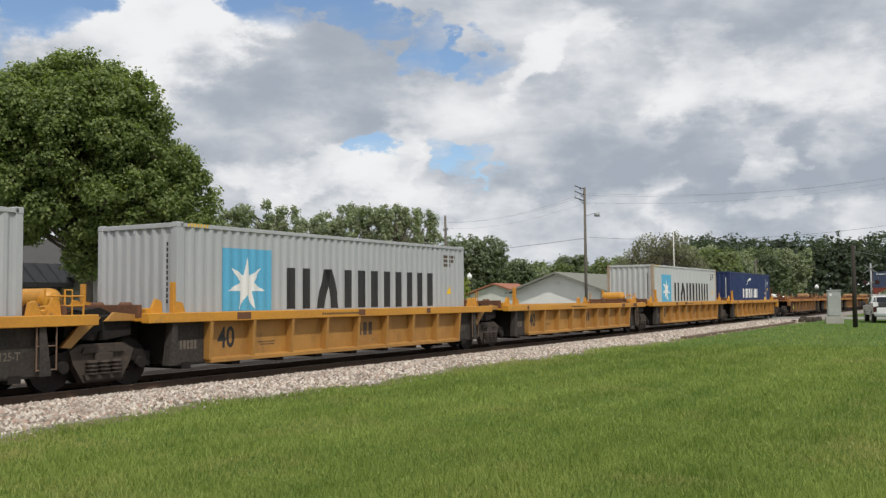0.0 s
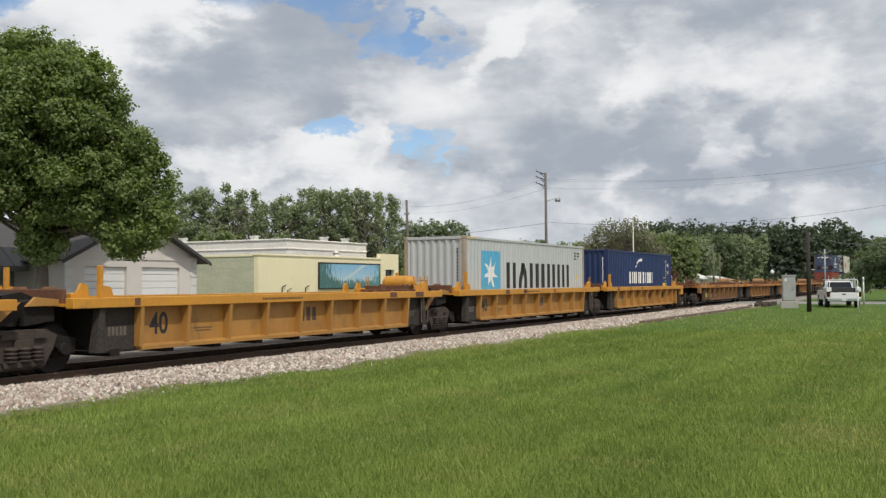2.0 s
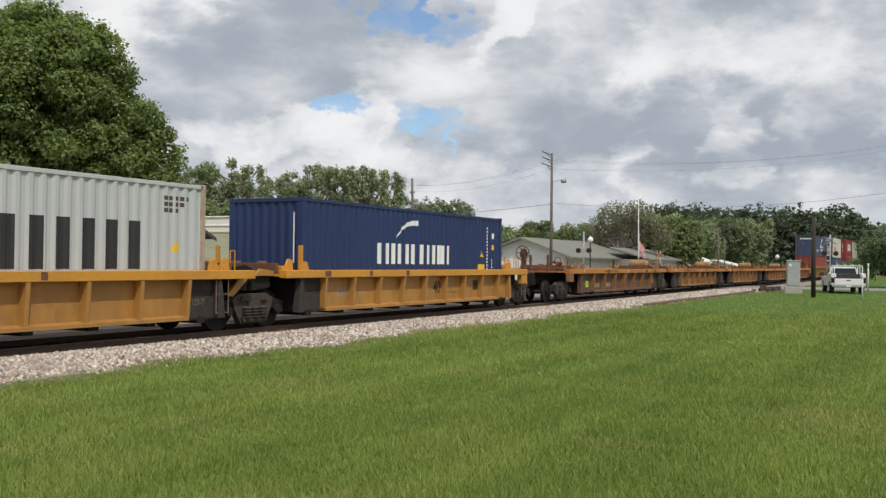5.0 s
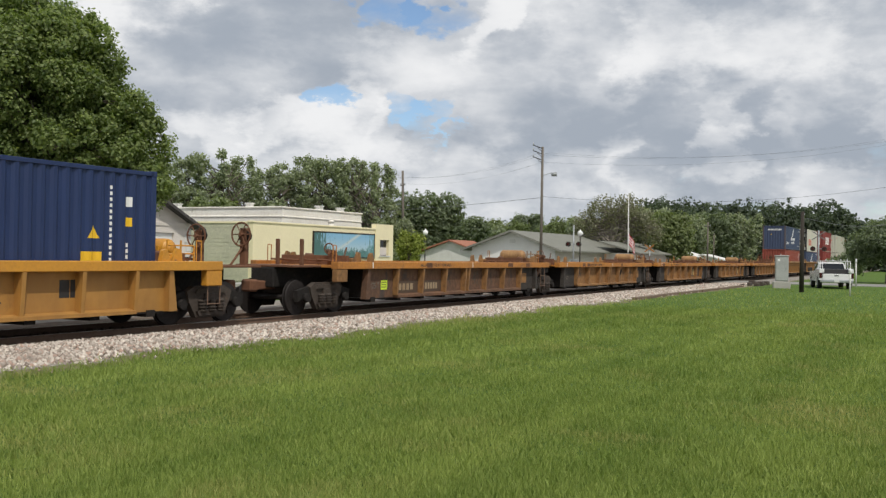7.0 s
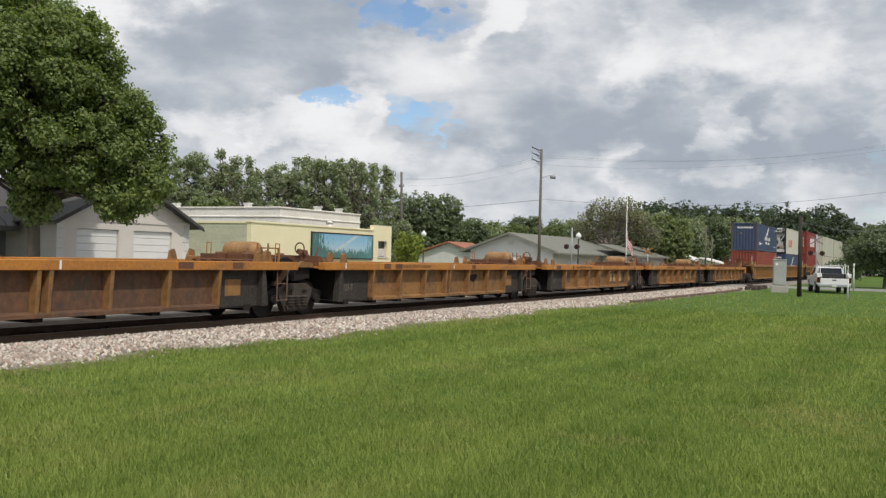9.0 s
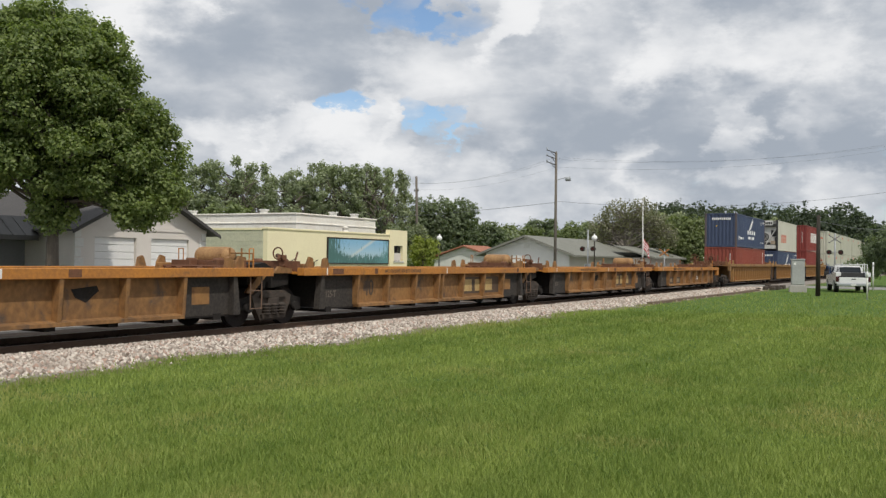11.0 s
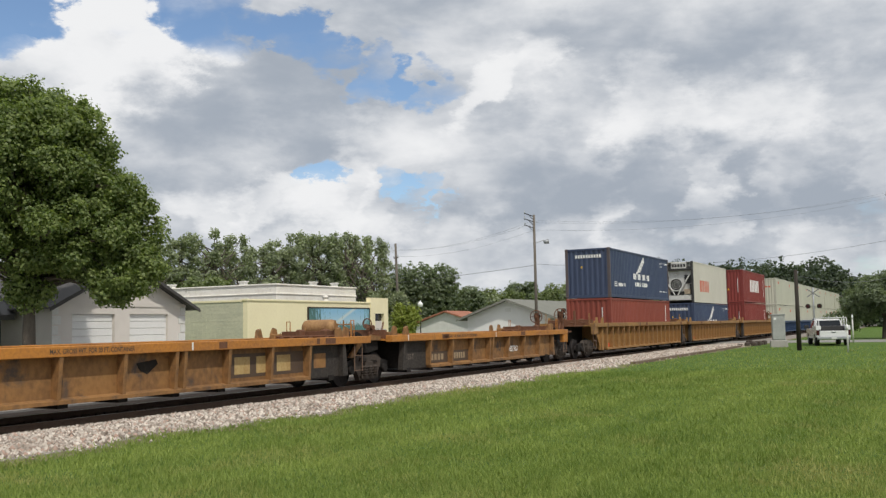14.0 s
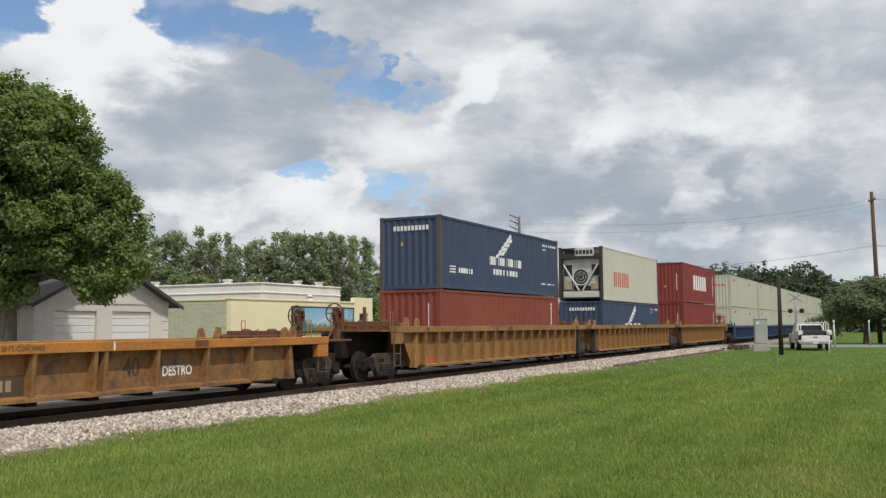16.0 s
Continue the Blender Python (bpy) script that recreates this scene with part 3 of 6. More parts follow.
def truck_meshes():
    fr = B()
    for sy in (-1, 1):
        y0, y1 = sy * 0.97, sy * 1.13
        prism(fr, [(-0.74, 0.74), (-0.66, 0.5), (-0.44, 0.15), (0.44, 0.15), (0.66, 0.5), (0.74, 0.74), (0.5, 0.86), (-0.5, 0.86)][::-1], y0, y1)
        prism(fr, [(-0.42, 0.2), (0.42, 0.2), (0.46, 0.3), (-0.46, 0.3)][::-1], sy * 1.13, sy * 1.2)
        prism(fr, [(-0.5, 0.7), (0.5, 0.7), (0.46, 0.8), (-0.46, 0.8)][::-1], sy * 1.13, sy * 1.19)
        for k in range(3):
            x = -0.28 + k * 0.28
            tube(fr, (x, sy * 1.17, 0.28), (x, sy * 1.17, 0.56), 0.1, seg=8)
            for j in range(4):
                tube(fr, (x, sy * 1.17, 0.3 + j * 0.07), (x, sy * 1.17, 0.325 + j * 0.07), 0.125, seg=8)
    box(fr, -0.2, 0.2, -1.2, 1.2, 0.5, 0.7, 0.02)
    frame_me = finish(fr, "truck_frame")
    frame_me.materials.append(M["bogie"])
    # Outer frame ends: near-black colour stands in for shade beside the lit casting.
    en = B()
    prism(en, [(-0.62, 0.55), (-1.2, 0.36), (-1.22, 0.66), (-0.7, 0.76)], -1.07, -0.95)
    end_me = finish(en, "frame_end")
    end_me.materials.append(M["shaded_grime"])
    wh = B()
    tube(wh, (0, -0.95, 0), (0, 0.95, 0), 0.08, seg=10)
    for sy in (-1, 1):
        tube(wh, (0, sy * 0.69, 0), (0, sy * 0.72, 0), WHEEL_R + 0.03, WHEEL_R + 0.02, seg=28)
        tube(wh, (0, sy * 0.72, 0), (0, sy * 0.80, 0), WHEEL_R, WHEEL_R - 0.005, seg=28)
        tube(wh, (0, sy * 0.80, 0), (0, sy * 0.84, 0), 0.17, 0.13, seg=14)
        for k in range(2):
            a = k * math.pi
            tube(wh, (0.27 * math.cos(a), sy * 0.80, 0.27 * math.sin(a)), (0.27 * math.cos(a), sy * 0.815, 0.27 * math.sin(a)), 0.05, seg=8)
    wheel_me = finish(wh, "wheelset")
    wheel_me.materials.append(M["wheel"])
    cap = B()
    tube(cap, (0, 0, 0), (0, -0.1, 0), 0.13, 0.11, seg=12)
    cap_me = finish(cap, "bearing_caps")
    cap_me.materials.append(M["shaded_grime"])
    return frame_me, wheel_me, cap_me, end_me


TRUCK = truck_meshes()


def add_truck(root, x):
    fr = part("truck", TRUCK[0], "shaded_grime", root, "black grimy cast steel truck")
    fr.location = (x, 0, 0)
    for cx in (-0.9, 0.9):
        for sy in (-1, 1):
            cp = part("bearing_cap", TRUCK[2], "rust", fr)
            cp.location = (cx, sy * 1.1, 0.46)
            cp.rotation_euler = (0, 0, 0 if sy < 0 else math.pi)
    for turn in (0, math.pi):
        part("frame_end", TRUCK[3], "shaded_grime", fr).rotation_euler = (0, 0, turn)
        part("frame_end", TRUCK[3], "shaded_grime", fr).scale = (-1, 1, 1) if turn else (1, -1, 1)
    for wx in (-0.9, 0.9):
        w = part("wheelset", TRUCK[1], "wheel", fr)
        w.location = (wx, 0, WHEEL_R)
        WHEELS.append((w, wx))


def air_tank(root, x, mat):
    bm = B()
    prof = [(-0.56, 0.05), (-0.54, 0.15), (-0.47, 0.22), (-0.4, 0.235), (0.4, 0.235), (0.47, 0.22), (0.54, 0.15), (0.56, 0.05)]
    for (a, r), (b, q) in zip(prof, prof[1:]):
        tube(bm, (x, a, 1.68), (x, b, 1.68), r, q, 16, caps=abs(a) > 0.55 or abs(b) > 0.55)
    tank = part("air_reservoir", bm, mat, root, "yellow painted steel air tank")
    for y in (-0.36, 0.36):
        st = B()
        box(st, x - 0.27, x + 0.27, y - 0.03, y + 0.03, 1.3, 1.5)
        for sx in (-1, 1):
            box(st, x + sx * 0.25 - 0.02, x + sx * 0.25 + 0.02, y - 0.03, y + 0.03, 1.45, 1.74)
        part("cradle", st, mat, tank)


def brake_wheel(root, x, y, z, mat):
    bm = B()
    ring(bm, (x, y, z), 0.29, 0.022)
    for k in range(6):
        a = k * math.pi / 3
        tube(bm, (x, y, z), (x, y + 0.28 * math.cos(a), z + 0.28 * math.sin(a)), 0.014, seg=5)
    tube(bm, (x - 0.05, y, z), (x + 0.12, y, z), 0.05, seg=8)
    w = part("brake_wheel", bm, "rust", root, "rust red spoked hand brake wheel")
    bm = B()
    box(bm, x + 0.06, x + 0.2, y - 0.1, y + 0.1, 1.3, z + 0.16, 0.02)
    part("brake_stand", bm, mat, root)


def ladder(root, x, y, z0, z1, mat, name="ladder"):
    bm = B()
    for dx in (-0.2, 0.2):
        tube(bm, (x + dx, y, z0), (x + dx, y, z1), 0.016, seg=6)
    n = max(2, int((z1 - z0) / 0.33) + 1)
    for k in range(n):
        z = z0 + 0.02 + k * (z1 - z0 - 0.04) / (n - 1)
        tube(bm, (x - 0.2, y, z), (x + 0.2, y, z), 0.014, seg=6)
    part(name, bm, mat, root)


STYLES = {
    "yellow": dict(panel="yellow", chord="chord", half=7.88, well=6.3, top=1.42, posts=9, dark=0.95, label="dirty yellow steel well car with black grimy ends"),
    "rusty": dict(panel="rusty", chord="rusty_chord", half=8.03, well=6.3, top=1.42, posts=8, dark=1.575, label="rust brown empty well car with an orange top rail"),
    "ochre": dict(panel="ochre", chord="ochre", half=9.75, well=8.25, top=1.68, posts=17, dark=0.55, label="weathered ochre yellow well car with many side ribs"),
    "blue": dict(panel="navy_car", chord="navy_car", half=8.68, well=8.1, top=1.55, posts=14, dark=0.0, label="dark blue well car under stacked pale containers"),
}


def post_mesh(style):
    st = STYLES[style]
    bm = B()
    w = 0.045
    prism(bm, [(-1.26, 0.42), (-1.43, 0.42), (-1.49, st["top"] - 0.2), (-1.26, st["top"] - 0.2)], -w, w, "x")
    me = finish(bm, "side_post")
    me.materials.append(M[st["panel"]])
    return me


POSTS = {k: post_mesh(k) for k in STYLES}


def well_car(style, u, left_end=False, right_end=False, tank=0, right_truck=False, panel=None):
    st = STYLES[style]
    half, well, top, P, C = st["half"], st["well"], st["top"], panel or st["panel"], st["chord"]
    root = thing("well_car", st["label"], "freight car", "well cars of the train")
    for sy in (-1, 1):
        ext0, ext1 = half - (0.0 if left_end else 0.8), half - (0.0 if right_end else 0.4)
        bm = B()
        box(bm, -ext0, ext1, min(sy * 1.5, sy * 1.27), max(sy * 1.5, sy * 1.27), top - 0.2, top, 0.012)
        part("top_chord", bm, C, root)
        bm = B()
        box(bm, -well + st["dark"], well - st["dark"], min(sy * 1.27, sy * 1.245), max(sy * 1.27, sy * 1.245), 0.44, top - 0.2)
        part("side_panel", bm, P, root)
        bm = B()
        prism(bm, [(sy * 1.46, 0.35), (sy * 1.46, 0.42), (sy * 1.28, 0.46), (sy * 1.28, 0.35)], -well + max(st["dark"], 0.1), well - max(st["dark"], 0.1), "x")
        part("bottom_chord", bm, P, root)
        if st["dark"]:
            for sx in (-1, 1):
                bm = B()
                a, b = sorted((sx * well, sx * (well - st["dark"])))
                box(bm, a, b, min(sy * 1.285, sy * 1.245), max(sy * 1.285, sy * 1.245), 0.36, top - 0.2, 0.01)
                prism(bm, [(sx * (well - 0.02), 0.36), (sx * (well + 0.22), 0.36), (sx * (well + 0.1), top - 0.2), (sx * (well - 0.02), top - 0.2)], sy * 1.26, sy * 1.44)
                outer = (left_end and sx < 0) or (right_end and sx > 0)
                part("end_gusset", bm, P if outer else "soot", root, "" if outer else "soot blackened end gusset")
        n = st["posts"]
        lo, hi = -well + max(st["dark"], 0.25), well - max(st["dark"], 0.25)
        for k in range(n):
            x = lo + (hi - lo) * k / (n - 1)
            if style == "rusty":
                x = (-4.725, -3.15, -1.575, -0.13, 0.13, 1.575, 3.15, 4.725)[k]
            post = new("side_post", POSTS[style])
            post.parent = root
            post.location = (x, 0, 0)
            if sy > 0:
                post.rotation_euler = (0, 0, math.pi)
    bm = B()
    box(bm, -well, well, -1.28, 1.28, 0.33, 0.37)
    for k in range(9):
        x = -well + 0.4 + k * (2 * well - 0.8) / 8
        box(bm, x - 0.12, x + 0.12, -1.3, 1.3, 0.26, 0.40)
    part("well_floor", bm, "shaded_grime", root)
    for sx in (-1, 1):
        end = left_end if sx < 0 else right_end
        reach = half - (0.0 if end else (0.8 if sx < 0 else 0.4))
        bm = B()
        box(bm, min(sx * well, sx * (well + 0.06)), max(sx * well, sx * (well + 0.06)), -1.27, 1.27, 0.4, top - 0.06)
        part("bulkhead", bm, P if style in ("ochre", "blue") else "shaded_grime", root)
        bm = B()
        a, b = sorted((sx * (well + 0.06), sx * reach))
        box(bm, a, b, -1.27, 1.27, top - 0.16, top - 0.1)
        part("end_platform", bm, C, root)
        bm = B()
        a, b = sorted((sx * (well + 0.06), sx * (half + (1.35 if end else -0.05))))
        box(bm, a, b, -0.38, 0.38, 0.72, top - 0.17, 0.03)
        if not end:
            prism(bm, [(sx * (half - 1.0), top - 0.1), (sx * (half - 0.03), top - 0.1), (sx * (half - 0.03), top + 0.06), (sx * (half - 0.45), top + 0.12)], -0.5, 0.5)
            prism(bm, [(sx * (half - 0.78), top - 0.42), (sx * (half - 0.12), top - 0.5), (sx * (half - 0.1), top - 0.05), (sx * (half - 0.78), top - 0.02)], -1.0, 1.0)
        part("centre_sill", bm, "shaded_grime", root)
        if not end and style in ("yellow", "rusty"):
            for sy in (-1, 1):
                bm = B()
                if sx > 0:
                    prism(bm, [(half - 0.92, top - 0.6), (half - 0.7, top - 0.62), (half - 0.02, top - 0.06), (half - 0.34, top - 0.04)], sy * 1.02, sy * 1.1)
                else:
                    prism(bm, [(-half + 0.1, top - 0.14), (-half + 0.8, top - 0.14), (-half + 0.8, top - 0.02), (-half + 0.3, top + 0.03)], sy * 1.02, sy * 1.1)
                part("draft_arm", bm, P, root)
        if end and style == "ochre":
            for sy in (-1, 1):
                bm = B()
                a, b = sorted((sx * (well - 0.02), sx * (well + 0.75)))
                prism(bm, [(sx * (well - 0.02), 0.4), (sx * (well + 0.12), 0.4), (sx * (well + 0.75), top - 0.34), (sx * (well + 0.75), top - 0.2), (sx * (well - 0.02), top - 0.2)], sy * 1.3, sy * 1.285)
                part("end_brace", bm, P, root)
        # container guides and brackets
        for sy in (-1, 1):
            bm = B()
            x = sx * (well - 0.12)
            if style == "yellow" and sx < 0:
                box(bm, x - 0.2, x - 0.13, min(sy * 1.30, sy * 1.42), max(sy * 1.30, sy * 1.42), top, top + 0.62, 0.008)
                prism(bm, [(x - 0.13, top), (x + 0.16, top), (x + 0.08, top + 0.2), (x - 0.13, top + 0.24)], sy * 1.33, sy * 1.39)
            else:
                prism(bm, [(x - 0.13, top), (x + 0.13, top), (x + 0.06, top + 0.2), (x + 0.02, top + 0.26), (x - 0.08, top + 0.22)], sy * 1.32, sy * 1.42)
            part("container_guide", bm, C if style != "rusty" else "rusty", root)
            bm = B()
            x = sx * (well + 0.38)
            prism(bm, [(x - 0.17, top - 0.1), (x + 0.17, top - 0.1), (x + 0.12, top + 0.24), (x - 0.02, top + 0.28), (x - 0.12, top + 0.1)], sy * 1.2, sy * 1.27)
            box(bm, x - 0.2, x + 0.2, min(sy * 1.05, sy * 1.2), max(sy * 1.05, sy * 1.2), top - 0.1, top + 0.1, 0.02)
            part("corner_bracket", bm, C if style != "rusty" else "rusty", root)
        for y in (-0.75, -0.2, 0.45, 0.8):
            part("brake_pipe", tube(B(), (sx * (well + 0.1), y, top - 0.02), (sx * (reach - 0.05), y, top + 0.05), 0.03, seg=6), "rust", root)
        part("brake_rod", tube(B(), (sx * (well + 0.3), -1.1, top + 0.02), (sx * (well + 0.3), 1.1, top + 0.02), 0.035, seg=6), "rust", root)
        part("walkway_beam", box(B(), sx * (well + 0.7) - 0.05, sx * (well + 0.7) + 0.05, -1.15, 1.15, top - 0.1, top + 0.17, 0.01), "rust", root)
        for y in (-0.5, 0.35):
            part("brake_valve", box(B(), sx * (well + 0.5) - 0.13, sx * (well + 0.5) + 0.13, y - 0.1, y + 0.1, top - 0.1, top + 0.22, 0.04), "rust", root)
        if style == "rusty" and sx < 0:
            v = part("valve_cluster", tube(B(), (-half + 1.1, -0.55, top - 0.1), (-half + 1.1, -0.55, top + 0.32), 0.15, 0.12, 10), "rust", root, "rusty brake valve cluster")
            part("valve_arm", tube(B(), (-half + 0.95, -0.75, top + 0.24), (-half + 1.35, -0.2, top + 0.3), 0.06, seg=8), "rust", v)
            part("valve_wheel", ring(B(), (-half + 0.93, -0.55, top + 0.36), 0.15, 0.02, seg=14), "rust", v)
            part("valve_pipe", tube(B(), (-half + 1.1, -0.9, top - 0.05), (-half + 1.3, -0.9, top + 0.4), 0.025, seg=6), "rust", v)
        if end or sx > 0:
            for y in (-1.12, 1.12):
                bm = B()
                for dx in (0.0, 0.16):
                    tube(bm, (sx * (reach - 0.3 - dx), y, top - 0.1), (sx * (reach - 0.3 - dx), y, top + 0.45), 0.014, seg=6)
                tube(bm, (sx * (reach - 0.3), y, top + 0.45), (sx * (reach - 0.46), y, top + 0.45), 0.014, seg=6)
                part("grab_rail", bm, C, root)
        if end:
            a, b = sorted((sx * reach, sx * (half + (2.05 if sx > 0 else 1.3))))
            part("brake_platform", box(B(), a, b, -0.95, 0.95, top - 0.16, top - 0.1, 0.01), "rust", root)
            bm = B()
            box(bm, min(sx * (half + 0.9), sx * (half + 1.75)), max(sx * (half + 0.9), sx * (half + 1.75)), -0.12, 0.12, 0.66, 0.9, 0.03)
            box(bm, min(sx * (half + 1.7), sx * (half + 2.03)), max(sx * (half + 1.7), sx * (half + 2.03)), -0.2, 0.16, 0.62, 0.94, 0.05)
            part("coupler", bm, "rust", root)
            if sx > 0:
                brake_wheel(root, half + 1.8, -0.5, top + 0.66, "rust")
                brake_wheel(root, half + 1.3, 0.5, top + 0.6, "rust")
                for q, y in ((0.18, -0.5), (-0.32, 0.5)):
                    part("brake_gear", tube(B(), (half + 1.72 + q, y, top + 0.62), (half + 1.9 + q, y, top + 0.62), 0.17, 0.12, 12), "shaded_grime", root)
                    part("stand_stay", tube(B(), (half + 1.8 + q, y, top + 0.45), (half + 1.25 + q, y, top - 0.1), 0.03, seg=6), "rust", root)
            else:
                for y in (-0.7, 0.1):
                    part("upright", box(B(), -half - 0.6, -half - 0.52, y - 0.05, y + 0.05, top - 0.1, top + 0.6, 0.01), "rust", root)
            bm = B()
            box(bm, min(sx * reach, sx * (reach - 0.5)), max(sx * reach, sx * (reach - 0.5)), -1.49, -1.3, top - 0.55, top - 0.2, 0.02)
            part("corner_step_plate", bm, C if style != "rusty" or sx > 0 else "rusty", root)
    ladder(root, half - (0.2 if right_end else 1.45 if style == "yellow" else 0.95), -1.42, 0.45, top - 0.1, "rail_steel" if style != "blue" else "shaded_grime")
    if left_end and style != "rusty":
        ladder(root, -half + 0.2, -1.42, 0.45, top - 0.1, "rail_steel")
    if tank:
        x0 = tank * (well + 0.95)
        bm = B()
        for dx in (-0.42, 0.0, 0.42):
            tube(bm, (x0 + dx, -0.82, top - 0.1), (x0 + dx, -0.82, top + 0.46 - 0.12 * (dx == 0.42)), 0.022, seg=6)
        for z in (0.16, 0.34):
            tube(bm, (x0 - 0.42, -0.82, top + z), (x0 + 0.42, -0.82, top + z), 0.02, seg=6)
        part("guard_rail", bm, C if style == "yellow" else "rusty", root)
        part("valve_box", box(B(), x0 - 0.62, x0 - 0.36, -1.12, -0.9, top - 0.1, top + 0.17, 0.02), C if style == "yellow" else "rusty", root)
        part("hose", tube(B(), (x0 - 0.5, -0.95, top + 0.1), (x0 + 0.5, -0.6, top + 0.06), 0.025, seg=6), "shaded_grime", root)
        air_tank(root, tank * (well + 0.95), "chord" if style == "yellow" else "tank_tan")
    add_truck(root, -half)
    if right_truck:
        add_truck(root, half)
    MOVING.append((root, u, 0.0))
    return root


def plate(bm, x0, x1, z0, z1, y):
    bm.faces.new([bm.verts.new(p) for p in ((x0, y, z0), (x1, y, z0), (x1, y, z1), (x0, y, z1))])


def stencil(root, name, text, size, x, z, y, mat, label=""):
    me = words(text, size, mat, name)
    ob = part(name, me, mat, root, label)
    ob.location = (x, y, z)
    ob.rotation_euler = (math.pi / 2, 0, 0)
    return ob


def bars(root, name, x0, z0, w, h, n, mat, y, gap=0.3, label=""):
    """A row of plain bars in place of marks that are not lettered."""
    step = w / n
    if h > 0.15:
        for k in range(n):
            bm = B()
            plate(bm, x0 + k * step, x0 + (k + 1 - gap) * step, z0, z0 + h, y)
            part(name, bm, mat, root, label)
        return
    bm = B()
    for k in range(n):
        plate(bm, x0 + k * step, x0 + (k + 1 - gap) * step, z0, z0 + h, y)
    return tagged(part(name, bm, mat, root, label), kind="stuff")


def side_marks(root, style, half_at=-1):
    st = STYLES[style]
    y = -1.274
    lo = -st["well"] + st["dark"]
    pitch = (2 * (st["well"] - st["dark"])) / (st["posts"] - 1)
    if style == "yellow":
        stencil(root, "number", "40", 0.62, lo + pitch * 0.48, 0.84, y, "black_paint", "black stencilled number")
        bars(root, "side_mark", lo + pitch * 4.15, 0.72, 0.75, 0.34, 3, "faded_mark", y, 0.35, "faded dark stencil bars")
        bars(root, "small_print", lo + pitch * 1.25, 0.7, 0.6, 0.03, 8, "faded_mark", y)
        bars(root, "small_print", lo + pitch * 1.3, 0.64, 0.5, 0.03, 7, "faded_mark", y)
        bars(root, "end_mark", -st["well"] + 0.22, 0.66, 0.5, 0.18, 5, "ghost_mark", -1.289)
        stencil(root, "end_number", "125-T", 0.2, st["well"] - 0.5, 0.72, -1.289, "ghost_mark")
        bars(root, "chord_mark", -1.6, st["top"] - 0.13, 1.6, 0.05, 18, "faded_mark", -1.503)
    elif style == "rusty":
        stencil(root, "chord_print", "MAX. GROSS WT. FOR 20 FT. CONTAINER", 0.13, -2.4, st["top"] - 0.1, -1.503, "faded_mark")
        bars(root, "consolidated_plate", st["well"] - 1.2, 0.62, 0.55, 0.38, 1, "rusty", -1.291, 0.0)
        stencil(root, "end_number", "125-T", 0.24, -st["well"] + 0.5, 0.72, -1.289, "ghost_mark")


# chalk patches and worn white bands on the chords
def chord_wear(root, style, seed):
    st = STYLES[style]
    rng = random.Random(seed)
    for k in range(3):
        x = rng.uniform(-st["well"], st["well"])
        bm = B()
        plate(bm, x, x + rng.uniform(0.12, 0.5), st["top"] - 0.17, st["top"] - 0.02, -1.503)
        part("bare_patch", bm, "rust", root)
    if style == "rusty":
        for x in (-st["well"] + 0.02, 0.28):
            bm = B()
            plate(bm, x, x + 0.05, st["top"] - 0.18, st["top"] - 0.01, -1.5035)
            part("chalk_band", bm, "white_paint", root)


A_U = [4.28, 20.03, 35.79, 51.57, 67.3]
for k, u in enumerate(A_U):
    c = well_car("yellow", u, left_end=k == 0, right_end=k == 4, tank=1 if k in (0, 2, 4) else 0, right_truck=k == 4)
    if k < 4:
        side_marks(c, "yellow")
    else:
        stencil(c, "number", "40", 0.55, 1.0, 0.84, -1.274, "black_paint", "black stencilled number")
        bars(c, "side_mark", -4.6, 0.68, 1.0, 0.26, 6, "pale_mark", -1.274)
        bars(c, "consolidated_plate", 3.6, 0.72, 0.5, 0.34, 2, "black_paint", -1.274, 0.06)
        bars(c, "small_print", 1.7, 0.66, 0.7, 0.03, 9, "faded_mark", -1.274)
    chord_wear(c, "yellow", k)

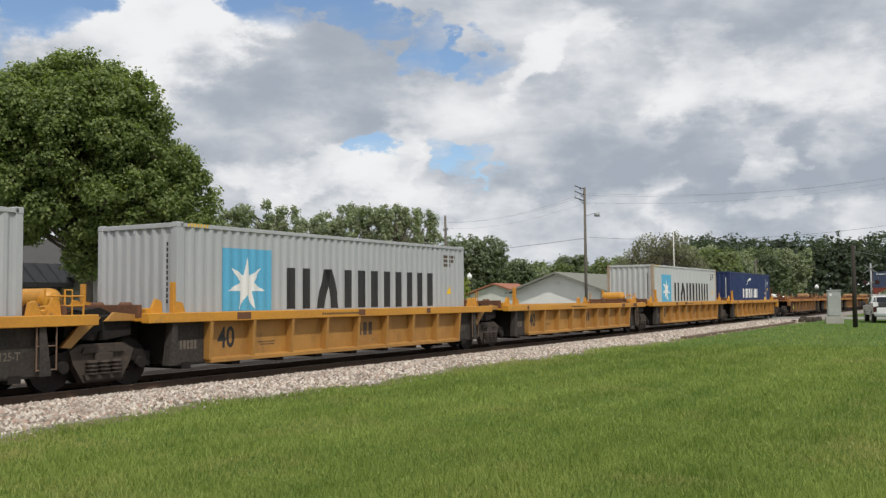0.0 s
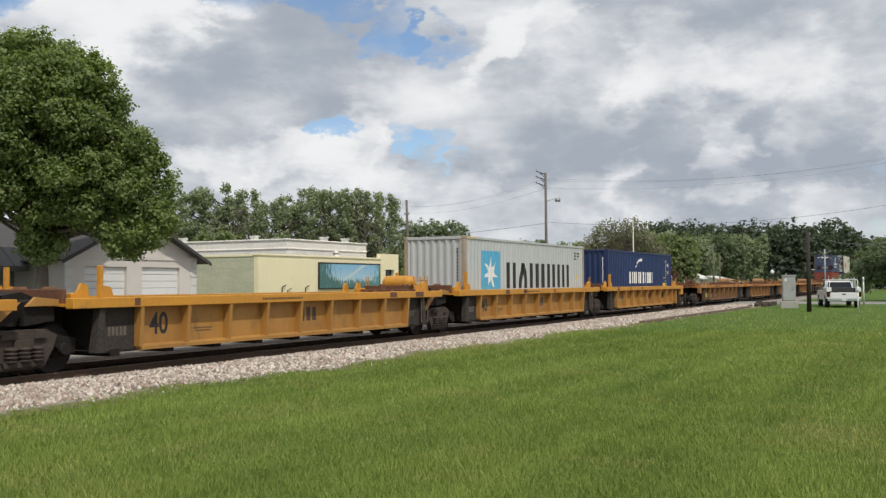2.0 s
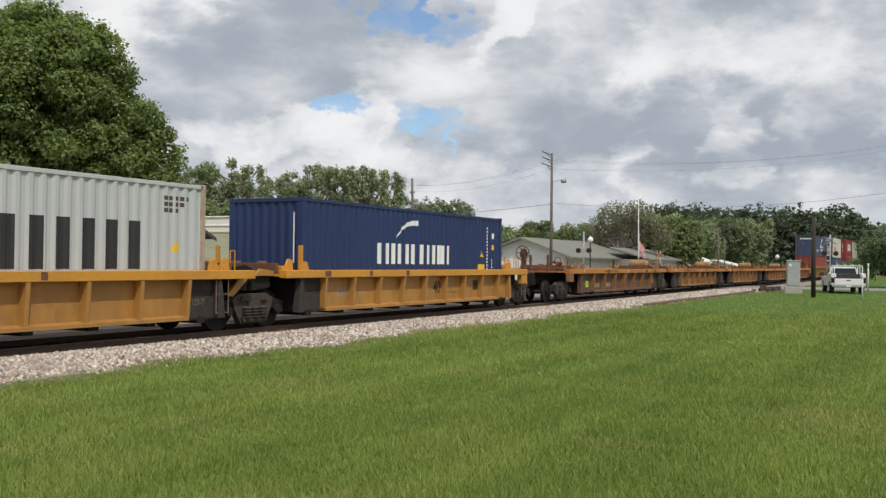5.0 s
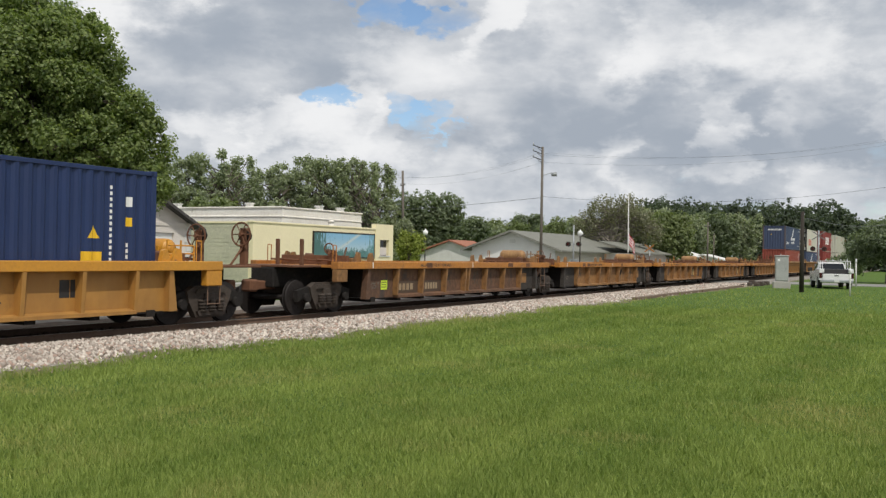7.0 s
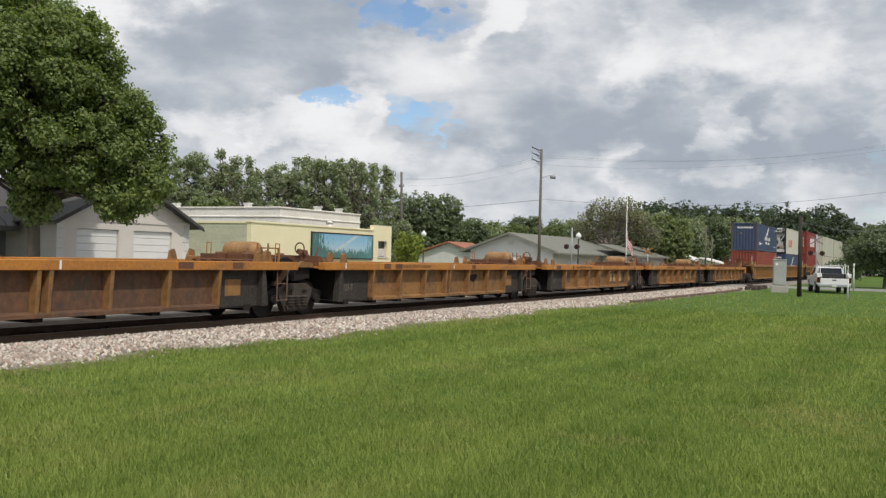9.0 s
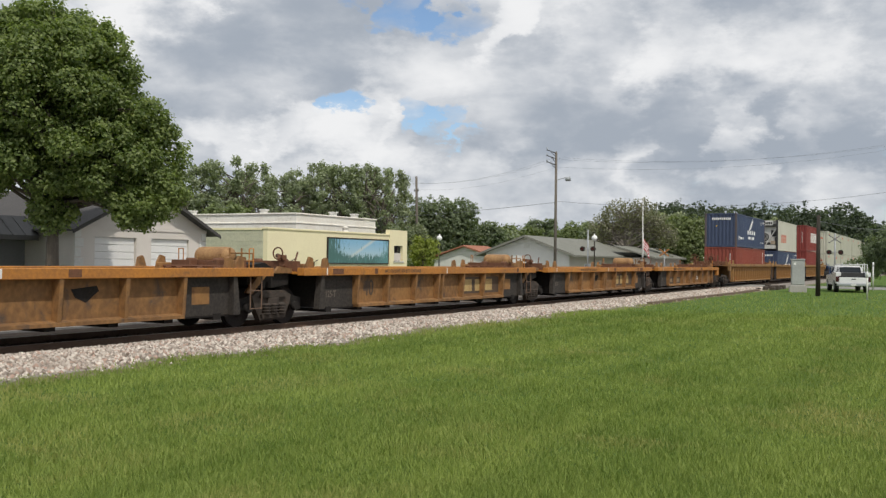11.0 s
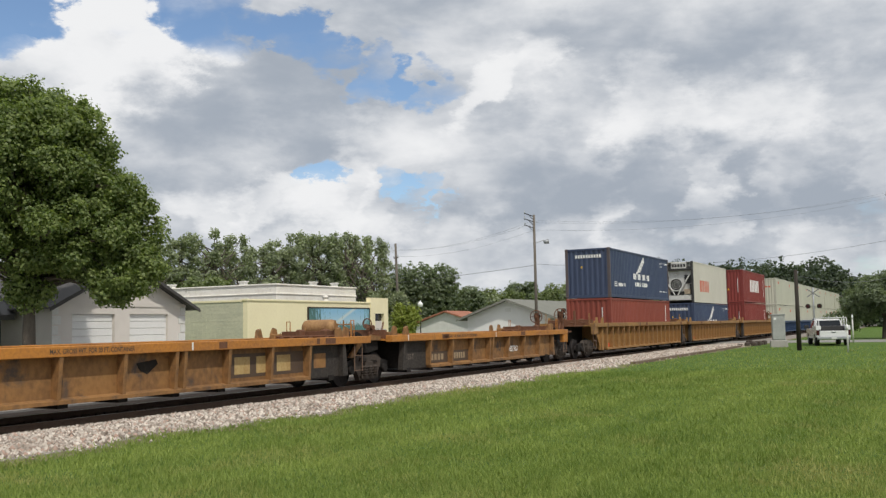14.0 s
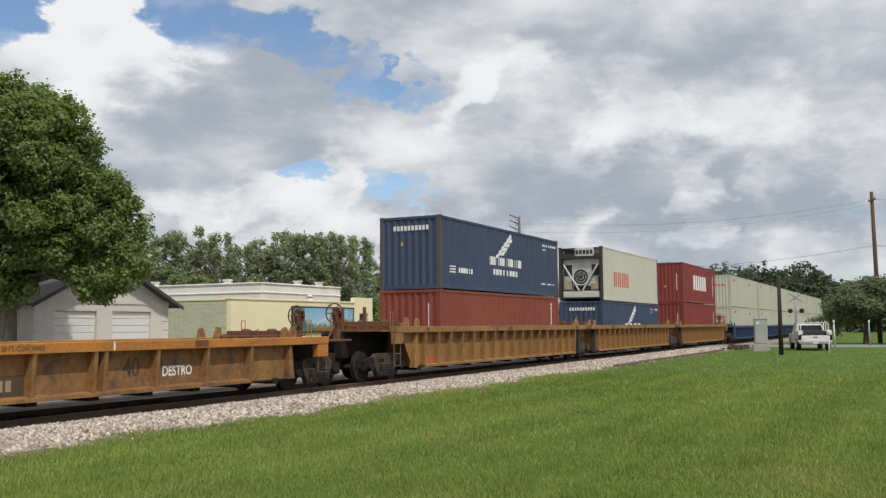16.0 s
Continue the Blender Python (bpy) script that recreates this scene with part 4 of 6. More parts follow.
B_U = [79.8 + 8.03 + 16.06 * k for k in range(5)]
for k, u in enumerate(B_U):
    c = well_car("rusty", u, left_end=k == 0, right_end=k == 4, tank=(1 if k in (0, 1, 2, 3) else 0), right_truck=k == 4, panel="rust_brown" if k == 0 else None)
    side_marks(c, "rusty")
    chord_wear(c, "rusty", 20 + k)
    if k == 0:
        bm = B()
        plate(bm, -5.47, -5.1, 0.6, 0.88, -1.290)
        part("placard", bm, "placard", c, "lime yellow warning placard")
        bars(c, "placard_print", -5.42, 0.80, 0.28, 0.03, 4, "black_paint", -1.292)
        bars(c, "placard_print", -5.42, 0.73, 0.28, 0.03, 4, "black_paint", -1.292)
        bars(c, "placard_print", -5.42, 0.66, 0.28, 0.03, 4, "black_paint", -1.292)
        for a, b in ((-4.66, -3.2), (-3.1, -1.63)):
            bm = B()
            plate(bm, a, b, 0.47, 0.84, -1.272)
            part("dark_repaint", bm, "faded_mark", c)
        bars(c, "side_mark", -4.4, 0.56, 0.95, 0.2, 4, "pale_mark", -1.274)
        bars(c, "side_mark", -2.9, 0.56, 1.05, 0.2, 6, "pale_mark", -1.274)
        stencil(c, "number", "40", 0.62, 1.0, 0.84, -1.274, "faded_mark", "faded dark stencilled number")
    elif k == 1:
        scar = B()
        prism(scar, [(1.95, 1.02), (2.55, 1.08), (2.6, 0.98), (2.3, 0.76), (2.05, 0.86)], -1.278, -1.272)
        part("paint_scar", scar, "shaded_grime", c, "dark scar in the paint")
    if k in (2, 3):
        bm = B()
        plate(bm, 1.65, 4.65, 0.54, 1.1, -1.274)
        part("mark_panel", bm, "faded_mark", c)
        bars(c, "side_mark", 1.95, 0.62, 2.4, 0.4, 3, "cream_mark", -1.276, 0.3, "cream bar marks on a dark panel")
    if k == 2:
        stencil(c, "number", "40", 0.62, -3.95, 0.84, -1.274, "faded_mark", "faded dark stencilled number")
    if k == 3:
        scar = B()
        prism(scar, [(-1.1, 1.02), (-0.55, 1.08), (-0.5, 0.98), (-0.8, 0.78), (-1.0, 0.86)], -1.278, -1.272)
        part("paint_scar", scar, "shaded_grime", c, "dark scar in the paint")
    if k == 4:
        for a, b in ((-4.66, -3.2), (-3.1, -1.63)):
            bm = B()
            plate(bm, a, b, 0.47, 0.84, -1.272)
            part("dark_repaint", bm, "faded_mark", c)
        bars(c, "side_mark", -4.4, 0.56, 0.95, 0.2, 4, "pale_mark", -1.274)
        bars(c, "side_mark", -2.9, 0.56, 1.05, 0.2, 6, "pale_mark", -1.274)
        stencil(c, "number", "40", 0.55, 1.0, 0.86, -1.274, "faded_mark", "faded dark stencilled number")
        stencil(c, "graffiti", "DESTRO", 0.3, 2.36, 0.74, -1.274, "white_paint", "white graffiti letters")

C_U = [173.6, 192.8, 212.7]
for k, u in enumerate(C_U):
    c = well_car("ochre", u, left_end=k == 0, right_end=k == 2, right_truck=k == 2)
    chord_wear(c, "ochre", 40 + k)
    bm = B()
    for x in (-7.7, -7.0, 6.9):
        plate(bm, x, x + 0.5, 0.47, 0.68, -1.274)
    part("reflector_strip", bm, "red_paint", c)
D_U = [226.2 + 8.68 + 17.35 * k for k in range(7)]
for k, u in enumerate(D_U):
    well_car("blue", u, left_end=k == 0, right_truck=k == 6)


# ---- containers ----
PERIOD = 0.278
CORR = [(0.0, 0.0), (0.075, 0.0), (0.139, 0.036), (0.214, 0.036)]


def corrugation(x0, x1, depth=1.0):
    out = []
    x = x0
    while x < x1 - 0.01:
        for a, b in CORR:
            if x + a < x1 - 0.004:
                out.append((x + a, b * depth))
        x += PERIOD
    out.append((x1, out[0][1]))
    return out


def clip(poly, x, keep_right):
    out = []
    for i, p in enumerate(poly):
        q = poly[(i + 1) % len(poly)]
        pi, qi = (p[0] >= x) == keep_right, (q[0] >= x) == keep_right
        if pi:
            out.append(p)
        if pi != qi:
            t = (x - p[0]) / (q[0] - p[0])
            out.append((x, p[1] + t * (q[1] - p[1])))
    return out


def painted(root, name, polys, mat, line, y0, proud=0.003, label=""):
    """Paint laid over the corrugations: convex polygons of (x, z), cut at every fold of the sheet."""
    bm = B()
    for poly in polys:
        lo, hi = min(p[0] for p in poly), max(p[0] for p in poly)
        for (xa, da), (xb, db) in zip(line, line[1:]):
            if xb <= lo or xa >= hi:
                continue
            piece = clip(clip(poly, xa, True), xb, False)
            if len(piece) < 3:
                continue
            vs = [bm.verts.new((px, y0 + da + (db - da) * (px - xa) / (xb - xa) - proud, pz)) for px, pz in piece]
            bm.faces.new(vs)
        if name == "block_mark":
            part(name, bm, mat, root)
            bm = B()
    if name == "block_mark":
        bm.free()
        return
    bmesh.ops.remove_doubles(bm, verts=bm.verts, dist=0.0005)
    ob = part(name, bm, mat, root, label)
    if name in ("code_marking", "stripe_marking"):
        ob["kind"] = "stuff"
    return ob


def rect(x, z, w, h, slant=0.0):
    return [(x, z), (x + w, z), (x + w + slant, z + h), (x + slant, z + h)]


def container(L, H, mat, label, u, z, smooth=False, reefer=False, post=None):
    root = thing("container", label, "shipping container", "containers on the train")
    hl, W = L / 2, 1.219
    frame_mat = post or mat
    line = corrugation(-hl + 0.13, hl - 0.13, 0.25 if smooth else 1.0)
    for sy in (-1, 1):
        bm = B()
        prev = None
        for x, dpt in line:
            v = [bm.verts.new((x, sy * (W - 0.012 - dpt), zz)) for zz in (0.16, H - 0.1)]
            if prev:
                bm.faces.new((prev[0], v[0], v[1], prev[1]))
            prev = v
        part("side_wall", bm, mat, root)
        bm = B()
        box(bm, -hl + 0.1, hl - 0.1, min(sy * W, sy * (W - 0.06)), max(sy * W, sy * (W - 0.06)), H - 0.105, H - 0.02, 0.006)
        part("top_rail", bm, mat, root)
        bm = B()
        box(bm, -hl + 0.1, hl - 0.1, min(sy * W, sy * (W - 0.06)), max(sy * W, sy * (W - 0.06)), 0.02, 0.165, 0.006)
        part("bottom_rail", bm, mat, root)
    bm = B()
    box(bm, -hl + 0.05, hl - 0.05, -W + 0.06, W - 0.06, H - 0.06, H - 0.035)
    part("roof", bm, mat, root)
    bm = B()
    box(bm, -hl + 0.05, hl - 0.05, -W + 0.06, W - 0.06, 0.1, 0.16)
    part("floor", bm, "shaded_grime", root)
    for sx in (-1, 1):
        for sy in (-1, 1):
            bm = B()
            x, y = sx * (hl - 0.08), sy * (W - 0.08)
            box(bm, x - 0.075, x + 0.075, y - 0.075, y + 0.075, 0.11, H - 0.11, 0.012)
            part("corner_post", bm, frame_mat, root)
            for zz in (0.0, H - 0.118):
                bm = B()
                x, y = sx * (hl - 0.089), sy * (W - 0.081)
                box(bm, x - 0.089, x + 0.089, y - 0.081, y + 0.081, zz, zz + 0.118, 0.012)
                part("corner_casting", bm, frame_mat, root)
    # end towards the locomotive's tail: doors with locking rods
    for sy in (-1, 1):
        bm = B()
        box(bm, hl - 0.09, hl - 0.04, min(sy * 0.01, sy * 1.06), max(sy * 0.01, sy * 1.06), 0.14, H - 0.12, 0.01)
        d = part("door", bm, mat, root)
        bm = B()
        for y in (0.3, 0.75):
            tube(bm, (hl - 0.02, sy * y, 0.12), (hl - 0.02, sy * y, H - 0.1), 0.018, seg=6)
        part("lock_rod", bm, "rust", d)
    if not reefer:
        bm = B()
        ys = corrugation(-1.07, 1.07)
        prev = None
        for y, dpt in ys:
            v = [bm.verts.new((-hl + 0.03 + dpt * 1.2, y, zz)) for zz in (0.14, H - 0.11)]
            if prev:
                bm.faces.new((prev[0], v[0], v[1], prev[1]))
            prev = v
        part("end_wall", bm, mat, root)
        bm = B()
        box(bm, -hl + 0.01, -hl + 0.12, -1.07, 1.07, H - 0.115, H - 0.015, 0.008)
        part("end_rail", bm, mat, root)
        bm = B()
        box(bm, -hl + 0.01, -hl + 0.12, -1.07, 1.07, 0.0, 0.15, 0.008)
        part("end_rail", bm, mat, root)
    else:
        bm = B()
        box(bm, -hl + 0.28, -hl + 0.32, -1.07, 1.07, 0.1, H - 0.1)
        u0 = part("refrigeration_unit", bm, "white_unit", root, "white refrigeration machinery in the end wall")
        bm = B()
        box(bm, -hl + 0.02, -hl + 0.28, -1.06, 1.06, H - 0.62, H - 0.36, 0.01)
        part("dark_louvre", bm, "dark_unit", u0)
        bm = B()
        box(bm, -hl + 0.0, -hl + 0.25, -0.75, 0.3, H - 0.5, H - 0.06, 0.02)
        part("controller_box", bm, "white_unit", u0)
        for k in range(5):
            bm = B()
            box(bm, -hl - 0.006, -hl + 0.0, -0.7 + k * 0.2, -0.55 + k * 0.2, H - 0.4, H - 0.18)
            part("vent_slot", bm, "dark_unit", u0)
        bm = B()
        tube(bm, (-hl + 0.08, 0, 1.28), (-hl + 0.28, 0, 1.28), 0.42, seg=24)
        fan = part("fan_shroud", bm, "dark_unit", u0)
        bm = B()
        ring(bm, (-hl + 0.07, 0, 1.28), 0.43, 0.03)
        for r in (0.15, 0.28):
            ring(bm, (-hl + 0.07, 0, 1.28), r, 0.012, seg=16)
        part("fan_guard", bm, "white_unit", fan)
        bm = B()
        for sy in (-1, 1):
            tube(bm, (-hl + 0.05, sy * 0.95, 1.95), (-hl + 0.05, sy * 0.1, 0.55), 0.05, seg=6)
        part("brace", bm, "white_unit", u0)
        bm = B()
        box(bm, -hl + 0.04, -hl + 0.28, -1.0, 1.0, 0.18, 0.5, 0.02)
        part("lower_cover", bm, "white_unit", u0)
        for a, b, c, d in ((-1.02, -0.55, 1.35, 1.95), (0.55, 1.02, 1.35, 1.95), (-0.5, 0.45, 0.55, 0.8), (-1.02, -0.9, 0.55, 1.3), (0.35, 0.95, H - 0.34, H - 0.12)):
            part("machinery_bay", box(B(), -hl + 0.262, -hl + 0.281, a, b, c, d), "dark_unit", u0)
        bm = B()
        box(bm, -hl + 0.06, -hl + 0.28, -0.95, -0.55, 0.6, 0.95, 0.02)
        box(bm, -hl + 0.06, -hl + 0.28, 0.5, 0.95, 0.6, 1.1, 0.02)
        part("compressor_housing", bm, "rust_post", u0)
    MOVING.append((root, u, z))
    return root, line, -W + 0.012, hl


def end_bars(root, hl, y, z, w, h, n, mat):
    bm = B()
    for k in range(n):
        a = y + k * w / n
        bm.faces.new([bm.verts.new(p) for p in ((-hl + 0.026, a, z), (-hl + 0.026, a + w / n * 0.7, z), (-hl + 0.026, a + w / n * 0.7, z + h), (-hl + 0.026, a, z + h))])
    part("end_marking", bm, mat, root)["kind"] = "stuff"


def star(cx, cz, r, n=7):
    polys = []
    for k in range(n):
        a = math.pi / 2 + k * 2 * math.pi / n
        b0, b1 = a - math.pi / n, a + math.pi / n
        q = r * 0.36
        polys.append([(cx, cz), (cx + q * math.cos(b0), cz + q * math.sin(b0)), (cx + r * math.cos(a), cz + r * math.sin(a)), (cx + q * math.cos(b1), cz + q * math.sin(b1))])
    return polys


LOW = 0.41


def star_container(u, mat, post):
    root, line, y0, hl = container(12.192, 2.896, mat, "pale grey corrugated container, blue star panel, black block marks", u, LOW, post=post)
    painted(root, "star_panel", [rect(-hl + 1.33, 1.02, 1.62, 1.39)], "star_blue", line, y0, 0.003, "light blue square panel")
    painted(root, "star", star(-hl + 2.12, 1.6, 0.63), "white_paint", line, y0, 0.006, "white seven pointed star")
    x = -hl + 3.5
    polys = []
    for k in range(6):
        a = x + k * 1.18
        tilt = (0, 0.26, 0, 0, 0, 0)[k]
        polys += [rect(a, 1.04, 0.31, 0.98, tilt if k == 1 else 0), rect(a + 0.6, 1.04, 0.31, 0.98, -tilt if k == 1 else tilt)]
    painted(root, "block_mark", polys, "black_paint", line, y0, 0.004, "row of six black block marks")
    painted(root, "code_marking", [rect(hl - 1.25 + c * 0.16, 2.5 - r * 0.13, 0.1, 0.09) for r in range(3) for c in range(5 - r)], "faded_mark", line, y0)
    painted(root, "warning_triangle", [[(hl - 1.05, 1.4), (hl - 0.75, 1.4), (hl - 0.9, 1.66)]], "sign_yellow", line, y0)
    painted(root, "stripe_marking", [rect(-hl + 0.28 + k * 0.09, 2.806, 0.05, 0.07, 0.03) for k in range(7)], "sign_yellow", [(-hl, 0.0), (hl, 0.0)], -1.219, 0.003)
    bm = B()
    for k in range(11):
        a = 2.4 - k * 0.12
        bm.faces.new([bm.verts.new(p) for p in ((-hl + 0.026, -0.93, a), (-hl + 0.026, -0.88, a), (-hl + 0.026, -0.88, a + 0.08), (-hl + 0.026, -0.93, a + 0.08))])
    part("end_marking", bm, "black_paint", root)["kind"] = "stuff"


star_container(4.28, "grey_box", None)
star_container(20.03, "grey_box", None)
star_container(51.57, "pale_box", "rust_post")

root, line, y0, hl = container(12.192, 2.896, "cma_box", "deep blue corrugated container with white block marks and a white arc", 67.3, LOW - 0.01)
painted(root, "block_mark", [rect(-hl + x0 + dx, 1.19, 0.21, 0.61) for x0 in (3.66, 4.4, 5.2, 6.14, 6.88, 7.5) for dx in (0.0, 0.4)], "white_paint", line, y0, 0.004)
arc = [(4.68, 1.95, 0.03), (4.85, 2.12, 0.07), (5.08, 2.29, 0.1), (5.35, 2.4, 0.13), (5.65, 2.45, 0.15), (5.98, 2.46, 0.16)]
painted(root, "arc", [[(-hl + a[0], a[1] - a[2] / 2), (-hl + b[0], b[1] - b[2] / 2), (-hl + b[0], b[1] + b[2] / 2), (-hl + a[0], a[1] + a[2] / 2)] for a, b in zip(arc, arc[1:])], "white_paint", line, y0)
painted(root, "code_marking", [rect(hl - 1.25, 2.45 - k * 0.12, 0.05, 0.07) for k in range(15)] + [rect(hl - 0.8, 1.3 - k * 0.12, 0.06, 0.08) for k in range(6)] + [rect(hl - 0.83, 2.12, 0.16, 0.2)], "white_paint", line, y0)
painted(root, "warning_triangle", [[(hl - 1.8, 1.46), (hl - 1.5, 1.46), (hl - 1.65, 1.72)]], "sign_yellow", line, y0)
painted(root, "warning_plate", [rect(hl - 1.95, 1.0, 0.5, 0.2), rect(hl - 0.83, 1.72, 0.16, 0.18)], "sign_yellow", line, y0)
end_bars(root, hl, -0.95, 1.2, 0.06, 1.3, 1, "white_paint")

ZN = 0.378


def wing(x, z, k):
    """A swept wing: a long leading edge and four feathers behind it."""
    polys = [[(0, 0), (0.16, -0.05), (1.62, 0.86), (1.55, 1.0)]]
    for i in range(4):
        a, b = 0.3 + 0.31 * i, 0.12 + 0.19 * i
        polys.append([(a, b - 0.06), (a + 0.5, b - 0.03), (a + 0.74 - 0.06 * i, b + 0.13), (a + 0.2, b + 0.09)])
    return [[(x + p * k, z + q * k) for p, q in poly] for poly in polys]


def slate_container(u, z, label):
    root, line, y0, hl = container(12.192, 2.591, "nyk_box", label, u, z, post="tan_post" if z > 2 else None)
    painted(root, "wing_mark", wing(-hl + 4.95, 1.42, 1.0), "white_paint", line, y0, 0.004, "white wing shaped mark")
    painted(root, "block_mark", [rect(-hl + 4.3 + k * 0.43, 1.08, 0.14, 0.32) for k in range(8)] + [rect(-hl + 4.5 + k * 0.43, 1.08, 0.11, 0.32) for k in range(8)] + [rect(-hl + 4.65 + k * 0.34, 0.7, 0.2, 0.22) for k in range(8)], "white_paint", line, y0)
    painted(root, "code_marking", [rect(hl - 2.0 + k * 0.26, 2.2, 0.2, 0.1) for k in range(7)] + [rect(hl - 2.0 + k * 0.26, 2.02, 0.2, 0.08) for k in range(2)] + [rect(hl - 2.3 + k * 0.2, 0.5, 0.14, 0.06) for k in range(9)]
            + [rect(-hl + 0.75, 0.6 + k * 0.1, 0.5, 0.05) for k in range(3)] + [rect(-hl + 1.5 + k * 0.22, 0.62, 0.16, 0.18) for k in range(6)], "white_paint", line, y0)
    end_bars(root, hl, -0.75, 2.08, 1.45, 0.17, 10, "white_paint")
    end_bars(root, hl, 0.28, 1.55, 0.1, 0.12, 1, "sign_yellow")


def red_container(u, z, H, mat, marks, label):
    root, line, y0, hl = container(12.192, H, mat, label, u, z)
    if marks:
        painted(root, "block_mark", [rect(-hl + 3.6 + k * 0.84, 1.0, 0.5, 1.1) for k in range(6)], "white_paint", line, y0, 0.004, "white block marks")
    painted(root, "code_marking", [rect(hl - 1.0, 2.2 - k * 0.14, 0.06, 0.09) for k in range(12)], "white_paint", line, y0)
    bm = B()
    bm.faces.new([bm.verts.new(p) for p in ((-hl + 0.026, 0.0, 1.1), (-hl + 0.026, 0.2, 1.1), (-hl + 0.026, 0.1, 1.3))])
    part("warning_triangle", bm, "sign_yellow", root)
    end_bars(root, hl, -0.75, 0.9, 0.06, 1.2, 1, "white_paint")


red_container(173.6, ZN, 2.591, "red_box", False, "brick red corrugated container in the well under a slate blue one")
slate_container(173.6, ZN + 2.605, "slate blue corrugated container stacked on a brick red one")
slate_container(192.8, ZN, "slate blue corrugated container in the well under a refrigerated one")
root, line, y0, hl = container(12.192, 2.896, "cream_box", "cream refrigerated container with a machinery end and red marks", 192.8, ZN + 2.605, smooth=True, reefer=True, post="dark_unit")
painted(root, "block_mark", [rect(-hl + 2.2 + k * 0.78, 0.8, 0.24, 0.82) for k in range(4)] + [rect(-hl + 2.58 + k * 0.78, 0.8, 0.22, 0.82) for k in range(4)], "red_paint", line, y0, 0.004, "orange red rounded block marks")
red_container(212.7, ZN, 2.896, "dark_red_box", False, "dark red corrugated container in the well")
red_container(212.7, ZN + 2.91, 2.896, "dark_red_box", True, "dark red corrugated container with white block marks, stacked on another")
for k, u in enumerate(D_U):
    for lvl in range(2):
        root, line, y0, hl = container(16.15, 2.896, "drab_box", "off-white long container stacked two high on a blue car", u, ZN + lvl * 2.91, smooth=True)
        painted(root, "block_mark", [rect(-hl + 1.3 + j * 0.35, 2.3, 0.24, 0.26) for j in range(3)] + [rect(hl - 6.0 + j * 0.35, 2.2, 0.24, 0.26) for j in range(3)], "red_paint", line, y0)
        end_bars(root, hl, -0.6, 1.9, 1.0, 0.16, 3, "red_paint")


# ---- buildings beyond the street ----
M["stucco"] = material("pale_pink_stucco", (0.68, 0.63, 0.58), (0.58, 0.53, 0.49), 0.9, wear=0.8, grain=30)
M["door_white"] = material("white_door_paint", (0.78, 0.77, 0.75), (0.68, 0.67, 0.65), 0.6, wear=0.8)
M["roof_dark"] = material("dark_shingles", (0.075, 0.07, 0.068), (0.05, 0.047, 0.046), 0.9, grain=20)
M["roof_green"] = material("grey_green_shingles", (0.21, 0.21, 0.18), (0.14, 0.145, 0.12), 0.9, grain=18, wear=0.7)
M["trim_white"] = material("white_trim", (0.7, 0.69, 0.66), (0.55, 0.54, 0.5), 0.7)
M["yellow_wall"] = material("pale_yellow_painted_masonry", (0.86, 0.78, 0.52), (0.78, 0.70, 0.46), 0.85, wear=0.5, grain=8, amount=0.7)
M["green_wall"] = material("weathered_green_yellow_block", (0.58, 0.57, 0.43), (0.46, 0.46, 0.35), 0.9, wear=0.9, grain=6, amount=0.9, third=(0.30, 0.31, 0.22), third_at=(0.6, 0.78), stretch=(1, 1, 2.5))
M["white_wall"] = material("whitewashed_masonry", (0.86, 0.83, 0.76), (0.74, 0.69, 0.61), 0.9, wear=0.7, grain=6, amount=0.8, third=(0.3, 0.26, 0.2), third_at=(0.64, 0.8))
M["grey_wall"] = material("grey_stucco", (0.24, 0.245, 0.25), (0.19, 0.19, 0.195), 0.9, wear=0.8)
M["awning"] = material("dark_weathered_metal", (0.07, 0.068, 0.066), (0.13, 0.125, 0.12), 0.6, wear=1.2, stretch=(3, 1, 0.5), third=(0.26, 0.25, 0.24), third_at=(0.66, 0.8))
M["void"] = material("dark_interior", (0.015, 0.015, 0.016), (0.025, 0.024, 0.024), 0.8)
M["glass_dark"] = material("dark_window_glass", (0.02, 0.025, 0.03), (0.03, 0.03, 0.035), 0.08, bump=0)
M["pole_wood"] = material("weathered_pole_wood", (0.16, 0.14, 0.118), (0.10, 0.085, 0.07), 0.9, stretch=(4, 4, 0.4), wear=2)
M["pole_dark"] = material("tarred_pole", (0.035, 0.027, 0.02), (0.02, 0.017, 0.014), 0.85, stretch=(4, 4, 0.4))
M["pole_brown"] = material("brown_pole_wood", (0.11, 0.06, 0.04), (0.07, 0.04, 0.028), 0.9, stretch=(4, 4, 0.4))
M["cable"] = material("grey_cable", (0.12, 0.125, 0.13), (0.08, 0.085, 0.09), 0.7, bump=0)
M["grey_metal"] = material("galvanised_metal", (0.36, 0.38, 0.39), (0.27, 0.28, 0.29), 0.5, metal=0.3, wear=1.2)
M["cabinet_grey"] = material("pale_cabinet_paint", (0.40, 0.41, 0.40), (0.30, 0.31, 0.30), 0.6, wear=1.5, amount=0.8)
M["car_white"] = material("white_car_paint", (0.75, 0.75, 0.75), (0.68, 0.68, 0.68), 0.25, bump=0)
M["tyre"] = material("black_rubber", (0.02, 0.02, 0.02), (0.03, 0.03, 0.03), 0.85)
M["lamp_red"] = material("red_lens", (0.05, 0.007, 0.006), (0.04, 0.006, 0.006), 0.25, bump=0)
M["globe"] = material("white_globe", (0.85, 0.85, 0.83), (0.8, 0.8, 0.78), 0.3, bump=0)
M["brick_roof"] = material("terracotta_roof", (0.36, 0.15, 0.09), (0.25, 0.1, 0.065), 0.9)
M["sign_back"] = material("pale_sign", (0.66, 0.66, 0.64), (0.55, 0.55, 0.53), 0.5)
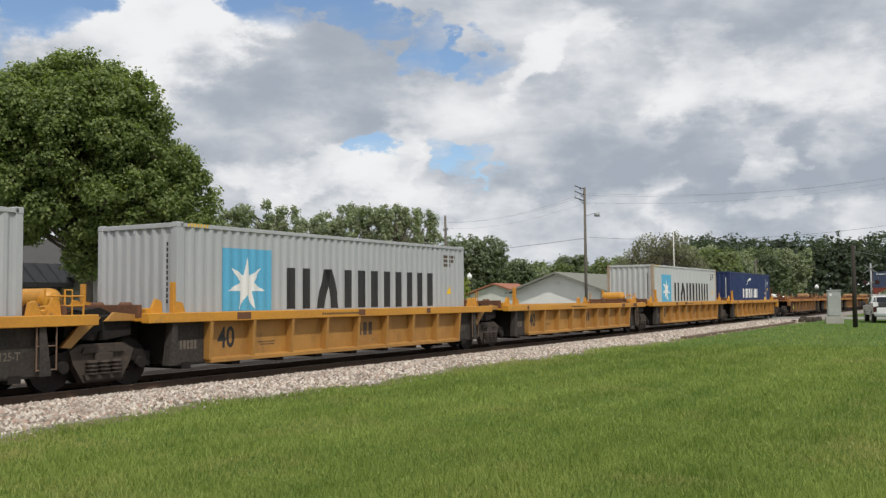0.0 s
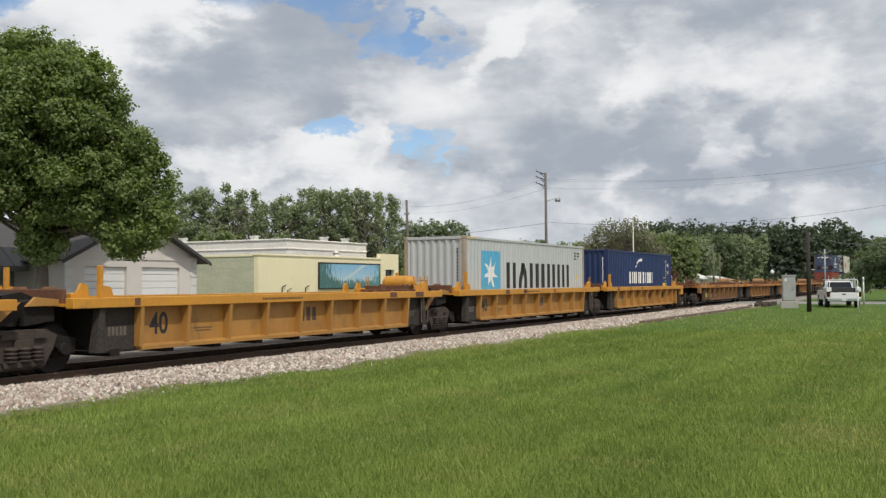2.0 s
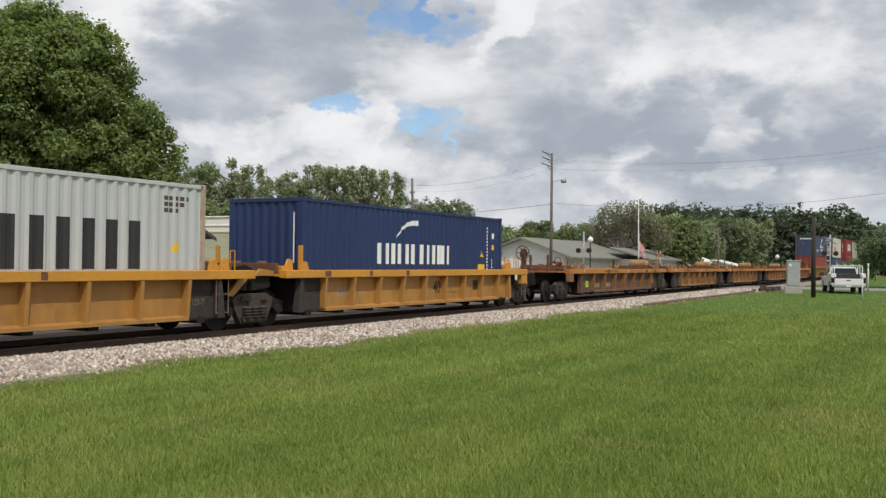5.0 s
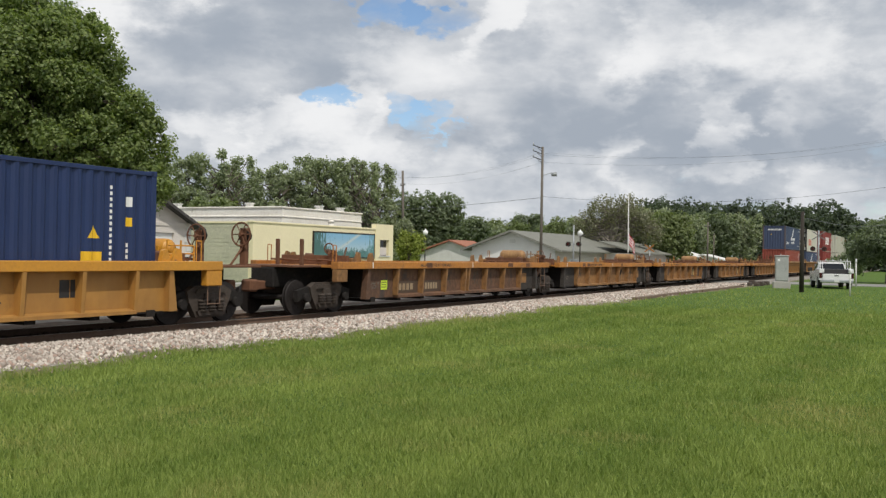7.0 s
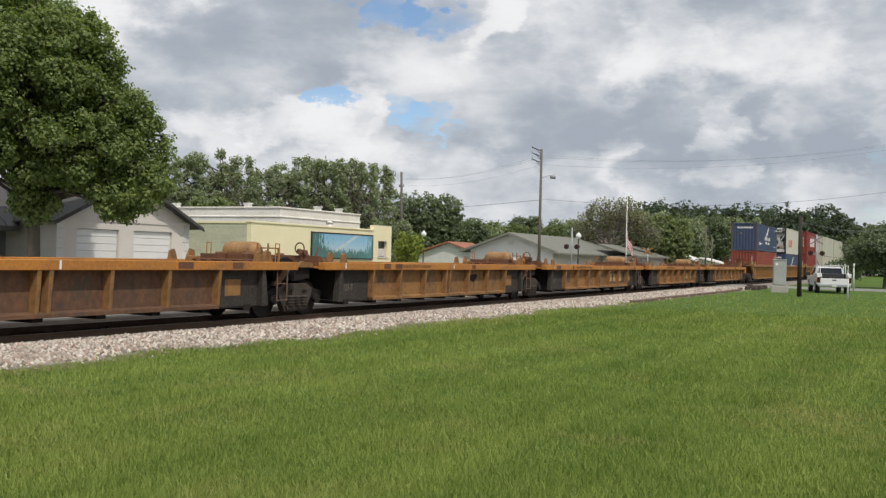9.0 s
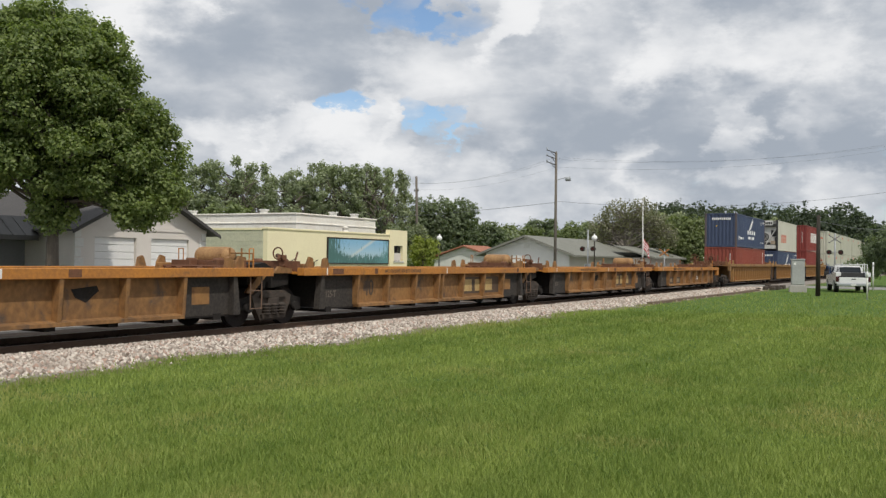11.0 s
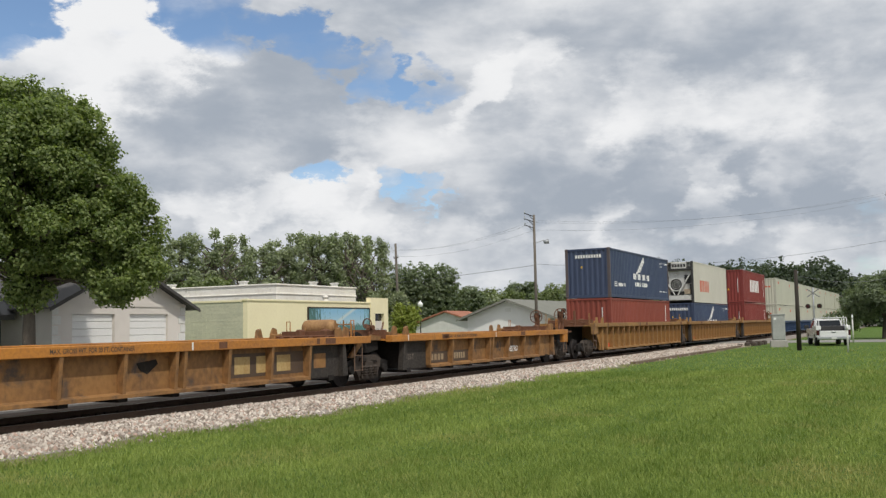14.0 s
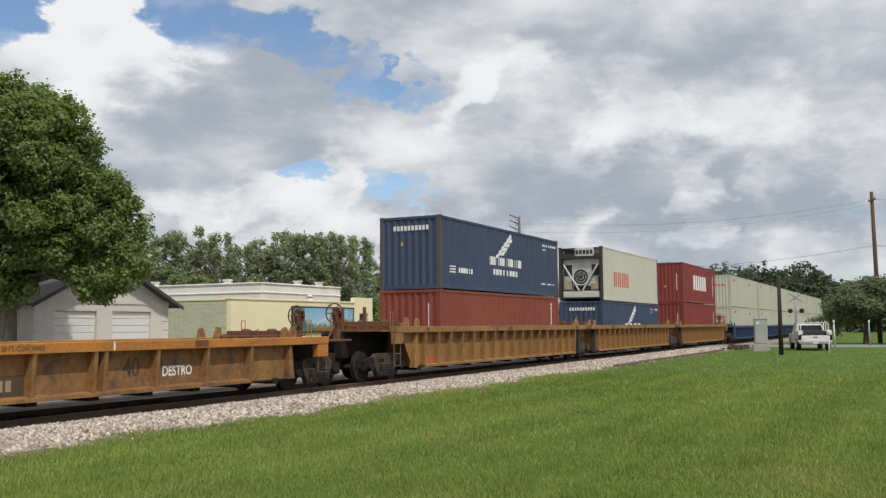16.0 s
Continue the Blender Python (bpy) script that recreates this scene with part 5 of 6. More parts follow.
M["sign_dull"] = material("dull_sign_back", (0.22, 0.22, 0.215), (0.15, 0.15, 0.15), 0.6)
M["orange_sign"] = material("orange_brown_sign", (0.45, 0.18, 0.05), (0.35, 0.13, 0.04), 0.6)
M["flag_red"] = material("red_cloth", (0.5, 0.05, 0.05), (0.42, 0.04, 0.05), 0.8)
M["flag_white"] = material("white_cloth", (0.75, 0.74, 0.74), (0.65, 0.64, 0.66), 0.8)
M["flag_blue"] = material("blue_cloth", (0.05, 0.07, 0.22), (0.04, 0.05, 0.17), 0.8)


def garage():
    r = thing("garage_house", "pale stucco house with white garage doors and dark gable roof", "house")
    put(r, 29.8, 31.0)
    W, E, PK = 3.75, 2.85, 4.65
    doors = [(-2.75, -0.5), (0.35, 2.68)]
    bm = B()
    for a, b in ((-W, doors[0][0]), (doors[0][1], doors[1][0]), (doors[1][1], W)):
        box(bm, a, b, 0, 0.25, 0, 2.45)
    box(bm, -W, W, 0, 0.25, 2.45, E)
    prism(bm, [(-W, E), (W, E), (0, PK)], 0, 0.25)
    part("front_wall", bm, "stucco", r)
    bm = B()
    box(bm, -W, -W + 0.25, 0.25, 12, 0, E)
    part("side_wall", bm, "stucco", r)
    bm = B()
    box(bm, W - 0.25, W, 0.25, 12, 0, E)
    part("side_wall", bm, "stucco", r)
    bm = B()
    box(bm, -W, W, 11.75, 12, 0, E)
    prism(bm, [(-W, E), (W, E), (0, PK)], 11.75, 12)
    part("back_wall", bm, "stucco", r)
    bm = B()
    box(bm, -W - 0.03, W + 0.03, -0.04, 0.0, E - 0.08, E + 0.08)
    part("band_course", bm, "stucco", r)
    for a, b in doors:
        d = part("garage_door", box(B(), a, b, 0.14, 0.18, 0, 2.45), "door_white", r, "white sectional garage door")
        for k in range(8):
            part("door_section", box(B(), a + 0.03, b - 0.03, 0.10, 0.14, 0.02 + k * 0.303, 0.30 + k * 0.303, 0.012), "door_white", d)
    slope = (PK - E) / W
    for sx in (-1, 1):
        bm = B()
        x1 = sx * (W + 0.5)
        z1 = E - 0.5 * slope
        prism(bm, [(0, PK + 0.02), (x1, z1 + 0.02), (x1, z1 + 0.09), (0, PK + 0.09)], -0.5, 12.4)
        roof = part("roof", bm, "roof_dark", r)
        bm = B()
        prism(bm, [(0, PK - 0.07), (x1, z1 - 0.07), (x1, z1 + 0.018), (0, PK + 0.018)], -0.53, -0.48)
        part("fascia", bm, "roof_dark", roof)
        for k in range(7):
            w = 0.42 if k % 2 else 0.3
            part("quoin", box(B(), min(sx * W + sx * 0.02, sx * (W - w)), max(sx * W + sx * 0.02, sx * (W - w)), -0.035, 0.0, 0.02 + k * 0.4, 0.37 + k * 0.4, 0.01), "trim_white", r)
    return r


def mural_material():
    m = bpy.data.materials.new("landscape_mural_paint")
    m.use_nodes = True
    m.node_tree.nodes.clear()
    n = Nodes(m.node_tree)
    tc = n.node("ShaderNodeTexCoord").outputs["Object"]
    sp = n.node("ShaderNodeSeparateXYZ")
    n.link(tc, sp.inputs[0])
    x, z = sp.outputs[0], sp.outputs[2]
    ns = n.noise(tc, 2.2, 6, 0.65).outputs[0]
    col = n.mix(n.ramp(z, -0.7, 0.75), (0.46, 0.60, 0.66), (0.24, 0.47, 0.66))
    band = n.math("ABSOLUTE", n.math("SUBTRACT", n.math("MULTIPLY_ADD", x, 0.42, 0.05), z))
    col = n.mix(n.ramp(n.math("ADD", band, n.math("MULTIPLY", ns, 0.12)), 0.06, 0.24, 0.9, 0.0), col, (0.55, 0.62, 0.62))
    trees = n.noise(n.scale(tc, (5.0, 1, 0.8)), 1.6, 6, 0.7).outputs[0]
    left = n.math("ADD", n.ramp(x, -3.4, -0.8, 0.29, 0.03), n.ramp(z, -0.75, 0.1, 0.32, 0.0))
    col = n.mix(n.ramp(n.math("ADD", trees, left), 0.64, 0.72), col, (0.07, 0.16, 0.15))
    right = n.math("ADD", n.ramp(x, 1.6, 3.4, 0.0, 0.2), n.ramp(z, -0.75, 0.3, 0.15, 0.0))
    col = n.mix(n.ramp(n.math("ADD", trees, right), 0.66, 0.74), col, (0.10, 0.24, 0.24))
    p = n.node("ShaderNodeBsdfPrincipled")
    n.feed(p.inputs["Base Color"], col)
    p.inputs["Roughness"].default_value = 0.7
    o = n.node("ShaderNodeOutputMaterial")
    n.link(p.outputs[0], o.inputs[0])
    return m


M["mural"] = mural_material()


def yellow_building():
    r = thing("mural_building", "flat-roofed pale yellow masonry building with a weathered greenish side", "building")
    put(r, 40.57, 33.0)
    L = 14.9
    bm = B()
    box(bm, 0, 12.65, 0, 0.3, 0, 3.26)
    part("front_wall", bm, "yellow_wall", r)
    bm = B()
    box(bm, 12.65, 13.2, -0.05, 0.3, 0, 3.65)
    box(bm, 14.35, L, -0.05, 0.3, 0, 3.65)
    box(bm, 13.2, 14.35, -0.05, 0.3, 2.6, 3.65)
    box(bm, 13.2, 14.35, -0.05, 0.3, 0, 1.55)
    part("raised_front", bm, "yellow_wall", r)
    w = part("window", box(B(), 13.2, 14.35, 0.18, 0.2, 1.55, 2.6), "glass_dark", r, "dark boarded window")
    part("shutter", box(B(), 13.25, 14.3, 0.1, 0.14, 1.58, 2.1, 0.01), "stucco", w)
    part("sill", box(B(), 13.1, 14.45, -0.12, 0.1, 1.47, 1.55, 0.01), "trim_white", w)
    bm = B()
    box(bm, 0, 0.3, 0.3, 13, 0, 3.2)
    part("side_wall", bm, "green_wall", r)
    bm = B()
    for k in range(15):
        for j in range(20):
            x = 0.35 + j * 0.63 + (0.3 if k % 2 else 0)
            box(bm, -0.012, 0.0, x, x + 0.6, 0.05 + k * 0.21, 0.24 + k * 0.21)
    o = part("masonry_relief", bm, "green_wall", r)
    o["kind"] = "stuff"
    bm = B()
    box(bm, L - 0.3, L, 0.3, 13, 0, 3.2)
    part("side_wall", bm, "yellow_wall", r)
    bm = B()
    box(bm, 0.3, L - 0.3, 0.3, 13, 2.8, 2.95)
    part("roof", bm, "roof_dark", r)
    bm = B()
    box(bm, -0.05, 12.65, -0.06, 0.36, 3.26, 3.36, 0.01)
    box(bm, -0.05, 0.36, 0.36, 13.05, 3.2, 3.32, 0.01)
    part("coping", bm, "yellow_wall", r)
    bm = B()
    for x, h in ((2.0, 1.5), (2.5, 1.3), (4.2, 1.45)):
        tube(bm, (x, -0.08, 0.1), (x, -0.08, h), 0.03, seg=6)
        tube(bm, (x, -0.08, h), (x + 0.35, -0.08, h + 0.12), 0.025, seg=6)
    box(bm, 1.85, 2.2, -0.2, -0.02, 0.8, 1.15, 0.02)
    part("gas_pipes", bm, "pole_dark", r)
    # raised white block behind
    bm = B()
    x0, x1, y0, y1, zt = 6.45, 15.6, 3.0, 12.6, 4.42
    box(bm, x0, x1, y0, y1, 2.95, zt)
    blk = part("upper_storey", bm, "white_wall", r, "whitewashed raised rear part")
    bm = B()
    box(bm, x0 - 0.07, x1 + 0.07, y0 - 0.07, y1 + 0.07, zt, zt + 0.1, 0.02)
    box(bm, x0 - 0.05, x1 + 0.05, y0 - 0.05, y1 + 0.05, 3.85, 3.95, 0.02)
    part("cornice", bm, "white_wall", blk)
    for i, (x, y) in enumerate(((6.9, 12.0), (7.0, 6.0), (11, 3.4), (13.5, 3.4))):
        bm = B()
        box(bm, x - 0.18, x + 0.18, y - 0.18, y + 0.18, zt + 0.1, zt + 0.3)
        box(bm, x - 0.24, x + 0.24, y - 0.24, y + 0.24, zt + 0.3, zt + 0.37, 0.01)
        part("roof_vent", bm, "trim_white", blk)
    bm = B()
    tube(bm, (10.1, 1.8, 2.9), (10.1, 1.8, 3.65), 0.2, seg=12)
    tube(bm, (10.1, 1.8, 3.65), (10.1, 1.8, 3.8), 0.26, 0.1, seg=12)
    part("flue", bm, "white_wall", r)
    # mural hung on the front
    m = thing("mural", "large painted landscape mural of lake, sky and trees on a wall", "mural")
    p = at(40.57 + 9.0, 33.0 - 0.06, 2.16)
    m.matrix_world = pose(p.x, p.y, p.z, 0, 0, TRACK_TURN)
    part("painted_panel", box(B(), -3.4, 3.4, -0.02, 0.05, -0.74, 0.74), "mural", m)
    for a, b, c, d in ((-3.47, 3.47, 0.74, 0.81), (-3.47, 3.47, -0.81, -0.74), (-3.47, -3.4, -0.74, 0.74), (3.4, 3.47, -0.74, 0.74)):
        part("frame_bar", box(B(), a, b, -0.04, 0.05, c, d), "pole_dark", m)


def grey_shop():
    r = thing("grey_shop", "low grey stucco building under a dark sheet metal mansard", "building")
    put(r, 0, 34.0)
    bm = B()
    for a, b, z0, z1 in ((2, 22.4, 0, 2.5), (23.6, 26.4, 0, 2.5), (22.4, 23.6, 2.3, 2.5), (2, 26.4, 2.5, 3.0)):
        box(bm, a, b, 0, 0.25, z0, z1)
    part("front_wall", bm, "grey_wall", r)
    bm = B()
    box(bm, 26.15, 26.4, 0.25, 14, 0, 3.0)
    part("side_wall", bm, "grey_wall", r)
    part("door", box(B(), 22.4, 23.6, 0.15, 0.2, 0, 2.3), "void", r, "dark doorway")
    w = part("window", box(B(), 18.0, 20.5, -0.03, 0.0, 0.9, 2.2), "glass_dark", r)
    part("frame", box(B(), 17.9, 20.6, -0.02, -0.001, 0.8, 0.9), "trim_white", w)
    bm = B()
    prism(bm, [(-1.3, 2.25), (-1.3, 2.45), (-0.35, 3.25), (0.3, 3.25), (0.3, 2.25)], 2, 25.7, "x")
    aw = part("mansard", bm, "awning", r)
    for k in range(40):
        x = 2.3 + k * 0.6
        bm = B()
        prism(bm, [(-1.33, 2.45), (-0.36, 3.27), (-0.33, 3.25), (-1.3, 2.43)], x, x + 0.04, "x")
        part("seam", bm, "awning", aw)
    bm = B()
    box(bm, 2, 26.4, 0.3, 14, 2.9, 3.05)
    part("roof", bm, "roof_dark", r)


def gable_hall():
    r = thing("gable_hall", "long pale hall with a low grey-green gable roof", "house")
    put(r, 80.8, 35.0)
    # local x along the ridge, gable end at x = 0
    w, e, p = 4.2, 2.45, 3.95
    bm = B()
    prism(bm, [(-w, 0), (w, 0), (w, e), (0, p), (-w, e)], 0, 0.25, "x")
    part("gable_wall", bm, "door_white", r)
    bm = B()
    box(bm, 0.25, 22, -w, -w + 0.25, 0, e)
    part("side_wall", bm, "stucco", r)
    bm = B()
    box(bm, 0.25, 22, w - 0.25, w, 0, e)
    part("side_wall", bm, "stucco", r)
    for sy in (-1, 1):
        bm = B()
        o = 0.9
        z1 = e - o * (p - e) / w
        prism(bm, [(0, p + 0.02), (sy * (w + o), z1 + 0.02), (sy * (w + o), z1 + 0.16), (0, p + 0.16)], -0.7, 22.5, "x")
        part("roof", bm, "roof_green", r)
        bm = B()
        prism(bm, [(0, p - 0.05), (sy * (w + o), z1 - 0.05), (sy * (w + o), z1 + 0.018), (0, p + 0.018)], -0.75, -0.69, "x")
        part("fascia", bm, "roof_green", r)
    part("vent", box(B(), -0.03, 0.0, -0.3, 0.3, 2.9, 3.25), "trim_white", r)
    # lower wing behind with its own roof
    bm = B()
    box(bm, 14, 30, -w - 3.5, -w - 0.1, 0, 2.2)
    part("wing_wall", bm, "stucco", r)
    bm = B()
    prism(bm, [(-w - 4.2, 2.1), (-w + 0.2, 3.3), (-w + 0.2, 3.45), (-w - 4.2, 2.25)], 13.4, 30.6, "x")
    part("wing_roof", bm, "roof_green", r)


def small_house(name, az, dist, w, e, p, wall, roof, label, turn=0):
    r = thing(name, label, "house")
    c = polar(az, dist)
    r.matrix_world = pose(c.x, c.y, 0, 0, 0, TRACK_TURN + turn)
    part("wall", box(B(), -w, w, -3.5, 3.5, 0, e), wall, r)
    for sy in (-1, 1):
        bm = B()
        prism(bm, [(0, p), (sy * 4.1, e - 0.1), (sy * 4.1, e + 0.05), (0, p + 0.15)], -w - 0.4, w + 0.4, "x")
        part("roof", bm, roof, r)
    bm = B()
    for sx in (-1, 1):
        prism(bm, [(-3.5, e), (3.5, e), (0, p)], sx * (w - 0.2), sx * w, "x")
    part("gable", bm, wall, r)
    for k in range(2):
        x = -w * 0.5 + k * w
        wd = part("window", box(B(), x - 0.5, x + 0.5, -3.54, -3.5, 0.9, min(2.0, e - 0.2)), "glass_dark", r)
        part("frame", box(B(), x - 0.58, x + 0.58, -3.56, -3.541, 0.82, 0.9), "trim_white", wd)


garage()
yellow_building()
grey_shop()
gable_hall()
small_house("roadside_house", 1.1, 98, 2.4, 1.9, 3.1, "trim_white", "brick_roof", "small white house with a terracotta red roof")
small_house("distant_house", 13.9, 150, 3.4, 2.1, 3.3, "trim_white", "trim_white", "white house with a pale metal roof before dark woods")
small_house("distant_house", 15.7, 152, 3.0, 1.5, 2.4, "trim_white", "trim_white", "low white house with a pale metal roof before woods")


# ---- poles and cables ----
def pole(name, p, h, r, mat, label, arms=(), lean=(0, 0)):
    ob = thing(name, label, "utility pole")
    ob.matrix_world = pose(p.x, p.y, 0, 0, 0, TRACK_TURN)
    bm = B()
    tube(bm, (0, 0, -0.3), (lean[0], lean[1], h), r, r * 0.7, 12)
    part("shaft", bm, mat, ob)
    for z, half, turn in arms:
        bm = B()
        dx, dy = half * math.cos(radians(turn)), half * math.sin(radians(turn))
        f = z / h
        tube(bm, (lean[0] * f - dx, lean[1] * f - dy, z), (lean[0] * f + dx, lean[1] * f + dy, z), 0.06, seg=6)
        arm = part("crossarm", bm, mat, ob)
        for k in (-0.9, 0.0, 0.9):
            bm = B()
            tube(bm, (lean[0] * f + dx * k, lean[1] * f + dy * k, z), (lean[0] * f + dx * k, lean[1] * f + dy * k, z + 0.22), 0.05, seg=6)
            part("insulator", bm, "grey_metal", arm)
    return ob


P2 = polar(5.96, 77)
P1 = polar(-2.4, 105)
PR = Vector((37.8, 77.1, 0))
PB = Vector((19.45, 50.82, 0))
p2 = pole("utility_pole", P2, 10.65, 0.135, "pole_wood", "weathered grey timber utility pole with bracket arms and a street light")
for z in (9.55, 10.05, 10.5):
    arm = part("bracket_arm", tube(B(), (0, 0, z), (-1.0, 0.4, z + 0.2), 0.035, seg=6), "pole_dark", p2)
    part("arm_stay", tube(B(), (0, 0, z - 0.3), (-0.55, 0.22, z + 0.06), 0.02, seg=6), "pole_dark", arm)
    part("insulator", tube(B(), (-1.0, 0.4, z + 0.14), (-1.0, 0.4, z + 0.42), 0.05, 0.03, seg=8), "grey_metal", arm)
bm = B()
tube(bm, (0, 0, 8.3), (0.35, -0.75, 8.55), 0.03, seg=6)
part("lamp_arm", bm, "grey_metal", p2)
bm = B()
tube(bm, (0.32, -0.68, 8.38), (0.5, -1.05, 8.44), 0.14, 0.2, seg=10)
part("lamp_head", bm, "grey_metal", p2)
pole("utility_pole", P1, 11.0, 0.18, "pole_wood", "weathered grey timber utility pole leaning slightly", [(9.4, 0.5, 60)], (-0.35, 0.1))
pole("utility_pole", PR, 12.6, 0.2, "pole_brown", "tall brown timber utility pole by the crossing road", [(11.9, 0.8, 20)], (-0.35, 0.15))
pole("short_pole", PB, 4.35, 0.13, "pole_dark", "short tarred black pole standing in the lawn")
pole("utility_pole", polar(15.75, 120), 6.3, 0.12, "pole_wood", "distant grey timber utility pole before woods", [(5.8, 0.4, 60)])
pole("utility_pole", polar(16.1, 140), 5.4, 0.1, "pole_wood", "distant grey timber utility pole before woods")


def cable(a, b, sag, r=0.022):
    a, b = Vector(a), Vector(b)
    cu = bpy.data.curves.new("cable", "CURVE")
    cu.dimensions, cu.bevel_depth, cu.bevel_resolution = "3D", r, 0
    sp = cu.splines.new("POLY")
    sp.points.add(16)
    for k in range(17):
        t = k / 16
        sp.points[k].co = (*(a.lerp(b, t) - Vector((0, 0, sag * 4 * t * (1 - t)))), 1)
    cu.materials.append(M["cable"])
    tagged(new("cable", cu), "thin black overhead cable between poles", "cable", "overhead cables")


U = Vector((US, UC, 0))
V = Vector((-UC, US, 0))
for off, z in ((-0.6, 10.1), (0.6, 10.1), (0.0, 9.4)):
    cable(P2 + U * off * 0.5 + V * off + Vector((0, 0, z)), PR + V * off + Vector((0, 0, 12.0 - (10.1 - z) * 0.5)), 0.9, 0.005)
    cable(P2 + U * off * 0.5 + V * off + Vector((0, 0, z)), P1 + Vector((-0.3, 0, z + 0.2)) + V * off, 0.7, 0.006)
cable(P2 + Vector((0, 0, 6.6)), PR + Vector((-0.2, 0, 8.1)), 0.9, 0.011)
cable(P2 + Vector((0, 0, 6.5)), P1 + Vector((-0.2, 0, 6.6)) + V * 40 - U * 10, 1.2, 0.016)
cable(PB + Vector((0, 0, 4.05)), PR + Vector((0, 0, 5.2)), 0.5, 0.014)
cable(P1 + Vector((-0.3, 0, 8.0)), polar(-34, 120, 8.0), 1.6, 0.013)
cable(PR + Vector((0, 0, 8.1)), PR + Vector((60, 10, 8.6)), 0.8, 0.025)
cable(PR + Vector((0, 0, 12.0)), PR + Vector((60, 10, 12.6)), 0.8, 0.014)


# ---- crossing signals, lamps, flag ----
def crossing_signal(p, turn, label, buck=True):
    ob = thing("crossing_signal", label, "crossing signal", "crossing signals")
    ob.matrix_world = pose(p.x, p.y, 0, 0, 0, turn)
    bm = B()
    tube(bm, (0, 0, 0), (0, 0, 4.3), 0.065, seg=10)
    part("mast", bm, "grey_metal", ob)
    part("base", box(B(), -0.2, 0.2, -0.2, 0.2, -0.1, 0.3, 0.03), "concrete", ob)
    for s in (-1, 1) if buck else ():
        bm = B()
        prism(bm, [(-0.5 * s - 0.07, 3.5), (-0.5 * s + 0.07, 3.5), (0.5 * s + 0.07, 4.2), (0.5 * s - 0.07, 4.2)], -0.09 - 0.01 * s, -0.075 - 0.01 * s)
        part("crossbuck_blade", bm, "sign_dull", ob)
    bm = B()
    tube(bm, (-0.5, -0.05, 2.75), (0.5, -0.05, 2.75), 0.035, seg=6)
    part("light_bar", bm, "grey_metal", ob)
    for x in (-0.45, 0.45):
        for y in (-0.12, 0.12):
            bm = B()
            tube(bm, (x, y * 0.6, 2.75), (x, y, 2.75), 0.2, seg=16)
            l = part("flasher", bm, "pole_dark", ob)
            bm = B()
            tube(bm, (x, y * 1.01, 2.75), (x, y * 1.15, 2.75), 0.11, seg=12)
            part("lens", bm, "lamp_red", l)
    part("case", box(B(), -0.3, 0.3, 0.1, 0.45, 0.8, 1.5, 0.02), "grey_metal", ob)
    return ob


p = at(84, 8.6)
crossing_signal(p, TRACK_TURN - 90, "grey crossing signal mast with crossbuck and flashing light heads")
p = at(73.0, 26.2)
crossing_signal(p, TRACK_TURN - 90, "grey crossing signal mast with light heads beyond the tracks", False)


def post(name, p, h, r, mat, label, cap=None):
    bm = B()
    tube(bm, (0, 0, -0.1), (0, 0, h), r, seg=10)
    ob = thing(name, label, "post")
    ob.matrix_world = pose(p[0], p[1], 0)
    part("shaft", bm, mat, ob)
    if cap:
        part("band", tube(B(), (0, 0, h - 0.3), (0, 0, h + 0.003), r * 1.06, seg=10), cap, ob)


post("marker_post", (20.64, 47.5), 1.36, 0.045, "trim_white", "slim white marker post standing in the lawn", "white_paint")
post("marker_post", (28.2, 64.0), 1.9, 0.05, "trim_white", "slim white marker post beside the road", "white_paint")
post("marker_post", (32.5, 67.9), 1.9, 0.05, "grey_metal", "grey marker post with a white top by the road", "white_paint")
post("marker_post", (34.6, 66.5), 0.6, 0.07, "pole_dark", "short dark timber post by the road")

xb = thing("crossbuck_sign", "weathered orange brown crossbuck sign on a post", "sign")
p = at(72.0, 19.6)
xb.matrix_world = pose(p.x, p.y, 0, 0, 0, TRACK_TURN - 90)
part("post", tube(B(), (0, 0, 0), (0, 0, 2.75), 0.04, seg=8), "grey_metal", xb)
for s in (-1, 1):
    bm = B()
    prism(bm, [(-0.36 * s - 0.07, 2.2), (-0.36 * s + 0.07, 2.2), (0.36 * s + 0.07, 2.75), (0.36 * s - 0.07, 2.75)], -0.09 - 0.012 * s, -0.07 - 0.012 * s)
    part("blade", bm, "orange_sign", xb)


def street_lamp(az, dist, h):
    ob = thing("street_lamp", "dark post street lamp with a white globe", "street lamp", "globe street lamps")
    c = polar(az, dist)
    ob.matrix_world = pose(c.x, c.y, 0)
    bm = B()
    tube(bm, (0, 0, 0), (0, 0, 0.5), 0.12, 0.07, 10)
    tube(bm, (0, 0, 0.5), (0, 0, h - 0.35), 0.05, seg=8)
    part("post", bm, "pole_dark", ob)
    bm = B()
    bmesh.ops.create_uvsphere(bm, u_segments=14, v_segments=8, radius=0.24, matrix=Matrix.Translation((0, 0, h - 0.15)))
    tube(bm, (0, 0, h + 0.05), (0, 0, h + 0.2), 0.08, 0.02, 8)
    part("globe", bm, "globe", ob)


street_lamp(-1.09, 82, 3.75)
street_lamp(8.31, 80, 3.85)
street_lamp(19.0, 120, 2.9)

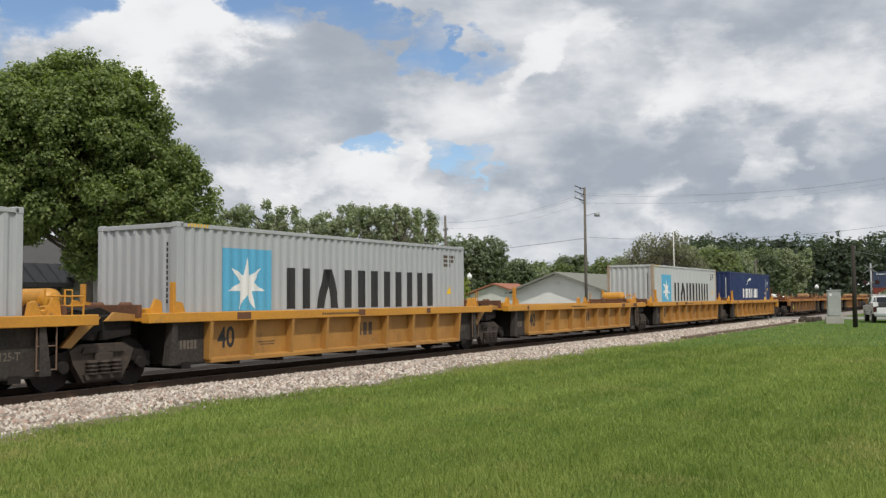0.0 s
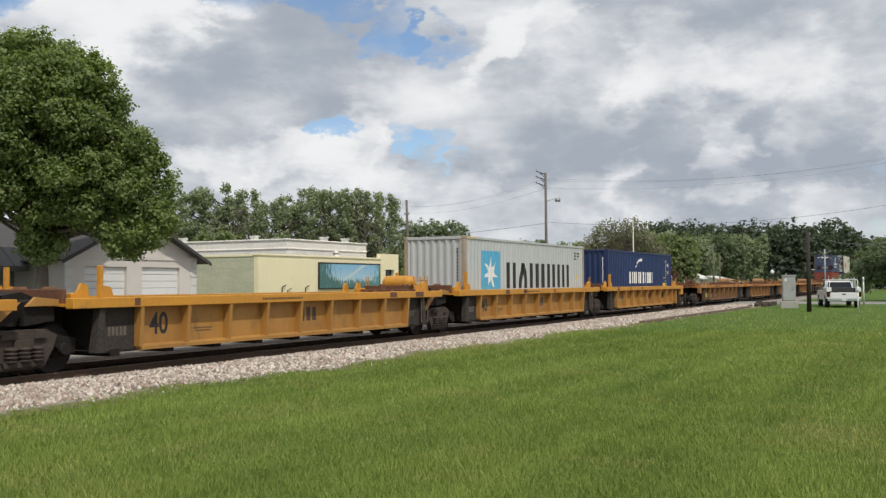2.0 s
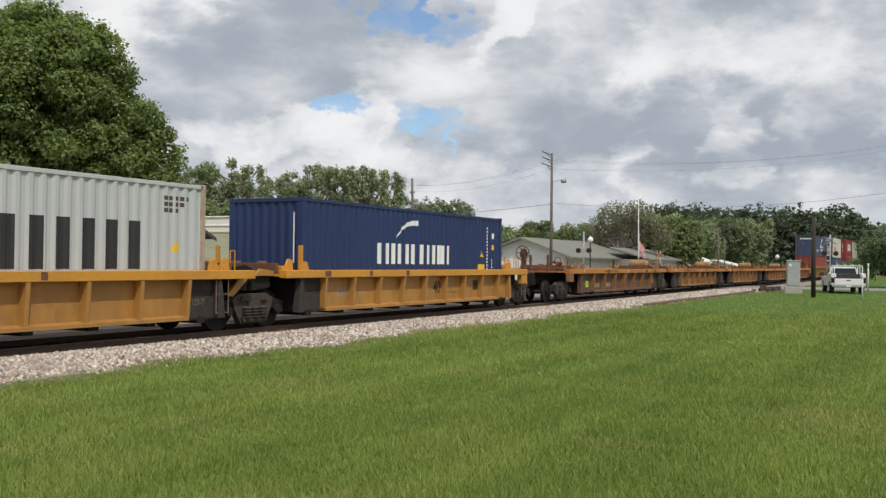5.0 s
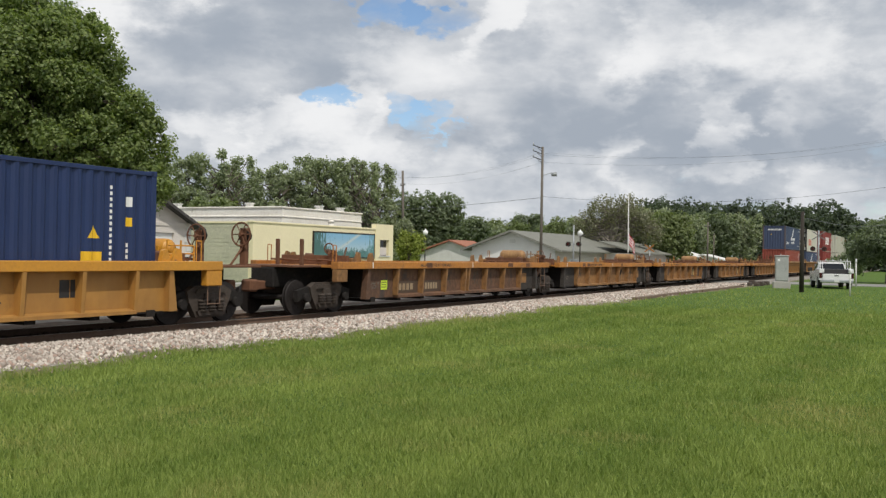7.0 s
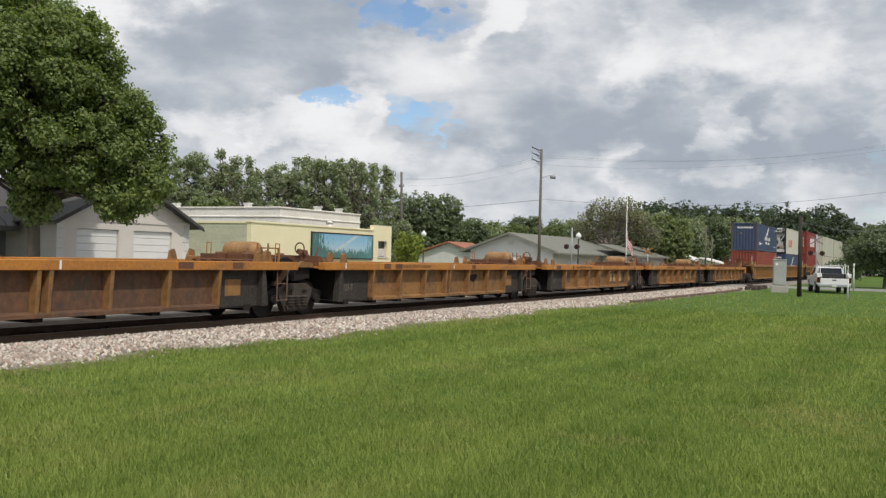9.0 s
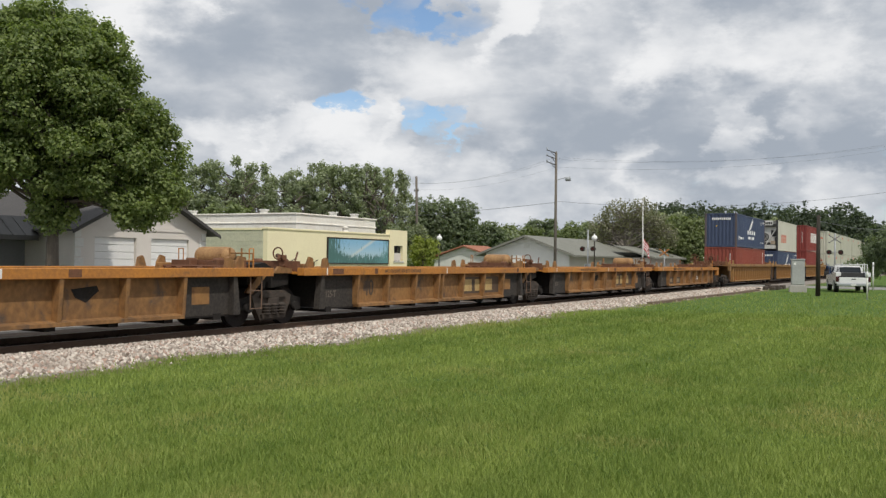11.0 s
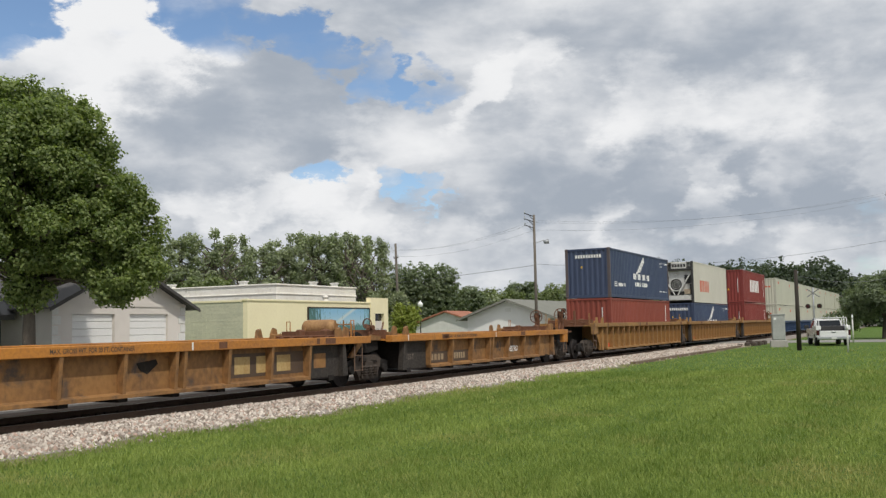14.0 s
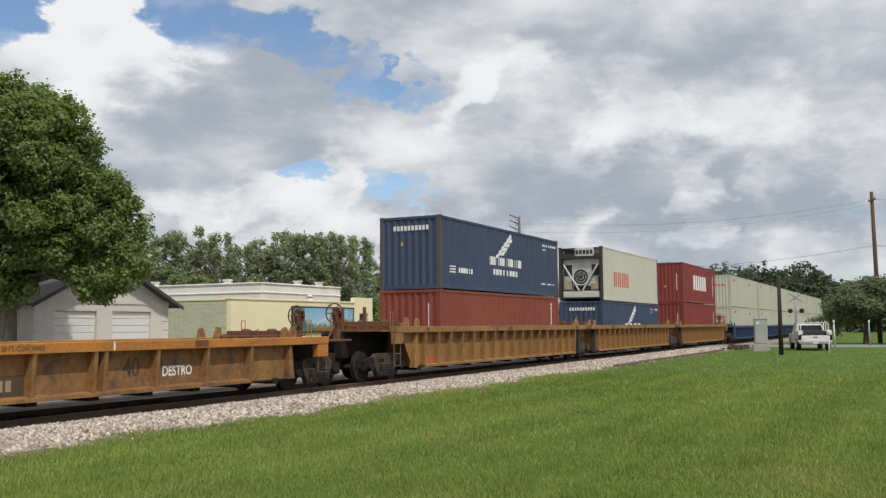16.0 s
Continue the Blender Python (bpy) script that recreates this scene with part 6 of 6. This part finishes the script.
fl = thing("flagpole", "white flagpole with a striped red and white flag at half mast", "flagpole")
c = polar(11.15, 95)
fl.matrix_world = pose(c.x, c.y, 0, 0, 0, 20)
part("pole", tube(B(), (0, 0, 0), (0, 0, 8.15), 0.07, 0.04, 10), "trim_white", fl)
cloth = part("flag", box(B(), 0.05, 0.1, -0.02, 0.02, 2.3, 4.7), "flag_white", fl)
for k in range(7):
    bm = B()
    for j in range(8):
        x0, x1 = 0.1 + j * 0.09, 0.1 + (j + 1) * 0.09
        y0, y1 = 0.1 * math.sin(j * 0.9 + k * 0.3), 0.1 * math.sin((j + 1) * 0.9 + k * 0.3)
        za, zb = 4.2 - k * 0.15 - j * 0.14, 4.2 - k * 0.15 - (j + 1) * 0.14
        bm.faces.new([bm.verts.new(q) for q in ((x0, y0, za - 0.15), (x1, y1, zb - 0.15), (x1, y1, zb), (x0, y0, za))])
    part("stripe", bm, "flag_red" if k % 2 == 0 else "flag_white", cloth)


# ---- signal cabinet and pickup ----
cb = thing("signal_cabinet", "pale grey metal signal cabinet on a concrete base in the lawn", "cabinet")
c = (Vector((20.4, 57.67, 0)) + Vector((21.18, 57.4, 0))) / 2
cb.matrix_world = pose(c.x, c.y, 0, 0, 0, -16)
part("base", box(B(), -0.5, 0.5, -0.35, 0.45, -0.1, 0.42, 0.03), "concrete", cb)
part("body", box(B(), -0.38, 0.38, -0.3, 0.3, 0.42, 1.95, 0.02), "cabinet_grey", cb)
part("lid", box(B(), -0.42, 0.42, -0.34, 0.34, 1.95, 2.02, 0.02), "cabinet_grey", cb)
d = part("door", box(B(), -0.34, 0.34, -0.325, -0.3, 0.48, 1.9, 0.008), "cabinet_grey", cb)
part("handle", box(B(), 0.2, 0.24, -0.36, -0.325, 1.1, 1.3, 0.005), "grey_metal", d)
part("sticker", box(B(), -0.26, -0.12, -0.33, -0.3255, 1.66, 1.8), "white_paint", d)


def pickup():
    r = thing("pickup_truck", "white pickup truck with a ladder rack parked on the lawn", "pickup truck")
    c = (Vector((22.5, 56.94, 0)) + Vector((24.4, 56.28, 0))) / 2 + Vector((0.4, 1.2, 0))
    r.matrix_world = pose(c.x + 0.42, c.y, 0, 0, 0, -15.5)
    # local: y forward, tail at y = 0
    bm = B()
    for sx in (-1, 1):
        a, b = sorted((sx * 0.98, sx * 0.82))
        prism(bm, [(0.0, 0.55), (2.2, 0.5), (2.2, 1.0), (0.0, 1.0)], a, b, "x")
    box(bm, -0.82, 0.82, 0.0, 2.2, 0.62, 0.7)
    box(bm, -0.82, 0.82, 2.1, 2.2, 0.7, 1.0)
    part("cargo_bed", bm, "car_white", r)
    bm = B()
    prism(bm, [(2.2, 0.45), (5.5, 0.45), (5.55, 0.95), (5.4, 1.05), (3.95, 1.04), (2.2, 1.02)], -0.98, 0.98, "x")
    part("lower_body", bm, "car_white", r)
    bm = B()
    v = [(-0.92, 2.2, 1.02), (0.92, 2.2, 1.02), (0.92, 4.3, 1.02), (-0.92, 4.3, 1.02), (-0.74, 2.35, 1.66), (0.74, 2.35, 1.66), (0.74, 3.5, 1.66), (-0.74, 3.5, 1.66)]
    vs = [bm.verts.new(q) for q in v]
    for f in ((4, 5, 6, 7), (0, 1, 5, 4), (1, 2, 6, 5), (2, 3, 7, 6), (3, 0, 4, 7), (3, 2, 1, 0)):
        bm.faces.new([vs[i] for i in f])
    bmesh.ops.bevel(bm, geom=list(bm.edges), offset=0.06, segments=2, affect="EDGES")
    cab = part("cab", bm, "car_white", r)
    bm = B()
    bm.faces.new([bm.verts.new(q) for q in ((-0.78, 2.19, 1.08), (0.78, 2.19, 1.08), (0.68, 2.3, 1.56), (-0.68, 2.3, 1.56))])
    part("rear_window", bm, "glass_dark", cab)
    for sx in (-1, 1):
        bm = B()
        bm.faces.new([bm.verts.new(q) for q in ((sx * 0.92, 2.5, 1.1), (sx * 0.92, 3.95, 1.1), (sx * 0.785, 3.4, 1.56), (sx * 0.785, 2.55, 1.56))])
        part("side_window", bm, "glass_dark", cab)
    tg = part("tailgate", box(B(), -0.8, 0.8, -0.05, 0.0, 0.56, 0.93, 0.02), "car_white", r)
    part("tailgate_handle", box(B(), -0.12, 0.12, -0.07, -0.05, 0.8, 0.86, 0.005), "dark_unit", tg)
    bp = part("bumper", box(B(), -0.95, 0.95, -0.2, 0.0, 0.4, 0.56, 0.03), "grey_metal", r)
    part("licence_plate", box(B(), -0.15, 0.15, -0.215, -0.2, 0.42, 0.54), "sign_back", bp)
    for sx in (-1, 1):
        a, b = sorted((sx * 0.985, sx * 0.82))
        part("tail_light", box(B(), a, b, -0.03, 0.06, 0.66, 0.98, 0.01), "lamp_red", r)
    # Dark block fills the bed in place of the shade inside it.
    part("bed_liner", box(B(), -0.7, 0.7, 0.35, 2.08, 0.71, 1.22, 0.02), "dark_unit", r, "dark block standing in for the shaded bed interior")
    # utility boxes along the bed and rack
    for sx in (-1, 1):
        a, b = sorted((sx * 0.99, sx * 0.7))
        part("tool_box", box(B(), a, b, 0.05, 2.1, 1.0, 1.24, 0.02), "car_white", r)
        bm = B()
        for y in (0.15, 1.2, 2.1):
            tube(bm, (sx * 0.8, y, 1.0), (sx * 0.8, y, 1.72), 0.022, seg=8)
        tube(bm, (sx * 0.8, 0.1, 1.72), (sx * 0.8, 3.4, 1.72), 0.022, seg=8)
        part("rack_rail", bm, "car_white", r)
        part("mirror", box(B(), min(sx * 1.0, sx * 1.28), max(sx * 1.0, sx * 1.28), 3.75, 3.85, 1.05, 1.28, 0.02), "dark_unit", r)
    bm = B()
    for y in (0.15, 1.2, 2.1, 3.2):
        tube(bm, (-0.8, y, 1.72), (0.8, y, 1.72), 0.022, seg=8)
    for x in (-0.6, -0.2, 0.25, 0.62):
        tube(bm, (x, 0.15, 1.72), (x, 0.15, 1.84), 0.03, seg=6)
    part("rack_bar", bm, "car_white", r)
    for y in (1.05, 4.6):
        for sx in (-1, 1):
            bm = B()
            tube(bm, (sx * 0.74, y, 0.38), (sx * 0.99, y, 0.38), 0.38, seg=20)
            w = part("wheel", bm, "tyre", r)
            bm = B()
            tube(bm, (sx * 0.99, y, 0.38), (sx * 1.0, y, 0.38), 0.22, seg=14)
            part("rim", bm, "grey_metal", w)


pickup()

# ---- trees ----
M["bark"] = material("grey_bark", (0.12, 0.10, 0.08), (0.06, 0.05, 0.04), 0.95, stretch=(3, 3, 0.6), wear=3, bump=0.5)
M["pale_bark"] = material("pale_bare_branch", (0.26, 0.23, 0.2), (0.16, 0.14, 0.12), 0.95, stretch=(3, 3, 0.6), wear=3)
M["leaf_a"] = leaf_material("broad_leaf", (0.115, 0.165, 0.058), (0.28, 0.335, 0.125), 0.48)
# Next three: leaf greens made paler and bluer to stand in for distance haze.
M["leaf_b"] = leaf_material("hazed_oak_leaf", (0.205, 0.24, 0.16), (0.37, 0.41, 0.275))
M["leaf_c"] = leaf_material("hazed_dark_leaf", (0.125, 0.16, 0.10), (0.225, 0.27, 0.16))
M["leaf_f"] = leaf_material("hazed_distant_leaf", (0.055, 0.078, 0.055), (0.11, 0.14, 0.088))
M["leaf_d"] = leaf_material("light_leaf", (0.135, 0.175, 0.075), (0.245, 0.285, 0.13))
M["leaf_g"] = leaf_material("yellow_green_leaf", (0.20, 0.25, 0.05), (0.34, 0.38, 0.09))
M["leaf_e"] = leaf_material("mossy_leaf", (0.16, 0.165, 0.115), (0.29, 0.285, 0.21))


def leaves(rng, lobes, n, size, clump, hang=0.0, inner=0.25, per=9):
    """Quads scattered in clumps over the lobes (x, y, z, rx, ry, rz)."""
    L = np.array(lobes, float)
    vol = (L[:, 3] * L[:, 4] * L[:, 5]) ** 0.67
    k = max(8, n // per)
    pick = rng.choice(len(L), k, p=vol / vol.sum())
    d = rng.normal(size=(k, 3))
    d /= np.linalg.norm(d, axis=1)[:, None]
    rad = np.where(rng.random(k) < inner, rng.uniform(0.3, 0.8, k), rng.uniform(0.74, 1.08, k))
    c = L[pick, :3] + d * L[pick, 3:] * rad[:, None]
    cr = clump * rng.uniform(0.55, 1.3, k)
    off = rng.normal(size=(k, per, 3))
    off /= np.linalg.norm(off, axis=2)[:, :, None]
    off *= (rng.random((k, per, 1)) ** 0.45) * cr[:, None, None]
    off[:, :, 2] *= 0.75
    off[:, :, 2] -= hang * rng.random((k, per)) ** 2
    p = (c[:, None] + off).reshape(-1, 3)
    nrm = (off / cr[:, None, None] + 0.5 * d[:, None]).reshape(-1, 3) + rng.normal(0, 0.58, (k * per, 3))
    nrm[:, 2] += 0.5
    nrm /= np.linalg.norm(nrm, axis=1)[:, None]
    t = np.cross(nrm, rng.normal(size=nrm.shape))
    t /= np.linalg.norm(t, axis=1)[:, None] + 1e-9
    b = np.cross(nrm, t)
    s = size * rng.uniform(0.6, 1.3, len(p))[:, None]
    v = np.stack([p - t * s * 0.5, p + b * s * 0.38 + nrm * s * 0.08, p + t * s * 0.5, p - b * s * 0.38 + nrm * s * 0.08], 1)
    return v.reshape(-1, 3), np.arange(4 * len(p)).reshape(-1, 4)


def tree(name, p, lobes, n, size, clump, mat, label, seed, trunk_r=0.25, bark="bark", hang=0.0, inner=0.25, trunk_top=None, limbs=2, group="", per=9):
    rng = np.random.default_rng(seed)
    rr = random.Random(seed)
    ob = thing(name, label, "tree", group)
    a = math.atan2(p[0], p[1])
    ob.matrix_world = pose(p[0], p[1], 0, 0, 0, -math.degrees(a))
    zlow = min(l[2] - l[5] for l in lobes)
    top = trunk_top or max(l[2] for l in lobes)
    bm = B()
    pts = [Vector((0, 0, -0.2))]
    for k in range(1, 7):
        pts.append(Vector((rr.uniform(-0.12, 0.12) * k * 0.5, rr.uniform(-0.12, 0.12) * k * 0.5, top * k / 6)))
    for k in range(6):
        tube(bm, pts[k], pts[k + 1], trunk_r * (1 - k / 6.6) * (1.25 if k == 0 else 1), trunk_r * (1 - (k + 1) / 6.6), 9, caps=False)
    for l in lobes:
        for j in range(limbs):
            start = pts[2].lerp(pts[5], rr.random())
            mid = start.lerp(Vector(l[:3]), 0.5) + Vector((rr.uniform(-.3, .3), rr.uniform(-.3, .3), 0.25))
            end = Vector(l[:3]) + Vector((rr.uniform(-.5, .5) * l[3], rr.uniform(-.5, .5) * l[4], rr.uniform(-.4, .3) * l[5]))
            tube(bm, start, mid, trunk_r * 0.36, trunk_r * 0.22, 6, caps=False)
            tube(bm, mid, end, trunk_r * 0.22, trunk_r * 0.06, 5, caps=False)
            for _ in range(2):
                e2 = end + Vector((rr.uniform(-.4, .4) * l[3], rr.uniform(-.4, .4) * l[4], rr.uniform(0, .4) * l[5]))
                tube(bm, mid.lerp(end, 0.6), e2, trunk_r * 0.1, trunk_r * 0.03, 4, caps=False)
    part("trunk", bm, bark, ob)
    v, f = leaves(rng, lobes, n, size, clump, hang, inner, per)
    cr = part("crown", soup("crown", v, f, mat), mat, ob)
    return ob


def lumpy(rr, hulls, k, r0, r1):
    """Small lobes all over the skins of the hulls, and the hulls' own cores."""
    out = [(h[0], h[1], h[2], h[3] * 0.5, h[4] * 0.5, h[5] * 0.5) for h in hulls]
    area = [(h[3] * h[4] * h[5]) ** 0.667 for h in hulls]
    for h in rr.choices(hulls, area, k=k):
        d = Vector((rr.gauss(0, 1), rr.gauss(0, 1), rr.gauss(0.15, 1))).normalized()
        r = rr.uniform(r0, r1) * min(1.0, 0.55 + 0.25 * h[3])
        out.append((h[0] + d.x * (h[3] - r * 0.75), h[1] + d.y * (h[4] - r * 0.75), h[2] + d.z * (h[5] - r * 0.65), r, r, r * 0.85))
    return out


BIG = [(-0.7, 0, 7.5, 3.0, 2.9, 2.95), (0.95, 0, 8.4, 1.85, 1.9, 1.7), (-0.4, 0, 9.5, 1.6, 1.6, 1.15), (-2.0, 0, 8.6, 1.5, 1.6, 1.35), (2.35, 0, 6.7, 1.4, 1.5, 1.2), (3.5, 0, 5.0, 1.2, 1.3, 1.6), (3.4, 0, 4.0, 1.1, 1.2, 0.9),
       (0.4, 0, 5.2, 3.0, 2.9, 1.45), (-2.8, 0, 6.4, 1.6, 2.2, 2.4), (2.7, -0.5, 3.5, 1.2, 1.2, 0.8), (-2.4, 0, 4.5, 1.3, 1.4, 0.8), (0.1, -0.3, 3.2, 0.85, 0.8, 0.9), (1.4, -0.6, 3.9, 1.0, 1.0, 0.6)]
tree("sycamore_tree", polar(-23.4, 36), lumpy(random.Random(3), BIG, 300, 0.42, 0.75), 250000, 0.13, 0.3, "leaf_a", "large dense dark green broadleaf tree before the garage", 3, 0.27, limbs=1, inner=0.06, trunk_top=8.5, per=18)


def crown_lobes(rr, w, h0, h1, k):
    out = []
    for i in range(k):
        f = (i + 0.5) / k
        z = h0 + (h1 - h0) * (0.35 + 0.65 * rr.random())
        x = (f - 0.5) * 2 * w * 0.8 + rr.uniform(-0.2, 0.2) * w
        rz = min(z - h0 * 0.4, (h1 - h0) * rr.uniform(0.22, 0.34))
        out.append((x, rr.uniform(-0.5, 0.5) * w, min(z, h1 - rz), w * rr.uniform(0.3, 0.48), w * rr.uniform(0.3, 0.48), rz))
    return out


def plume_lobes(rr, w, h0, h1, k):
    """Upright plumes of small lobes with air between them, for an open crown."""
    out = []
    for i in range(5):
        x0, y0 = (i - 2) * w * 0.42 + rr.uniform(-0.3, 0.3), rr.uniform(-0.6, 0.6) * w
        top = h1 - abs(i - 2) * rr.uniform(0.1, 0.75)
        for j in range(k // 5):
            f = (j + rr.random()) / (k // 5)
            r = rr.uniform(0.42, 0.72) * (1.2 - 0.35 * f)
            spread = 0.85 * (1.15 - f)
            out.append((x0 + rr.uniform(-1, 1) * spread, y0 + rr.uniform(-1, 1) * spread, min(h0 + (top - h0) * f, top - r), r, r, r * 0.95))
    return out


rr = random.Random(9)
ROW = [(-17.2, 96, 10.0, 3.2), (-15.3, 100, 10.6, 3.0), (-13.4, 98, 11.2, 3.3), (-11.6, 103, 10.4, 2.6), (-10.0, 99, 9.9, 2.8), (-8.4, 101, 11.3, 2.5), (-7.1, 98, 10.8, 2.2), (-5.6, 97, 11.2, 2.4), (-4.3, 99, 11.0, 2.6), (-3.1, 104, 5.2, 1.8)]
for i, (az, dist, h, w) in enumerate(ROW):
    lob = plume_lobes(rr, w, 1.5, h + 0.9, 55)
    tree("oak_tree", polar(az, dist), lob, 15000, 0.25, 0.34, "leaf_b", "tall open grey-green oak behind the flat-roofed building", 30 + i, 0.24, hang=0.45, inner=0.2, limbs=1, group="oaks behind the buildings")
    low = crown_lobes(rr, w * 1.2, 0.8, 5.0, 5)
    tree("understorey_tree", polar(az + 0.8, dist + 7), low, 8000, 0.34, 0.5, "leaf_c", "low dark green tree under taller oaks", 60 + i, 0.15, group="low trees behind the buildings")
tree("green_tree", polar(-13.5, 88), crown_lobes(rr, 2.4, 1.5, 6.4, 7), 6000, 0.33, 0.5, "leaf_d", "rounded light green tree behind the building", 80, 0.18)
tree("oak_tree", polar(-0.6, 108), crown_lobes(rr, 3.6, 1.0, 8.9, 18), 20000, 0.28, 0.42, "leaf_c", "broad dark green oak beside the street", 81, 0.3)
tree("oak_tree", polar(1.5, 112), crown_lobes(rr, 2.6, 1.0, 6.2, 12), 10000, 0.28, 0.42, "leaf_c", "broad dark green oak beside the street", 82, 0.25)
tree("yellow_green_shrub", polar(-2.1, 66), crown_lobes(rr, 0.9, 0.2, 3.3, 7), 5200, 0.16, 0.28, "leaf_g", "bright yellow-green shrub beside the yellow building", 83, 0.08)
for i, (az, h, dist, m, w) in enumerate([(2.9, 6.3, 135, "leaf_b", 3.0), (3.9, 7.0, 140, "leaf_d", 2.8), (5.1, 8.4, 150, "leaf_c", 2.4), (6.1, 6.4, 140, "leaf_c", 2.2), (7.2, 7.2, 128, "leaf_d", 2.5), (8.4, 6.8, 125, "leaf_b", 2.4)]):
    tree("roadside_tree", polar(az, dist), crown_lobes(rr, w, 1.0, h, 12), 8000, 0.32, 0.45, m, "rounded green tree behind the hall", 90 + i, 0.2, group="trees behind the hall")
moss = [(-4.6, 0, 3.6, 0.9, 1.0, 0.9), (4.2, 0, 5.0, 1.3, 1.4, 1.4), (-2.9, 0, 5.7, 1.5, 1.8, 1.3), (-0.8, 0, 7.3, 1.9, 2.0, 1.4), (1.4, 0, 7.6, 2.0, 2.0, 1.3), (3.0, 0, 6.0, 1.5, 1.6, 1.6), (-3.4, 0, 4.2, 1.0, 1.2, 1.0), (0.5, 0.8, 5.2, 2.2, 1.8, 1.4)]
tree("mossy_oak", polar(10.2, 106), moss, 9000, 0.24, 0.5, "leaf_e", "spreading grey oak draped with moss and bare limbs", 101, 0.5, "pale_bark", hang=1.6, inner=0.3, limbs=10)
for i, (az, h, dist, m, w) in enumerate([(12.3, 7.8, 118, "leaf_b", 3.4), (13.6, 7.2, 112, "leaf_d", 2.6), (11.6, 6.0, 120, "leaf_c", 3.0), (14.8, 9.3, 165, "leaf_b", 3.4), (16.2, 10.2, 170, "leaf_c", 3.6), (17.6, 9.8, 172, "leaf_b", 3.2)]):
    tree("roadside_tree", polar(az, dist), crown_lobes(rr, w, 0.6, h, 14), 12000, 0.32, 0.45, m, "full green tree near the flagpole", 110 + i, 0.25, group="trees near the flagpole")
tree("roadside_tree", polar(25.4, 84), lumpy(random.Random(12), [(0.0, 0, 3.3, 3.0, 2.6, 1.7), (-1.8, 0, 2.6, 1.7, 1.6, 1.1), (1.8, 0, 2.7, 1.8, 1.6, 1.2), (0.3, 0, 4.4, 1.7, 1.6, 1.0)], 60, 0.5, 0.9), 42000, 0.19, 0.4, "leaf_c", "wide low green tree beside the crossing road", 120, 0.22)
tree("roadside_tree", polar(28.8, 80), lumpy(random.Random(13), [(0.0, 0, 2.9, 2.5, 2.2, 1.6), (-1.2, 0, 2.2, 1.7, 1.6, 1.1)], 40, 0.5, 0.8), 22000, 0.2, 0.4, "leaf_c", "wide low green tree beside the crossing road", 121, 0.2)
tree("roadside_shrub", polar(23.2, 100), lumpy(random.Random(14), [(0.0, 0, 1.2, 1.8, 1.4, 1.1)], 20, 0.4, 0.6), 7000, 0.22, 0.4, "leaf_c", "low dark shrub beside the crossing road", 122, 0.08, trunk_top=1.2)


def far_woods():
    rng = np.random.default_rng(5)
    r2 = random.Random(5)
    tops, lobes = [], []
    az = -33.0
    while az < 33:
        dist = r2.uniform(190, 230)
        top = 9.0 if az < 12 else 14.2
        if az < -18 or az > 23.5:
            top = 7.5 if az < 0 else 11.0
        h = top * r2.uniform(0.84, 1.06) * dist / 205
        c = polar(az, dist)
        w = r2.uniform(3.6, 5.4)
        tops.append((c.x, c.y, h * 0.7, w * 0.85, w * 0.7, h * 0.29))
        for q in range(4):
            tops.append((c.x + r2.uniform(-0.7, 0.7) * w, c.y - r2.uniform(0, 2), h * r2.uniform(0.6, 0.8), w * 0.42, w * 0.4, h * 0.14))
        for q in range(3):
            lobes.append((c.x + r2.uniform(-2.5, 2.5), c.y - r2.uniform(0, 3), h * r2.uniform(0.4, 0.56), w * 0.9, w, h * 0.24))
        lobes.append((c.x + r2.uniform(-2, 2), c.y - 2, h * 0.3, w * 1.1, w, h * 0.28))
        lobes.append((c.x + r2.uniform(-2, 2), c.y - 3, h * 0.12, w * 1.2, w, h * 0.16))
        az += r2.uniform(0.42, 0.75)
    v, f = leaves(rng, tops, 200000, 0.55, 0.5, 0.0, 0.25, 6)
    v2, f2 = leaves(rng, lobes, 120000, 0.7, 0.7, 0.0, 0.1, 6)
    v, f = np.concatenate([v, v2]), np.concatenate([f, f2 + len(v)])
    ob = new("far_woods", soup("far_woods", v, f, "leaf_f"))
    tagged(ob, "dense dark green woods along the horizon", "woods", kind="stuff")


far_woods()


# ---- motion ----
TRAVEL = [(0, 0.0), (0.5, 4.08), (1, 8.23), (1.5, 12.37), (2, 16.53), (2.5, 20.74), (3, 24.95), (3.5, 29.14), (4, 33.36), (5, 41.8), (6.5, 54.45), (7, 58.7), (7.5, 62.95), (8, 67.28), (8.5, 71.65),
          (10, 84.9), (11, 93.75), (12, 102.9), (13, 111.75), (14, 120.65), (14.5, 125.15), (15, 129.6), (15.5, 134.0), (16, 138.45)]


def travel(t):
    return float(np.interp(t, [r[0] for r in TRAVEL], [r[1] for r in TRAVEL]))


def motions():
    for ob, u, z in MOVING:
        rows = []
        for t, x in TRAVEL:
            p = at(u - x, TRACK_D, z)
            rows.append((t, pose(p.x, p.y, p.z, 0, 0, TRACK_TURN)))
        walk(ob, rows)
    first = {}
    times = [k / 15 for k in range(241)]
    for w, x in WHEELS:
        if x not in first:
            walk(w, [(t, pose(x, 0, WHEEL_R, 0, -math.degrees(travel(t) / WHEEL_R) % 360, 0)) for t in times])
            first[x] = w
        else:
            src = first[x].animation_data
            w.rotation_mode = "QUATERNION"
            w.animation_data_create()
            w.animation_data.action = src.action
            w.animation_data.action_slot = src.action_slot


motions()
